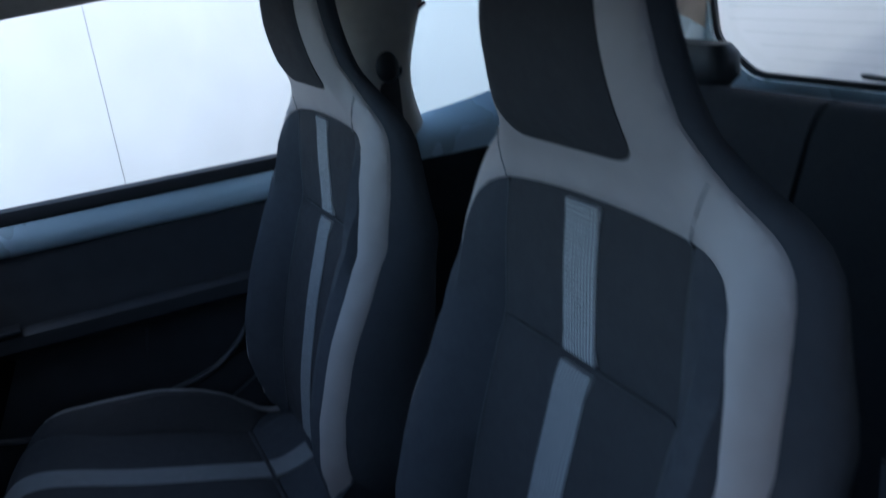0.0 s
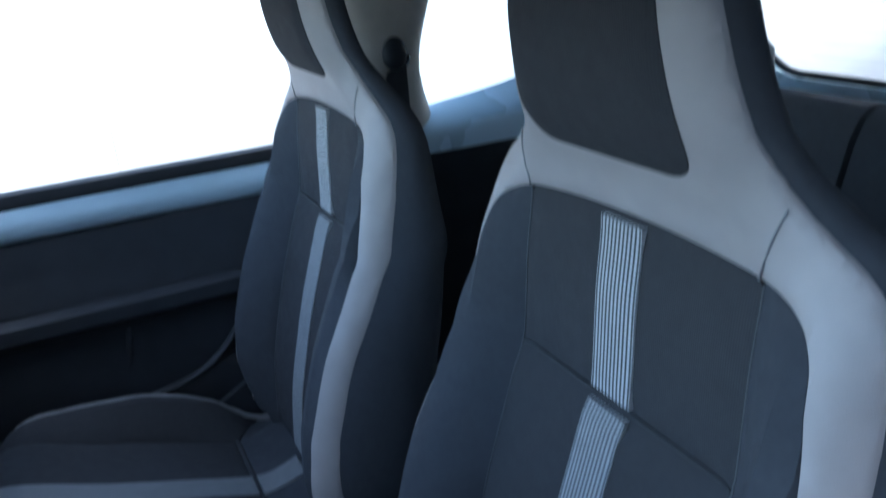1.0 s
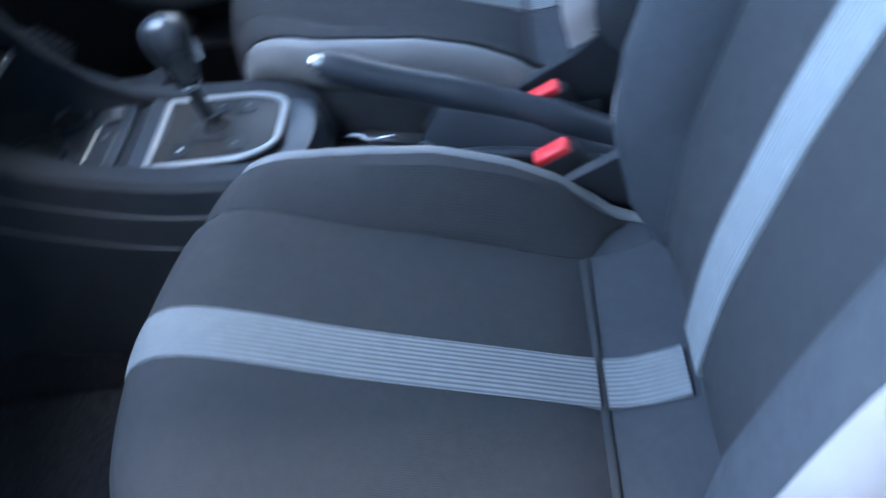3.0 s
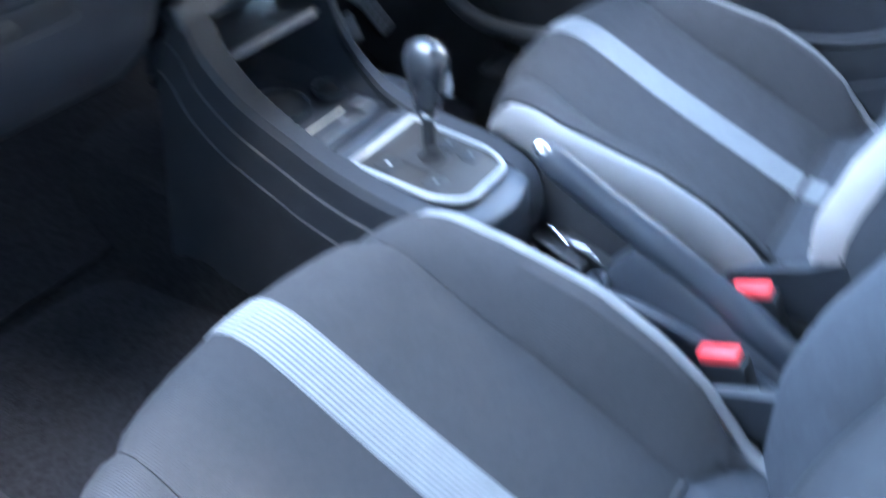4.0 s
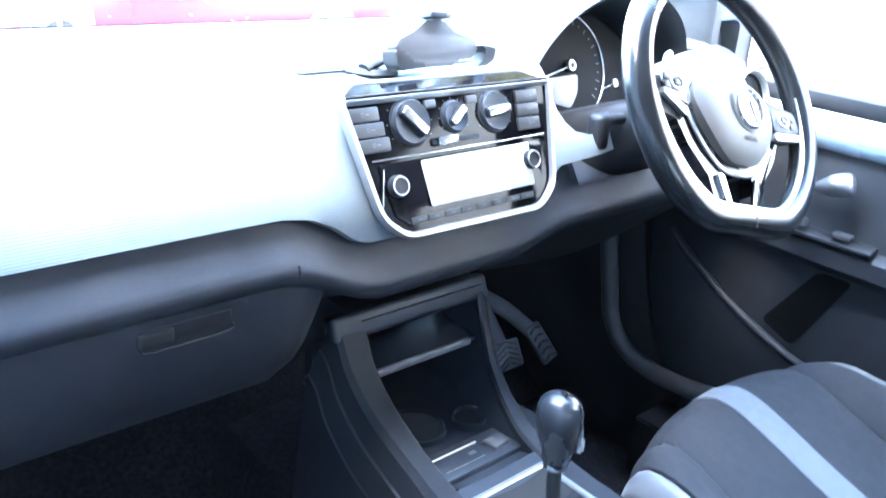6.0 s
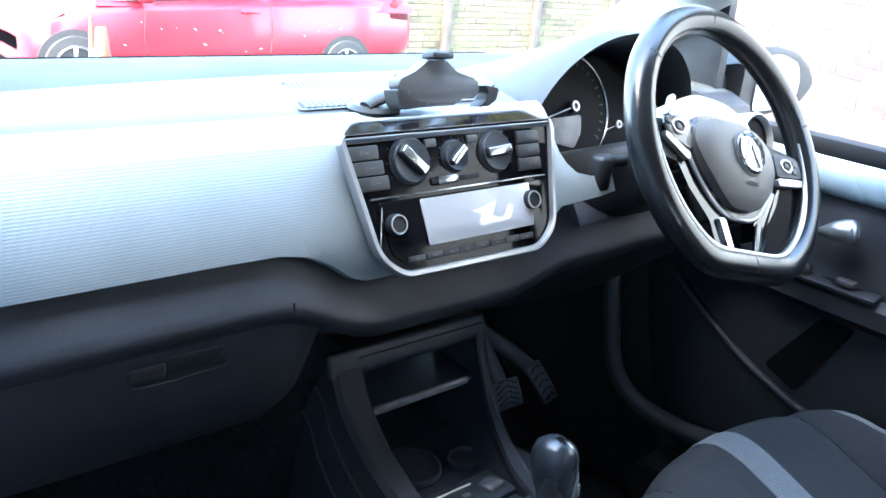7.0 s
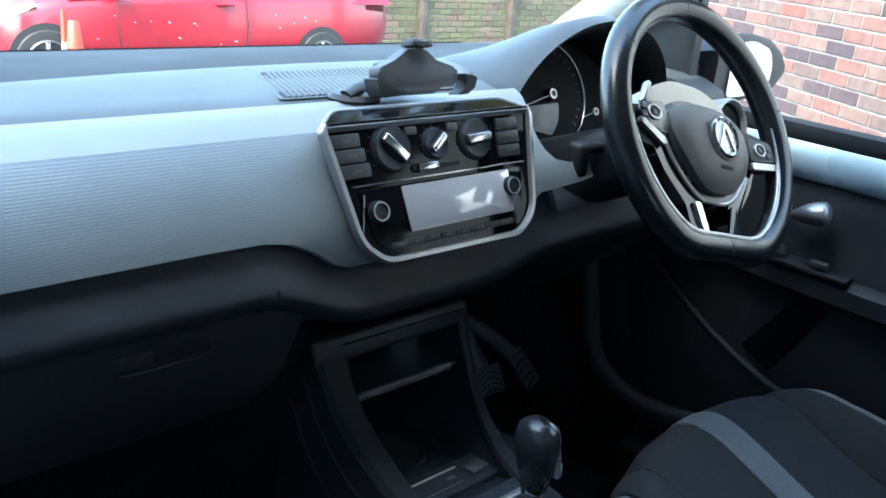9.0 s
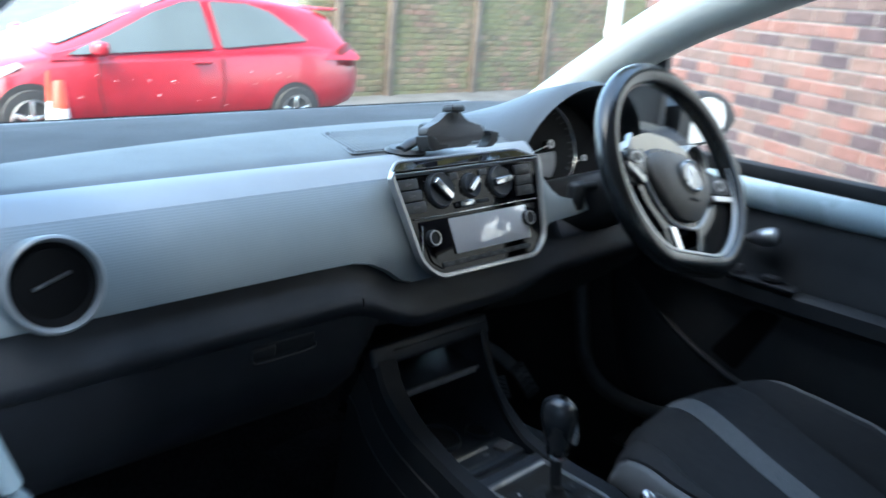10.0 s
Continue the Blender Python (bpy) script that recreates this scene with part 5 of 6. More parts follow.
# grip stitches on the inner side of the rim
for j in range(22):
    a = radians(8 + j * 1.7)
    part("stitch", box((0.1605 * math.cos(a), 0.1605 * math.sin(a), 0.006), (0.0012, 0.0028, 0.0014), 0, rot=(0, 0, math.degrees(a))), BTNGREY, sw)
half = [(0.036, 0.030), (0.072, 0.021), (0.086, -0.006), (0.074, -0.038), (0.047, -0.071), (0.024, -0.087)]
hubo = rounded([(-0.036, 0.030)] + half + [(-x, y) for x, y in half[:0:-1]], [0.03, 0.03, 0.016, 0.018, 0.03, 0.022, 0.018, 0.018, 0.022, 0.03, 0.018, 0.016], 5)
HS = lambda u, v, off: Vector((u, v, 0.0225 + off - 0.013 * ((u / 0.085) ** 2 + ((v + 0.027) / 0.062) ** 2)))
part("airbag_cover", panel(hubo, HS, 0.012, thick=0.020, puff=0.004), HUBGREY, sw, "grey airbag cover")
rimo = offset_outline(hubo, -0.0075)
part("hub_body", prism(rimo, 0.036, pose(0, 0, -0.034), 0.008, 0.02), KNOBBLACK, sw, "black surround of the airbag cover")
part("hub_trim", tube([(p.x, p.y, 0.0005) for p in offset_outline(hubo, -0.0105) if p.y < 0.004], 0.0030, 8), SATIN, sw, "satin silver edge line")
back = [(0.034, 0.080), (0.078, 0.062), (0.090, 0.040), (0.080, 0.010)]
bo = rounded([(-0.034, 0.080)] + back + [(-x, y) for x, y in back[:0:-1]], 0.02, 5)
part("hub_back_shell", prism(bo, 0.040, pose(0, -0.005, -0.058), 0.010), WARMGREY, sw, "warm grey shell behind the hub")
part("shell_edge", box((-0.084, 0.050, -0.024), (0.008, 0.034, 0.012), 0.003, rot=(0, 0, -28)), SATIN, sw)
part("badge_dish", turned([(0, 0), (0.031, 0), (0.031, 0.002), (0.029, 0.003), (0, 0.002)], 40, pose(0.002, -0.015, 0.0245)), HUBGREY, sw)
part("badge_ring", turned([(0.0225, 0.0), (0.0285, 0.0), (0.0285, 0.003), (0.0255, 0.005), (0.0225, 0.003)], 40, pose(0.002, -0.015, 0.0262)), BRIGHT, sw, "bright metal ring")
part("badge_disc", turned([(0, 0), (0.0225, 0), (0.0225, 0.002), (0, 0.003)], 36, pose(0.002, -0.015, 0.0258)), SATIN, sw)
for q in (-1, 1):
    part("badge_bar", box((0.002 + q * 0.0078, -0.015, 0.0297), (0.0042, 0.038, 0.0025), 0.001, rot=(0, 0, q * 24)), BRIGHT, sw)
# side spokes with button pads, one gloss black, one silver grey
for sx in (-1, 1):
    so = rounded([(sx * 0.070, 0.022), (sx * 0.110, 0.018), (sx * 0.164, 0.012), (sx * 0.164, -0.028), (sx * 0.110, -0.036), (sx * 0.075, -0.040)][::sx], 0.006)
    part("side_spoke", prism(so, 0.008, pose(0, 0, -0.010), 0.003, 0.014), BLACK, sw)
    po = rounded([(sx * 0.088, 0.024), (sx * 0.130, 0.018), (sx * 0.138, 0.004), (sx * 0.126, -0.010), (sx * 0.088, -0.020)][::sx], 0.005)
    if sx > 0:
        po = rounded([(0.092, 0.006), (0.148, 0.008), (0.158, -0.020), (0.094, -0.026)], 0.005)
    part("button_pad", prism(po, 0.006, pose(0, 0, 0.000), 0.002), GREYPLASTIC if sx > 0 else KNOBBLACK, sw)
    cx, cy = (0.118, -0.008) if sx > 0 else (-0.112, 0.006)
    part("rocker_ring", ring_plate([(cx + 0.014 * math.cos(a), cy + 0.010 * math.sin(a)) for a in [math.pi * k / 12 for k in range(24)]], [(cx + 0.0105 * math.cos(a), cy + 0.007 * math.sin(a)) for a in [math.pi * k / 12 for k in range(24)]], 0.004, pose(0, 0, 0.0045)), SATIN, sw)
    for bx, by in ((0.0, 0.0), (sx * 0.020, 0.005), (sx * 0.020, -0.006)):
        part("spoke_button", box((cx + bx, cy + by, 0.0062), (0.010, 0.008, 0.004), 0.0014), BTNGREY, sw)
part("spoke_trim", prism(rounded([(0.094, -0.029), (0.160, -0.023), (0.163, -0.032), (0.094, -0.039)], 0.003), 0.008, pose(0, 0, -0.001), 0.003), SATIN, sw, "satin silver strip below the buttons")
part("spoke_trim", prism(rounded([(-0.136, -0.002), (-0.096, -0.024), (-0.093, -0.031), (-0.099, -0.034), (-0.138, -0.010)], 0.002), 0.007, pose(0, 0, -0.001), 0.002), SATIN, sw, "satin silver strip below the buttons")
# gloss arms that run down beside the hub to the flat of the rim
for sx in (-1, 1):
    lo_ = rounded([(sx * 0.084, -0.018), (sx * 0.116, -0.024), (sx * 0.094, -0.066), (sx * 0.060, -0.104), (sx * 0.050, -0.152), (sx * 0.026, -0.152), (sx * 0.034, -0.098), (sx * 0.062, -0.068)][::-sx], 0.004)
    part("lower_spoke", prism(lo_, 0.008, pose(0, 0, -0.010), 0.003, 0.012), GLOSS, sw, "gloss black lower spoke")
    part("lower_spoke_trim", prism(rounded([(sx * 0.046, -0.100), (sx * 0.033, -0.100), (sx * 0.020, -0.152), (sx * 0.031, -0.152)][::-sx], 0.003), 0.006, pose(0, 0, -0.003), 0.002), BRIGHT if sx < 0 else GLOSS, sw, "bright metal spoke inlay" if sx < 0 else "gloss black spoke inlay")
    part("spoke_edge", tube([(sx * 0.0335, -0.099, 0.002), (sx * 0.0195, -0.153, 0.002)], 0.0014, 8), BRIGHT, sw)
part("lower_cross", box((0, -0.151, 0.000), (0.070, 0.009, 0.012), 0.004), SATIN, sw)
fnt = bpy.data.curves.new("airbag_word", "FONT")
fnt.body, fnt.size, fnt.align_x, fnt.extrude = "AIRBAG", 0.0085, "CENTER", 0.0003
tmpo = new("tmp_word", fnt)
dg = bpy.context.evaluated_depsgraph_get()
me = bpy.data.meshes.new_from_object(tmpo.evaluated_get(dg))
bpy.data.objects.remove(tmpo)
wo = new("airbag_word", me)
me.materials.append(BLACK)
wo.parent = sw
wo.matrix_local = pose(0.002, -0.058, 0.0243, 9, 0, 0)
# column shroud and stalks
col = thing("steering_column", (0, 0, 0), "black steering column shroud with two stalks", "steering column")
rings = []
for f, w, h in ((0.03, 0.052, 0.044), (0.06, 0.066, 0.060), (0.10, 0.078, 0.076), (0.16, 0.088, 0.090), (0.24, 0.096, 0.098)):
    c = Vector((0.362, 0.590, 1.062)) + Vector((0, 0.93, -0.36)).normalized() * f
    rings.append([c + Vector((p.x, 0, p.y)) for p in rounded([(-w * 0.8, -h), (w * 0.8, -h), (w, 0.0), (w * 0.8, 0.040), (-w * 0.8, 0.040), (-w, 0.0)], 0.03, 5)])
part("shroud", loft(rings), BLACK, col)
for sx in (-1, 1):
    st = spline([(0.362 + sx * 0.05, 0.66, 1.045), (0.362 + sx * 0.085, 0.668, 1.045), (0.362 + sx * 0.105, 0.672, 1.043)], 5)
    part("stalk", tube(st, [0.008] * 6 + [0.012] * 5, 12), BLACK, col)
    part("stalk_end", box((0.362 + sx * 0.104, 0.670, 1.030), (0.026, 0.026, 0.050), 0.008, 3), BLACK, col)

# driver-side lower dash: light switch area and knee trim
bent("knee_trim", [[(0.14, 0.69, 0.96), (0.35, 0.685, 0.96), (0.60, 0.69, 0.97)], [(0.14, 0.70, 0.90), (0.35, 0.695, 0.89), (0.60, 0.70, 0.91)], [(0.14, 0.76, 0.83), (0.35, 0.75, 0.82), (0.60, 0.76, 0.84)]], 0.012, BLACK, "black knee trim below the steering wheel", n=5, category="trim")

# ---------------------------------------------------------------- centre console
con = thing("centre_console", (0, 0, 0), "black centre console with an open tray below the dash", "centre console")
TOP = spline([(0.780, 0.790), (0.762, 0.772), (0.742, 0.735), (0.700, 0.700), (0.650, 0.682), (0.583, 0.668), (0.50, 0.660), (0.42, 0.654), (0.370, 0.648), (0.340, 0.630), (0.330, 0.590), (0.330, 0.46)], 5)
def con_half(y):
    return lerp_table([(0.33, 0.070), (0.36, 0.090), (0.42, 0.104), (0.60, 0.110), (0.70, 0.122), (0.785, 0.135)], y)
# side walls: rails that frame the tray
for sx in (-1, 1):
    rings = []
    for p in TOP[:-6]:
        y, z = p.x, p.y
        w = con_half(y) - (lerp_table([(0.42, 0.0), (0.50, 0.010), (0.583, 0.020), (0.65, 0.018), (0.70, 0.011), (0.745, 0.002)], y) if sx > 0 else 0)
        rail = lerp_table([(0.50, 0.040), (0.60, 0.036), (0.78, 0.047)], y) if sx < 0 else lerp_table([(0.50, 0.038), (0.583, 0.029), (0.65, 0.024), (0.70, 0.021), (0.78, 0.017)], y)
        c = 0.043 * smooth(0.45, 0.79, y)
        rings.append([Vector((c + sx * a, y + dy, b)) for a, b, dy in [(w - rail, z - 0.03, 0.004), (w - rail, z - 0.001, 0), (w - rail + 0.004, z + 0.004, 0), (w - 0.007, z + 0.005, 0), (w + 0.001, z - 0.004, 0), (w + 0.008, z - 0.034, 0.006), (w + 0.011, z - 0.036, 0.006), (w + 0.019, z - 0.072, 0.016), (w + 0.0215, z - 0.074, 0.016), (w + 0.033, 0.40, 0.05), (w - 0.03, 0.40, 0.05)]])
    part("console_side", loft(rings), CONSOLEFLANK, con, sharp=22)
# deck behind the tray and rounded rear end
rings = []
for p in TOP[27:]:
    y, z = p.x, p.y
    w = con_half(y) - 0.026
    c = 0.043 * smooth(0.45, 0.79, y)
    rings.append([Vector((c + a * w, y + 0.002 * abs(a), z + 0.001 * (1 - a * a))) for a in (-1, -0.7, -0.3, 0, 0.3, 0.7, 1)] + [Vector((w, y + 0.01, 0.42)), Vector((-w, y + 0.01, 0.42))])
part("console_deck", loft(rings), CONSOLE, con)
# rear cap
rings = []
for i in range(15):
    a = radians(180 * i / 14)
    rr = [(Vector((0.104 * math.cos(a) * s, 0.395 - 0.062 * math.sin(a) * s, z))) for s, z in ((0.0, 0.652), (0.72, 0.651), (0.88, 0.646), (0.97, 0.63), (1.03, 0.58), (1.12, 0.44))]
    rings.append(rr)
part("console_rear_cap", loft(rings, closed=False), CONSOLE, con)
# tray: top rail, inner bucket, shelf, cup holder
part("tray_top", box((0.043, 0.779, 0.781), (0.272, 0.026, 0.036), 0.007, 3, rot=(-24, 0, 0)), CONSOLE, con)
bm = bmesh.new()
XL, XR = -0.050, 0.168
pts = [(0.765, 0.790), (0.90, 0.79), (0.90, 0.64), (0.80, 0.625), (0.60, 0.640), (0.555, 0.658)]
for a, b in zip(pts, pts[1:]):
    bm.faces.new([bm.verts.new(v) for v in ((XL, *a), (XR, *a), (XR, *b), (XL, *b))])
part("tray_lining", bm, CONSOLE, con)
for sx in (-1, 1):
    rings = []
    for p in [q for q in TOP if 0.56 < q.x < 0.79]:
        y, z = p.x, p.y
        c = 0.043 * smooth(0.45, 0.79, y)
        if sx < 0:
            xi = c - con_half(y) + lerp_table([(0.50, 0.040), (0.60, 0.036), (0.78, 0.047)], y)
        else:
            xi = c + con_half(y) - lerp_table([(0.50, 0.048), (0.583, 0.049), (0.65, 0.042), (0.70, 0.032), (0.78, 0.017)], y)
        rings.append([Vector((xi + sx * 0.002, y + 0.001, z - 0.004)), Vector((xi + sx * 0.003, y + 0.02, z - 0.02)), Vector((xi - sx * 0.001, min(0.9, y + 0.06), max(0.634, z - 0.06))), Vector((xi - sx * 0.006, 0.90, max(0.630, z - 0.10)))])
    part("tray_wall", loft(rings, closed=False), CONSOLE, con)
part("tray_shelf", box((0.062, 0.81, 0.714), (0.200, 0.12, 0.007), 0.003), CONSOLE, con)
part("shelf_edge", box((0.050, 0.750, 0.714), (0.170, 0.009, 0.012), 0.004, 3), LIPGREY, con)
for x, y, r in ((0.002, 0.705, 0.042), (0.078, 0.680, 0.024)):
    part("cup_ring", turned([(r * 0.93, 0), (r, 0.0), (r, 0.008), (r * 0.93, 0.008)], 36, pose(x, y, 0.638)), CONSOLE, con)
    part("cup_floor", turned([(0, 0), (r * 0.94, 0), (r * 0.94, 0.002), (0, 0.002)], 36, pose(x, y, 0.637)), RUBBER, con)
part("usb_plate", box((0.012, 0.606, 0.650), (0.130, 0.056, 0.010), 0.003, rot=(-4, 0, 0)), CONSOLE, con)
part("plate_edge", box((-0.006, 0.620, 0.6555), (0.076, 0.0022, 0.003), 0.0008), WARMGREY, con)
part("plate_edge", box((-0.010, 0.592, 0.6545), (0.066, 0.0018, 0.003), 0.0006), WARMGREY, con)
part("socket_flap", box((0.052, 0.603, 0.657), (0.030, 0.024, 0.008), 0.003, rot=(-6, 0, 8)), GREYPLASTIC, con)
part("socket_mark", box((0.012, 0.605, 0.656), (0.011, 0.006, 0.001), 0.0003, rot=(-6, 0, 0)), LIPGREY, con)

# gear selector
gs = thing("gear_selector", (0, -0.012, 0.003), "automatic gear lever in a satin framed gate", "gear lever")
ro = rounded([(-0.071, 0.546), (-0.067, 0.420), (-0.044, 0.384), (0.044, 0.384), (0.063, 0.420), (0.066, 0.546)], [0.008, 0.03, 0.03, 0.03, 0.03, 0.008], 6)
part("gate_frame", ring_plate(ro, offset_outline(ro, 0.0085), 0.006, pose(0, 0, 0.6565)), SATIN, gs, "satin silver frame")
part("gate_plate", prism(offset_outline(ro, 0.007), 0.004, pose(0, 0, 0.6555), 0.001, 0.003), GATEPLATE, gs)
part("gate_slot", prism(rounded([(-0.026, 0.452), (0.020, 0.452), (0.020, 0.475), (0.012, 0.480), (0.012, 0.500), (-0.026, 0.500)], 0.005), 0.0012, pose(0, 0, 0.6595), 0.0004), RUBBER, gs)
for x, y in ((-0.040, 0.505), (-0.036, 0.440), (0.036, 0.436), (0.040, 0.470)):
    part("gate_mark_plate", prism(rounded([(x - 0.014, y - 0.012), (x + 0.014, y - 0.012), (x + 0.014, y + 0.012), (x - 0.014, y + 0.012)], 0.006), 0.0012, pose(0, 0, 0.6595), 0.0004), BLACK, gs)
    part("gate_mark", box((x, y, 0.6612), (0.004, 0.005, 0.0004), 0), LIGHTBTN if x < -0.038 else FAINT, gs)
part("gaiter", turned([(0.0, 0.0), (0.017, 0.0), (0.0165, 0.002), (0.0135, 0.005), (0.0105, 0.010), (0.0095, 0.018), (0.0, 0.019)], 24, pose(0.002, 0.470, 0.6597)), RUBBER, gs)
part("shaft", tube(spline([(0.002, 0.470, 0.655), (0.004, 0.478, 0.69), (0.010, 0.485, 0.722)], 4), 0.0085, 12), BLACK, gs)
part("shaft_collar", turned([(0, 0), (0.014, 0), (0.0145, 0.004), (0.013, 0.007), (0, 0.007)], 24, pose(0.010, 0.485, 0.714)), CHROME, gs)
kn = []
for z, wx, wy, dy in ((0.733, 0.014, 0.015, 0), (0.745, 0.016, 0.018, 0.0), (0.765, 0.0195, 0.023, 0.002), (0.785, 0.0225, 0.027, 0.004), (0.800, 0.0225, 0.027, 0.004), (0.812, 0.019, 0.023, 0.004), (0.818, 0.012, 0.015, 0.004), (0.820, 0.004, 0.006, 0.004)):
    kn.append([Vector((0.011 + 0.97 * wx * math.copysign(abs(math.cos(a)) ** 0.8, math.cos(a)), 0.486 + dy + 0.97 * wy * math.copysign(abs(math.sin(a)) ** 0.8, math.sin(a)), z - 0.014)) for a in [2 * math.pi * k / 24 for k in range(24)]])
part("knob", loft(kn), KNOBBLACK, gs, "glossy black gear knob")
cap = []
for z, wx, wy, dy in ((0.765, 0.0195, 0.023, 0.002), (0.785, 0.0225, 0.027, 0.004), (0.800, 0.0225, 0.027, 0.004), (0.812, 0.019, 0.023, 0.004), (0.818, 0.012, 0.015, 0.004), (0.8215, 0.004, 0.006, 0.004)):
    cap.append([Vector((0.011 + 0.995 * wx * math.copysign(abs(math.cos(a)) ** 0.8, math.cos(a)), 0.486 + dy + 0.995 * wy * math.copysign(abs(math.sin(a)) ** 0.8, math.sin(a)), z - 0.0135)) for a in [radians(-75 + 10 * k) for k in range(12)]])
part("knob_cap", loft(cap, closed=False), SHINY, gs, "satin silver cap on the knob")
part("knob_inlay", tube(spline([(0.024, 0.470, 0.738), (0.028, 0.474, 0.766), (0.023, 0.482, 0.794), (0.011, 0.488, 0.807)], 5), 0.0075, 10, squash=0.5, up=(1, 0, 0.3)), CHROME, gs, "satin chrome inlay")
part("release_button", box((0.029, 0.470, 0.746), (0.006, 0.012, 0.018), 0.002), CHROME, gs)

# handbrake
hb = thing("handbrake", (0, -0.015, 0.003), "black handbrake lever with a bright push button", "handbrake")
ax = spline([(-0.002, 0.326, 0.732), (0.0, 0.26, 0.702), (0.0, 0.19, 0.676), (0.0, 0.09, 0.632), (0.0, 0.0, 0.585)], 6)
part("lever", tube(ax, [0.0130, 0.0155] + [0.0165] * 10 + [0.018] * 7 + [0.021] * 6, 16, squash=1.2), CONSOLE, hb)
part("push_button", turned([(0, 0), (0.009, 0), (0.0095, 0.010), (0.007, 0.014), (0, 0.014)], 20, facing((-0.002, 0.324, 0.732), (0, 0.92, 0.39))), SHINY, hb, "bright metal push button")
cov = []
for y, w, zt, zb in ((0.225, 0.010, 0.628, 0.612), (0.200, 0.013, 0.668, 0.620), (0.16, 0.015, 0.662, 0.622), (0.10, 0.018, 0.636, 0.616), (0.02, 0.022, 0.598, 0.590), (-0.10, 0.030, 0.545, 0.53)):
    cov.append([Vector((p.x, y, p.y)) for p in rounded([(-w - 0.020, 0.47), (w + 0.020, 0.47), (w + 0.016, zb - 0.012), (w, zt), (-w, zt), (-w - 0.016, zb - 0.012)], [0.004, 0.004, 0.012, 0.010, 0.010, 0.012], 4)])
part("lever_cover", loft(cov), CONSOLE, hb, "smooth black lever cover")
part("cover_lip", tube(spline([(-0.020, 0.236, 0.604), (-0.033, 0.220, 0.606), (-0.037, 0.16, 0.610), (-0.039, 0.10, 0.604), (-0.042, 0.02, 0.586), (-0.046, -0.08, 0.556)], 5), 0.008, 12), CONSOLE, hb)
part("cover_eye", turned([(0.009, 0), (0.017, 0), (0.018, 0.006), (0.015, 0.010), (0.010, 0.009)], 24, facing((-0.028, 0.226, 0.606), (-0.35, 0.6, 0.75))), CONSOLE, hb)
for x, y, ww in ((0.060, 0.33, 0.12), (0.075, 0.28, 0.08), (0.040, 0.36, 0.05)):
    part("cable_bracket", box((x, y, 0.556), (0.022, ww, 0.012), 0.003, rot=(8, 0, -8)), DARKMETAL, hb)
for a, b in (((0.066, 0.402), (0.055, 0.348)), ((0.072, 0.352), (0.054, 0.300)), ((0.058, 0.296), (0.050, 0.254))):
    part("bright_rod", tube([(*a, 0.574), ((a[0] + b[0]) / 2 + 0.002, (a[1] + b[1]) / 2, 0.577), (*b, 0.572)], 0.0008, 8), SHINY, hb, "bright metal rod")

# belt buckles
for sx, yy in ((-1, 0.060), (1, 0.062)):
    b = thing("belt_buckle", (sx * 0.057, yy, 0.618), "black seat belt buckle with a red release button", "belt buckle", "front belt buckles", rot=(-28, 0, 0))
    part("buckle_body", box((0, -0.004, -0.034), (0.026, 0.048, 0.070), 0.006), BLACK, b)
    part("release_button", box((0, 0.0, 0.004), (0.022, 0.044, 0.013), 0.004), REDBTN, b, "red release button")
    part("stalk", box((0, -0.006, -0.095), (0.030, 0.010, 0.09), 0.004), BLACK, b)

# pedals
def ribbed_pedal(name, x, z, w, h, turn, arm):
    p = thing(name, (x, 0.94, z), "black rubber pedal with chequered grip", "pedal", rot=(-30, turn, 0))
    part("pedal_pad", box((0, 0, 0), (w, 0.012, h), 0.006, 3), GREYPLASTIC, p)
    for i in range(5):
        for q in (-1, 1):
            part("grip_rib", box((q * w * 0.2, -0.007, -h * 0.38 + i * h * 0.19), (w * 0.36, 0.003, h * 0.06), 0.001, rot=(0, q * 25, 0)), BLACK, p)
    part("pedal_arm", tube(spline([(0, 0.006, h * 0.3), *arm], 4), 0.017, 12, squash=0.45, up=(0, 1, 0)), GREYPLASTIC, p)


ribbed_pedal("brake_pedal", 0.432, 0.502, 0.075, 0.055, 0, [(0, 0.03, 0.10), (0, 0.10, 0.26)])
ribbed_pedal("accelerator_pedal", 0.530, 0.500, 0.040, 0.085, -22, [(-0.02, 0.012, 0.09), (-0.045, 0.03, 0.15), (-0.06, 0.10, 0.26)])

# rounded trim round the driver's door opening, from the kick panel down to the sill
ap = spline([(0.604, 0.868, 0.90), (0.602, 0.868, 0.82), (0.600, 0.866, 0.74), (0.600, 0.850, 0.66), (0.600, 0.832, 0.585), (0.600, 0.795, 0.540), (0.600, 0.735, 0.520), (0.600, 0.66, 0.520), (0.600, 0.56, 0.535), (0.605, 0.40, 0.54)], 6)
part("door_opening_trim", tube(ap, 0.017, 12, up=(1, 0, 0)), GREYPLASTIC, None, "dark plastic trim round the driver's door opening", "trim", "structure")

# floor mats
for sx in (-1, 1):
    o = rounded([(-0.20, 0.42), (0.20, 0.42), (0.22, 0.70), (0.19, 0.93), (-0.14, 0.97), (-0.22, 0.80)], 0.06, 6)
    m = part("floor_mat", prism(o, 0.010, pose(sx * 0.36, 0.0, FLOOR_Z + 0.001), 0.004), MATT, None, "dark carpet floor mat in the footwell", "floor mat", group="floor mats")

# ---------------------------------------------------------------- outside
def asphalt():
    m = mat("asphalt", (0.05, 0.05, 0.052), 0.95, vary=0.35, scale=3, bump=0.8, bscale=90)
    return m


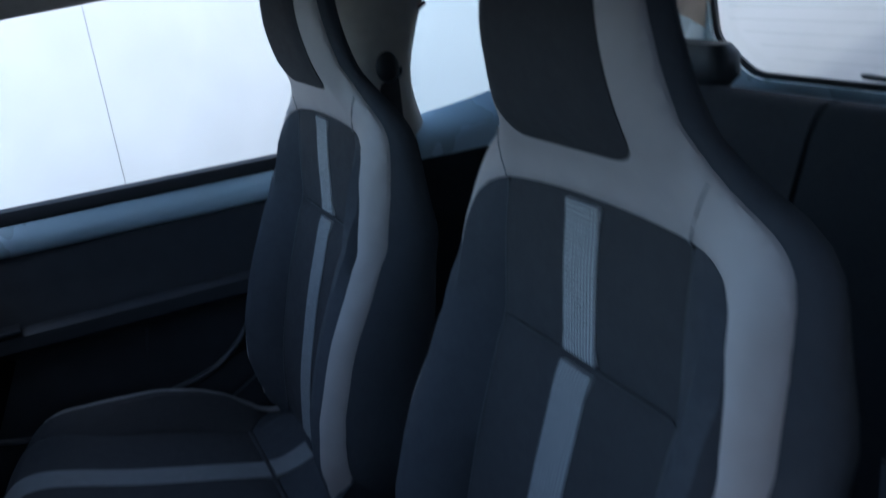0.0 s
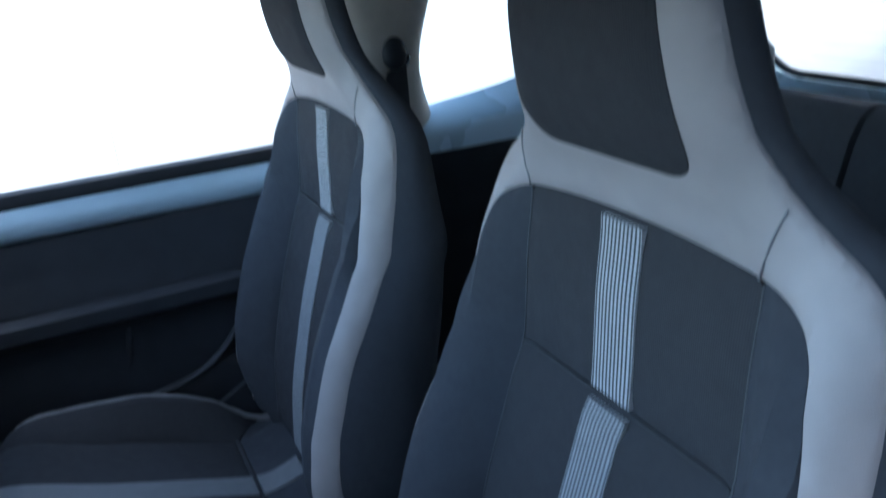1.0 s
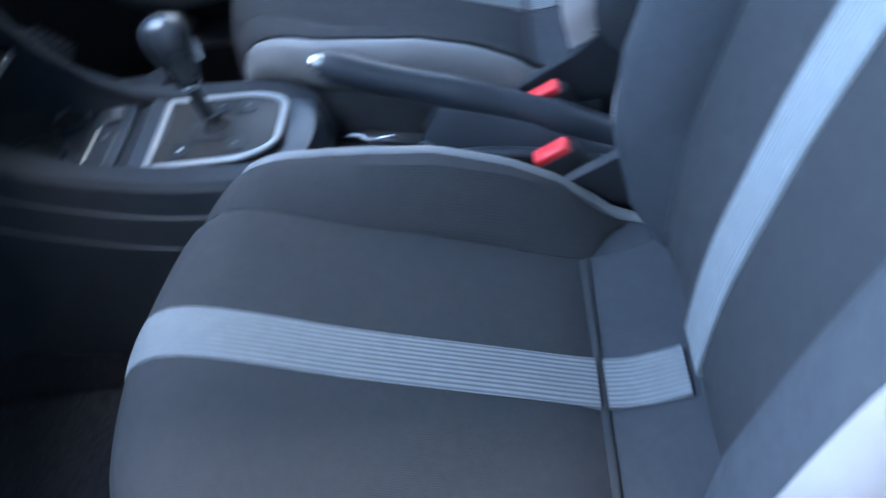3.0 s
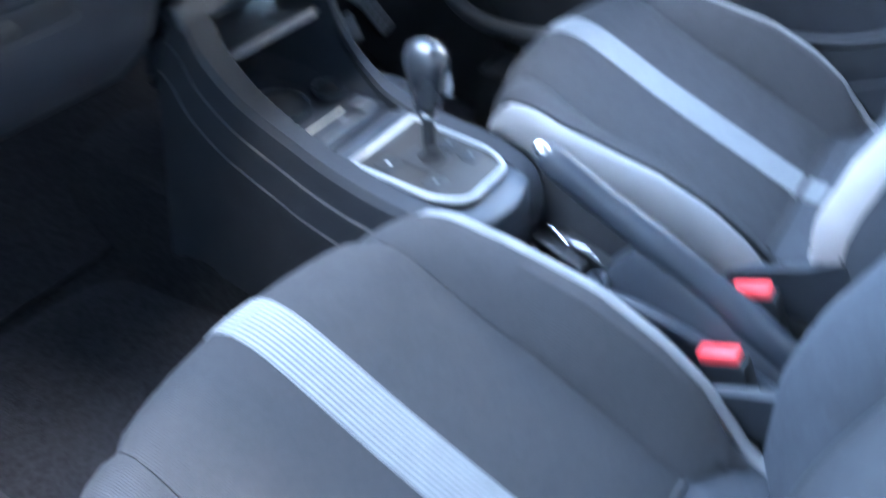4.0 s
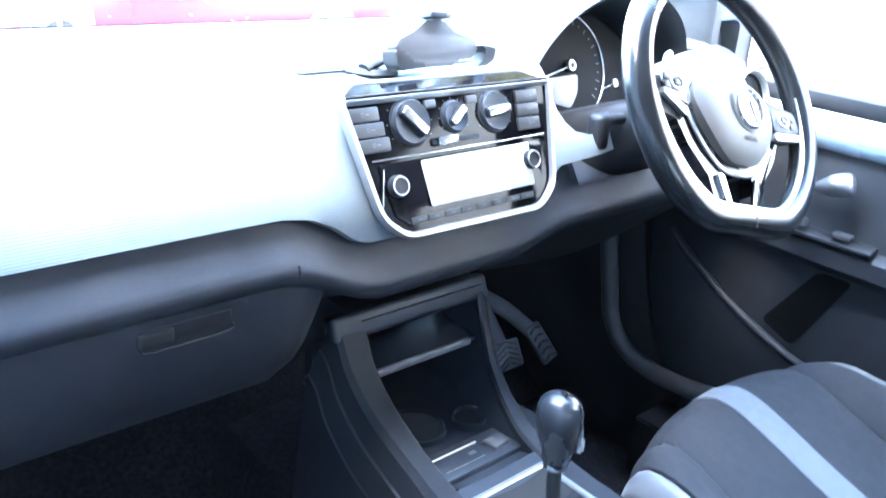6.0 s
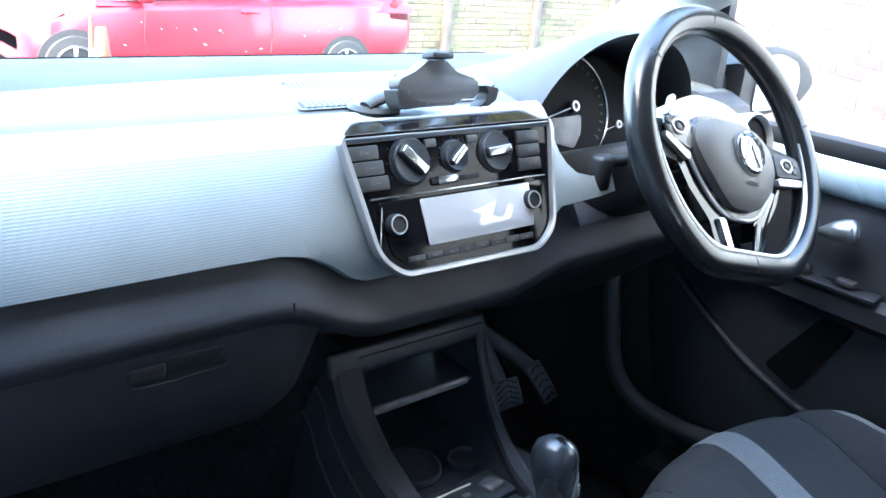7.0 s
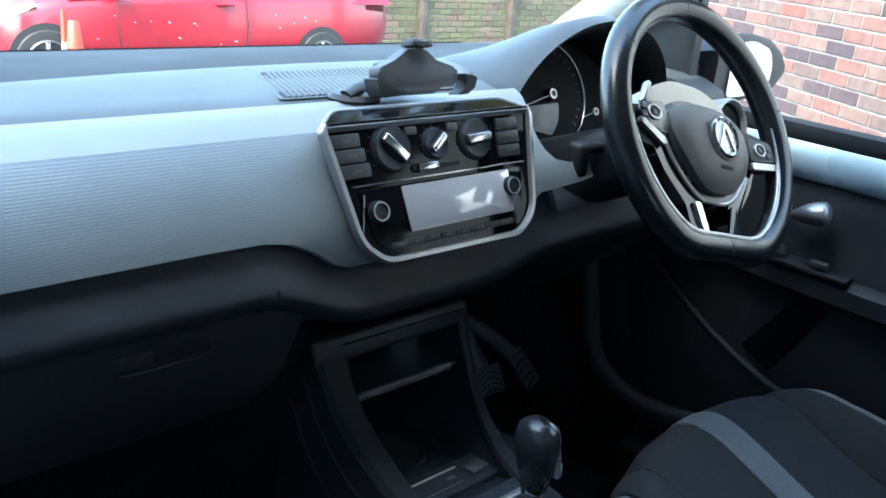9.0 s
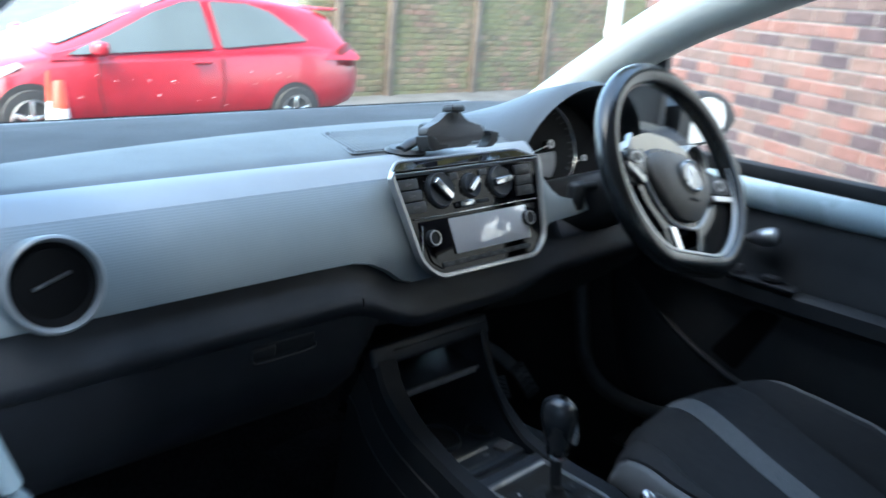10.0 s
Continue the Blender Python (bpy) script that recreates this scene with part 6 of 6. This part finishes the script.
ASPH = asphalt()
bm = bmesh.new()
gx = [-1500, -200, -40, -12, -6, -3, 0, 3, 6, 9, 12, 20, 45, 200, 1500]
gy = [-1500, -200, -40, -12, -6, -3, -1.5, 0, 1.5, 3, 5, 7, 9, 12, 20, 45, 200, 1500]
gv = [[bm.verts.new((x, y, 0.08 - 0.22 * smooth(1.8, 6.0, y))) for x in gx] for y in gy]
for a, b in zip(gv, gv[1:]):
    for i in range(len(gx) - 1):
        bm.faces.new((a[i], a[i + 1], b[i + 1], b[i]))
part("ground", bm, ASPH, None, "grey asphalt car park", "ground", "structure")


def brick_material():
    m = bpy.data.materials.new("wall_brick")
    m.use_nodes = True
    nt = m.node_tree
    b = nt.nodes["Principled BSDF"]
    oi = nt.nodes.new("ShaderNodeObjectInfo")
    cr = nt.nodes.new("ShaderNodeValToRGB")
    els = cr.color_ramp.elements
    cr.color_ramp.interpolation = "CONSTANT"
    cols = [(0.0, (0.128, 0.060, 0.050)), (0.18, (0.120, 0.072, 0.061)), (0.36, (0.052, 0.033, 0.036)), (0.50, (0.118, 0.062, 0.055)), (0.62, (0.088, 0.056, 0.050)), (0.74, (0.044, 0.029, 0.034)), (0.84, (0.138, 0.046, 0.036)), (0.92, (0.102, 0.066, 0.058))]
    els[0].position, els[0].color = 0.0, (*cols[0][1], 1)
    els[1].position, els[1].color = cols[1][0], (*cols[1][1], 1)
    for p, c in cols[2:]:
        e = els.new(p)
        e.color = (*c, 1)
    nt.links.new(oi.outputs["Random"], cr.inputs[0])
    tc = nt.nodes.new("ShaderNodeTexCoord")
    n = nt.nodes.new("ShaderNodeTexNoise")
    n.inputs["Scale"].default_value, n.inputs["Detail"].default_value = 22, 7
    nt.links.new(tc.outputs["Object"], n.inputs["Vector"])
    va = nt.nodes.new("ShaderNodeVectorMath")
    va.operation = "ADD"
    nt.links.new(tc.outputs["Object"], va.inputs[0])
    nt.links.new(oi.outputs["Location"], va.inputs[1])
    nt.links.new(va.outputs[0], n.inputs["Vector"])
    mr = nt.nodes.new("ShaderNodeMapRange")
    mr.inputs[1].default_value, mr.inputs[2].default_value, mr.inputs[3].default_value, mr.inputs[4].default_value = 0.3, 0.7, 0.75, 1.3
    nt.links.new(n.outputs[0], mr.inputs[0])
    sc = nt.nodes.new("ShaderNodeVectorMath")
    sc.operation = "SCALE"
    nt.links.new(cr.outputs[0], sc.inputs[0])
    nt.links.new(mr.outputs[0], sc.inputs["Scale"])
    nt.links.new(sc.outputs[0], b.inputs["Base Color"])
    b.inputs["Roughness"].default_value = 0.9
    bp = nt.nodes.new("ShaderNodeBump")
    bp.inputs["Strength"].default_value, bp.inputs["Distance"].default_value = 0.5, 0.004
    nt.links.new(n.outputs[0], bp.inputs["Height"])
    nt.links.new(bp.outputs[0], b.inputs["Normal"])
    return m


BRICK = brick_material()
MORTAR = mat("pale_mortar", (0.235, 0.215, 0.20), 0.95, vary=0.2, scale=20, bump=0.7, bscale=250)
WHITEWALL = mat("white_render", (0.49, 0.482, 0.475), 0.8, vary=0.04, scale=4, bump=0.3, bscale=150)
MOSSY = bpy.data.materials.new("mossy_brick")

# the building beside the car: a line that runs forward and slightly away
W_ANG = 62.0
wdir = Vector((math.cos(radians(W_ANG)), math.sin(radians(W_ANG)), 0))
wnor = Vector((-wdir.y, wdir.x, 0))  # towards the car
W0P = Vector((3.887, 1.831, 0))


def wall_pose(s, z, off=0.0):
    p = W0P + wdir * s + wnor * off
    m = Matrix((wdir, -wnor, Vector((0, 0, 1)))).transposed().to_4x4()
    m.translation = Vector((p.x, p.y, z))
    return m


S0, S1 = -1.156, 1.723
bw = thing("wall_east", (0, 0, 0), "red and brown brick wall with pale mortar", "wall", kind="structure")
bm = box((0, 0, 0), (S1 - S0, 0.2, 2.9), 0)
bm.transform(wall_pose((S0 + S1) / 2, 1.35, -0.104))
part("mortar_bed", bm, MORTAR, bw)
bm = box((0, 0, 0), (8.2, 0.2, 2.9), 0.01)
bm.transform(wall_pose(S0 - 4.1, 1.35, -0.10))
ww = part("wall_white", bm, WHITEWALL, None, "smooth white rendered wall beside the car", "wall", "structure")
bm = box((0, 0, 0), (0.002, 0.004, 2.9), 0)
bm.transform(wall_pose(-2.02, 1.35, 0.0))
part("wall_joint", bm, LIPGREY, ww)
part("drainpipe", turned([(0.052, 0.0), (0.052, 1.20), (0.060, 1.205), (0.060, 1.27), (0.054, 1.275), (0.054, 2.8)], 24, wall_pose(2.23, -0.1, 0.0)), WHITEWALL, None, "white plastic drainpipe at the wall's corner", "drainpipe")


# parked cars
stretch = [(0.0, 0.42), (0.25, 0.46), (0.80, 0.72), (3.18, 3.22), (4.0, 4.15), (4.2, 4.36)]
low_roof = [(0.0, 0.0), (0.31, 0.31), (0.93, 0.785), (1.455, 1.30), (1.6, 1.44)]


def hatchback(name, body_mat, glass_mat_, label, length=4.0):
    c = thing(name, (0, 0, 0), label, "car")
    # stations along the car: x from the nose, (half width, sill z, shoulder z, shoulder half width)
    L = length
    st = [(0.0, 0.55, 0.30, 0.52), (0.06, 0.66, 0.24, 0.60), (0.25, 0.78, 0.20, 0.72), (0.55, 0.84, 0.19, 0.80), (0.95, 0.86, 0.19, 0.88), (1.30, 0.865, 0.20, 0.925), (1.9, 0.87, 0.20, 0.95), (2.5, 0.87, 0.20, 0.975), (3.0, 0.87, 0.20, 1.00), (3.4, 0.86, 0.22, 1.01), (3.7, 0.82, 0.26, 1.0), (3.88, 0.76, 0.30, 0.96), (3.97, 0.70, 0.36, 0.84), (4.0, 0.66, 0.42, 0.70)]
    rings = []
    for x, w, zs, zt in st:
        x = x * L / 4.0
        half = [(w * 0.93, zs), (w, zs + 0.10), (w * 1.0, zs + 0.28), (w * 0.985, zt - 0.10), (w * 0.955, zt - 0.02), (w * 0.88, zt + 0.015), (w * 0.5, zt + 0.045)]
        rings.append([Vector((x, y, z)) for y, z in half] + [Vector((x, 0, zt + 0.055))] + [Vector((x, -y, z)) for y, z in half[::-1]])
    part("body", loft(rings), body_mat, c, sharp=55)
    # greenhouse: roof and pillars in body colour
    gh = [(0.98, 0.80, 0.92), (1.40, 0.74, 1.10), (1.80, 0.66, 1.30), (2.15, 0.61, 1.415), (2.6, 0.60, 1.455), (3.1, 0.59, 1.43), (3.5, 0.585, 1.37), (3.68, 0.60, 1.31), (3.80, 0.68, 1.12), (3.90, 0.72, 0.98)]
    rings = []
    for x, wt, zt in gh:
        x = x * L / 4.0
        zb = 0.93
        wb = 0.84
        rings.append([Vector((x, y, z)) for y, z in [(wb, zb - 0.06), (wb - 0.02, zb), ((wb + wt) / 2, (zb + zt) / 2 + 0.0), (wt, zt - 0.05), (wt - 0.05, zt - 0.005), (wt * 0.5, zt + 0.02)]] + [Vector((x, 0, zt + 0.028))] + [Vector((x, -y, z)) for y, z in [(wt * 0.5, zt + 0.02), (wt - 0.05, zt - 0.005), (wt, zt - 0.05), ((wb + wt) / 2, (zb + zt) / 2), (wb - 0.02, zb), (wb, zb - 0.06)]])
    part("roof", loft(rings), body_mat, c, sharp=55)

    def side_y(x, z, sx):
        zt = lerp_table([(a, d) for a, b, d in gh], x)
        wt = lerp_table([(a, b) for a, b, d in gh], x)
        f = min(1, max(0, (z - 0.93) / max(0.05, zt - 0.05 - 0.93)))
        return sx * (0.82 + (wt - 0.82) * f)

    for sx in (-1, 1):
        for nm, o in (("front_window", [(1.08, 0.925), (1.50, 1.10), (1.86, 1.28), (2.16, 1.385), (2.32, 1.40), (2.36, 0.985)]), ("rear_window", [(2.44, 0.99), (2.41, 1.40), (2.78, 1.395), (3.02, 1.33), (3.24, 1.17), (3.36, 1.065)])):
            o = rounded(o, 0.03, 4)
            part(nm, panel(o, lambda u, v, off: Vector((u * L / 4, side_y(u, v, sx) + sx * (off + 0.030), v)), 0.08, thick=0.01, puff=0.002), glass_mat_, c, "grey tinted side glass")
        part("door_handle", box((2.22 * L / 4, sx * 0.878, 0.845), (0.17, 0.03, 0.03), 0.010), body_mat, c)
        for sxx, pts in ((0, [(1.34, 0.90), (1.32, 0.6), (1.36, 0.30)]), (0, [(2.40, 0.96), (2.43, 0.6), (2.40, 0.30)])):
            part("door_gap", tube(spline([(x * L / 4, sx * 0.874, z) for x, z in pts], 5), 0.004, 6), RUBBER, c)
        for wx in (0.80, 3.18):
            x = lerp_table(stretch, wx) * L / 4
            fm = facing((x, sx * 0.818, 0.275 if wx < 2 else 0.240), (0, sx, 0)) @ Matrix.Diagonal((0.80, 0.80, 1, 1))
            part("wheel_arch", turned([(0.0, 0.04), (0.36, 0.04), (0.365, 0.062), (0.0, 0.064)], 40, fm), RUBBER, c)
            w = part("wheel", turned([(0.16, -0.10), (0.29, -0.10), (0.31, -0.08), (0.312, 0.05), (0.29, 0.075), (0.215, 0.08), (0.21, 0.06), (0.16, 0.05)], 40, fm), RUBBER, c, "black tyre")
            part("rim", turned([(0.0, 0.072), (0.05, 0.072), (0.06, 0.066), (0.06, 0.05), (0.0, 0.05)], 24, fm), SHINY, w)
            part("rim_back", turned([(0.0, 0.035), (0.19, 0.035), (0.19, 0.045), (0.0, 0.045)], 32, fm), RUBBER, w)
            part("rim_edge", turned([(0.185, 0.05), (0.212, 0.05), (0.212, 0.083), (0.19, 0.08)], 40, fm), SHINY, w)
            for k in range(5):
                bmk = box((0.115, 0, 0.064), (0.16, 0.045, 0.02), 0.006)
                bmk.transform(fm @ pose(0, 0, 0, 0, 0, 72 * k + 18))
                part("rim_spoke", bmk, SHINY, w)
        hl = panel(rounded([(0.05, 0.62), (0.30, 0.66), (0.72, 0.80), (0.66, 0.84), (0.35, 0.77), (0.08, 0.70)], 0.02), lambda u, v, off: Vector((u * L / 4, sx * (lerp_table([(a, b) for a, b, d, e in st], u) * 0.985 + off), v)), 0.05, thick=0.03, puff=0.01)
        part("headlight", hl, SCREEN_GREY, c, "clear headlight")
        tl = panel(rounded([(3.66, 0.80), (3.92, 0.76), (3.93, 0.92), (3.80, 1.06), (3.66, 0.98)], 0.02), lambda u, v, off: Vector((u * L / 4, sx * (lerp_table([(a, b) for a, b, d, e in st], u) * 0.99 + off), v)), 0.05, thick=0.03, puff=0.015)
        part("tail_light", tl, TAILRED, c, "red tail light")
        mr_ = part("door_mirror", box((1.31 * L / 4, sx * 0.94, 0.985), (0.11, 0.17, 0.12), 0.04, 3), body_mat, c)
    part("front_screen", panel(rounded([(-0.60, 0.0), (0.60, 0.0), (0.52, 1.0), (-0.52, 1.0)], 0.06), lambda u, v, off: Vector(((1.10 + 0.98 * v) * L / 4 - off, u, 0.985 + 0.42 * v + off + 0.012)), 0.15, thick=0.01, puff=0.002), glass_mat_, c)
    part("rear_screen", panel(rounded([(-0.52, 0.0), (0.52, 0.0), (0.47, 1.0), (-0.47, 1.0)], 0.06), lambda u, v, off: Vector(((3.90 - 0.18 * v) * L / 4 + off + 0.012, u, 1.03 + 0.27 * v)), 0.15, thick=0.01, puff=0.002), glass_mat_, c)
    part("spoiler", box((3.70 * L / 4, 0, 1.375), (0.22, 1.12, 0.03), 0.012), body_mat, c)
    part("front_bumper_grille", box((0.03, 0, 0.42), (0.06, 0.9, 0.18), 0.02), RUBBER, c)
    # lower belt line and roof, longer tail; the wheels keep their size
    for ch in c.children:
        if not ch.name.startswith("wheel"):
            for v in ch.data.vertices:
                v.co.z = lerp_table(low_roof, v.co.z)
                v.co.x = lerp_table(stretch, v.co.x * 4 / L) * L / 4
    return c


RED = mat("red_car_paint", (0.19, 0.005, 0.014), 0.32, vary=0.08, scale=9, coat=0.3)
TAILRED = mat("red_lamp_lens", (0.085, 0.004, 0.006), 0.4, vary=0.1, scale=20, spec=0.3)
WHITE = mat("white_car_paint", (0.78, 0.79, 0.80), 0.3, vary=0.02, scale=8, coat=0.6)
CARGLASS = mat("car_side_glass", (0.062, 0.076, 0.084), 0.18, vary=0.05, scale=3, spec=0.35)
red = hatchback("parked_hatchback", RED, CARGLASS, "red three-door hatchback with bird-lime spots on its side")
red.matrix_world = pose(0.78, 7.66, -0.15)
spot = mat("dried_spots", (0.75, 0.72, 0.70), 0.8)
rng = random.Random(4)
for i in range(16):
    x, z = rng.uniform(1.0, 3.3), 0.28 + abs(rng.gauss(0.22, 0.10))
    part("spot", turned([(0, 0), (0.0045 * rng.uniform(0.5, 1.4), 0), (0.002, 0.002), (0, 0.002)], 8, facing((x, -0.871, z), (0, -1, 0)) @ pose(0, 0, 0, 0, 0, rng.uniform(-40, 10)) @ Matrix.Diagonal((2.4, 0.6, 1, 1))), spot, red)
wc = hatchback("parked_car", WHITE, CARGLASS, "white car parked farther off across the yard", 4.3)
wc.matrix_world = pose(-2.6, 13.2, -0.14, 0, 0, 12)

# traffic cones beside the red car
ORANGE = mat("orange_cone_plastic", (0.38, 0.035, 0.015), 0.5, vary=0.1, scale=10)
CONEWHITE = mat("white_cone_band", (0.45, 0.45, 0.45), 0.5, vary=0.05)
for x, y, h, r in ((1.55, 6.55, 0.68, 0.038), (1.59, 6.45, 0.62, 0.105)):
    cn = thing("traffic_cone", (x, y, -0.14), "orange and white traffic cone standing beside the red car", "traffic cone", "traffic cones")
    t = r * 0.45
    part("base", box((0, 0, 0.015), (r * 2.6, r * 2.6, 0.03), 0.01), RUBBER, cn)
    part("cone_foot", turned([(r, 0.03), (r * 0.76, h * 0.30)], 24), ORANGE, cn)
    part("white_band", turned([(r * 0.762, h * 0.30), (t + (r - t) * 0.28, h * 0.66)], 24), CONEWHITE, cn, "white reflective band")
    part("cone_top", turned([(t + (r - t) * 0.28, h * 0.66), (t * 0.9, h * 0.97), (t * 0.7, h)], 24), ORANGE, cn)

# mossy boundary wall with dark posts
MOSSY.use_nodes = True
nt = MOSSY.node_tree
b = nt.nodes["Principled BSDF"]
tc = nt.nodes.new("ShaderNodeTexCoord")
gi = nt.nodes.new("ShaderNodeNewGeometry")
br = nt.nodes.new("ShaderNodeValToRGB")
els = br.color_ramp.elements
els[0].color, els[1].color = (0.15, 0.085, 0.068, 1), (0.10, 0.088, 0.052, 1)
for p_, c_ in ((0.3, (0.055, 0.042, 0.032, 1)), (0.55, (0.14, 0.096, 0.072, 1)), (0.8, (0.075, 0.066, 0.042, 1))):
    els.new(p_).color = c_
nt.links.new(gi.outputs["Random Per Island"], br.inputs[0])
nz = nt.nodes.new("ShaderNodeTexNoise")
nz.inputs["Scale"].default_value, nz.inputs["Detail"].default_value = 1.6, 8
nt.links.new(tc.outputs["Object"], nz.inputs["Vector"])
mr = nt.nodes.new("ShaderNodeMapRange")
mr.inputs[1].default_value, mr.inputs[2].default_value, mr.inputs[3].default_value, mr.inputs[4].default_value = 0.38, 0.62, 0.05, 0.75
nt.links.new(nz.outputs[0], mr.inputs[0])
mx = nt.nodes.new("ShaderNodeMix")
mx.data_type = "RGBA"
nt.links.new(mr.outputs[0], mx.inputs["Factor"])
nt.links.new(br.outputs["Color"], mx.inputs["A"])
mx.inputs["B"].default_value = (0.085, 0.088, 0.040, 1)
nt.links.new(mx.outputs["Result"], b.inputs["Base Color"])
b.inputs["Roughness"].default_value = 0.95
bp = nt.nodes.new("ShaderNodeBump")
bp.inputs["Strength"].default_value, bp.inputs["Distance"].default_value = 0.8, 0.012
n2 = nt.nodes.new("ShaderNodeTexNoise")
n2.inputs["Scale"].default_value, n2.inputs["Detail"].default_value = 30, 5
nt.links.new(tc.outputs["Object"], n2.inputs["Vector"])
nt.links.new(n2.outputs[0], bp.inputs["Height"])
nt.links.new(bp.outputs[0], b.inputs["Normal"])
MOSSMORTAR = mat("mossy_mortar", (0.082, 0.080, 0.052), 0.95, vary=0.3, scale=5, bump=0.6, bscale=120)
nw = part("wall_north", box((13.2, 9.1, 0.9), (15.0, 0.25, 2.6), 0.01), MOSSMORTAR, None, "old brick boundary wall overgrown with moss", "wall", "structure")
rng = random.Random(21)
vs, fs = [], []
for row in range(31):
    z = -0.16 + row * 0.082
    x = 5.9 - (0.118 if row % 2 else 0)
    while x < 13.5:
        dx, dy, dz = 0.112 + rng.uniform(-0.003, 0.003), rng.uniform(0.006, 0.016), 0.035
        n0 = len(vs)
        for fx, fy, fz in ((-1, 0, -1), (1, 0, -1), (1, 0, 1), (-1, 0, 1), (-0.95, 1, -0.86), (0.95, 1, -0.86), (0.95, 1, 0.86), (-0.95, 1, 0.86)):
            vs.append((x + 0.112 + fx * dx, 8.975 - fy * dy, z + 0.036 + fz * dz))
        fs += [(n0 + a, n0 + b_, n0 + c_, n0 + d_) for a, b_, c_, d_ in ((4, 5, 6, 7), (0, 1, 5, 4), (1, 2, 6, 5), (2, 3, 7, 6), (3, 0, 4, 7))]
        x += 0.236
me = bpy.data.meshes.new("wall_bricks")
me.from_pydata(vs, [], fs)
me.materials.append(MOSSY)
ob = new("wall_bricks", me)
ob.parent = nw
tagged(ob, "uneven brown and mossy bricks", kind="stuff")
POSTW = mat("dark_timber", (0.07, 0.055, 0.045), 0.9, vary=0.35, scale=6, bump=0.6, bscale=120)
for x in (6.16, 7.09, 8.84, 10.6):
    part("fence_post", box((x, 8.92, 0.9), (0.11, 0.10, 2.6), 0.012), POSTW, None, "dark weathered post against the mossy wall", "post", group="wall posts")

# broad tree behind the brick building, out of the direct view, mirrored in the glossy trim
LEAF = mat("yellow_green_leaf", (0.115, 0.105, 0.022), 0.6, vary=0.45, scale=1.3, spec=0.3)
BARK = mat("grey_brown_bark", (0.07, 0.055, 0.042), 0.95, vary=0.35, scale=9, bump=0.9, bscale=40)


def broad_tree(x, y, z):
    tree = thing("tree", (x, y, z), "broad yellow-green tree behind the brick building", "tree")
    rng = random.Random(8)
    part("trunk", tube(spline([(0, 0, 0), (0.05, 0.02, 1.3), (-0.04, 0.06, 3.4), (0.0, 0.0, 6.4)], 5), [0.24 - 0.0095 * k for k in range(16)], 12, up=(1, 0, 0)), BARK, tree)
    tips = []
    for k in range(17):
        a = k * 2.4
        r, h = rng.uniform(1.2, 2.7), rng.uniform(4.6, 9.6)
        p0 = Vector((0, 0, rng.uniform(2.8, 6.0)))
        tip = Vector((r * math.cos(a), r * math.sin(a), h))
        part("limb", tube(spline([p0, p0.lerp(tip, 0.5) + Vector((0, 0, -0.15)), tip], 4), [0.09 - 0.0085 * q for q in range(9)], 8), BARK, tree)
        tips += [p0.lerp(tip, 0.7), tip]
    vs, fs = [], []
    for k in range(11000):
        c = rng.choice(tips) + Vector((rng.gauss(0, 0.48), rng.gauss(0, 0.48), rng.gauss(0.1, 0.36)))
        m = Euler((rng.uniform(-1.2, 1.2), rng.uniform(-1.2, 1.2), rng.uniform(0, 6.28))).to_matrix()
        w = rng.uniform(0.045, 0.085)
        n0 = len(vs)
        vs += [tuple(c + m @ Vector(q)) for q in ((-w * 1.5, 0, 0), (0, -w * 0.7, 0.012), (w * 1.5, 0, 0), (0, w * 0.7, 0.012))]
        fs.append((n0, n0 + 1, n0 + 2, n0 + 3))
    me = bpy.data.meshes.new("crown")
    me.from_pydata(vs, [], fs)
    me.materials.append(LEAF)
    ob = new("crown", me)
    ob.parent = tree
    tagged(ob, "loose crown of small leaves", kind="stuff")
    return tree


broad_tree(6.6, 4.1, 0.0)

# bricks of the near wall, one by one
BH, BL, GAP = 0.065, 0.215, 0.010
bm = box((0, 0, 0), (BL, 0.03, BH), 0.003, 1)
bme = bpy.data.meshes.new("brick")
bm.to_mesh(bme)
bm.free()
bme.materials.append(BRICK)
hm = box((0, 0, 0), (0.1025, 0.03, BH), 0.003, 1)
hme = bpy.data.meshes.new("half_brick")
hm.to_mesh(hme)
hm.free()
hme.materials.append(BRICK)
rng = random.Random(11)
nrow = 27
for r in range(nrow):
    z = 0.13 + (r + 0.5) * (BH + GAP)
    s = S0 + 0.005
    first = r % 2 == 1
    while s < S1 - 0.05:
        l = 0.1025 if (first or S1 - s < BL) else BL
        ob = new("brick", hme if l < 0.2 else bme)
        ob.parent = bw
        ob.matrix_local = wall_pose(s + l / 2, z, -0.012 + rng.uniform(-0.0015, 0.002)) @ pose(0, 0, 0, rng.uniform(-0.4, 0.4), rng.uniform(-0.3, 0.3), 0)
        s += l + GAP
        first = False
# added unseen wall: blocks the left sky, bounces soft light into the cabin
BLOCKWALL = mat("light_block_wall", (0.16, 0.16, 0.158), 0.9, vary=0.15, scale=3, bump=0.5, bscale=60)
part("wall_west", box((-1.95, -3.2, 2.5), (0.12, 11.0, 5.2), 0.01), BLOCKWALL, None, "added unseen grey wall that shapes the light from the left", "wall", "structure")
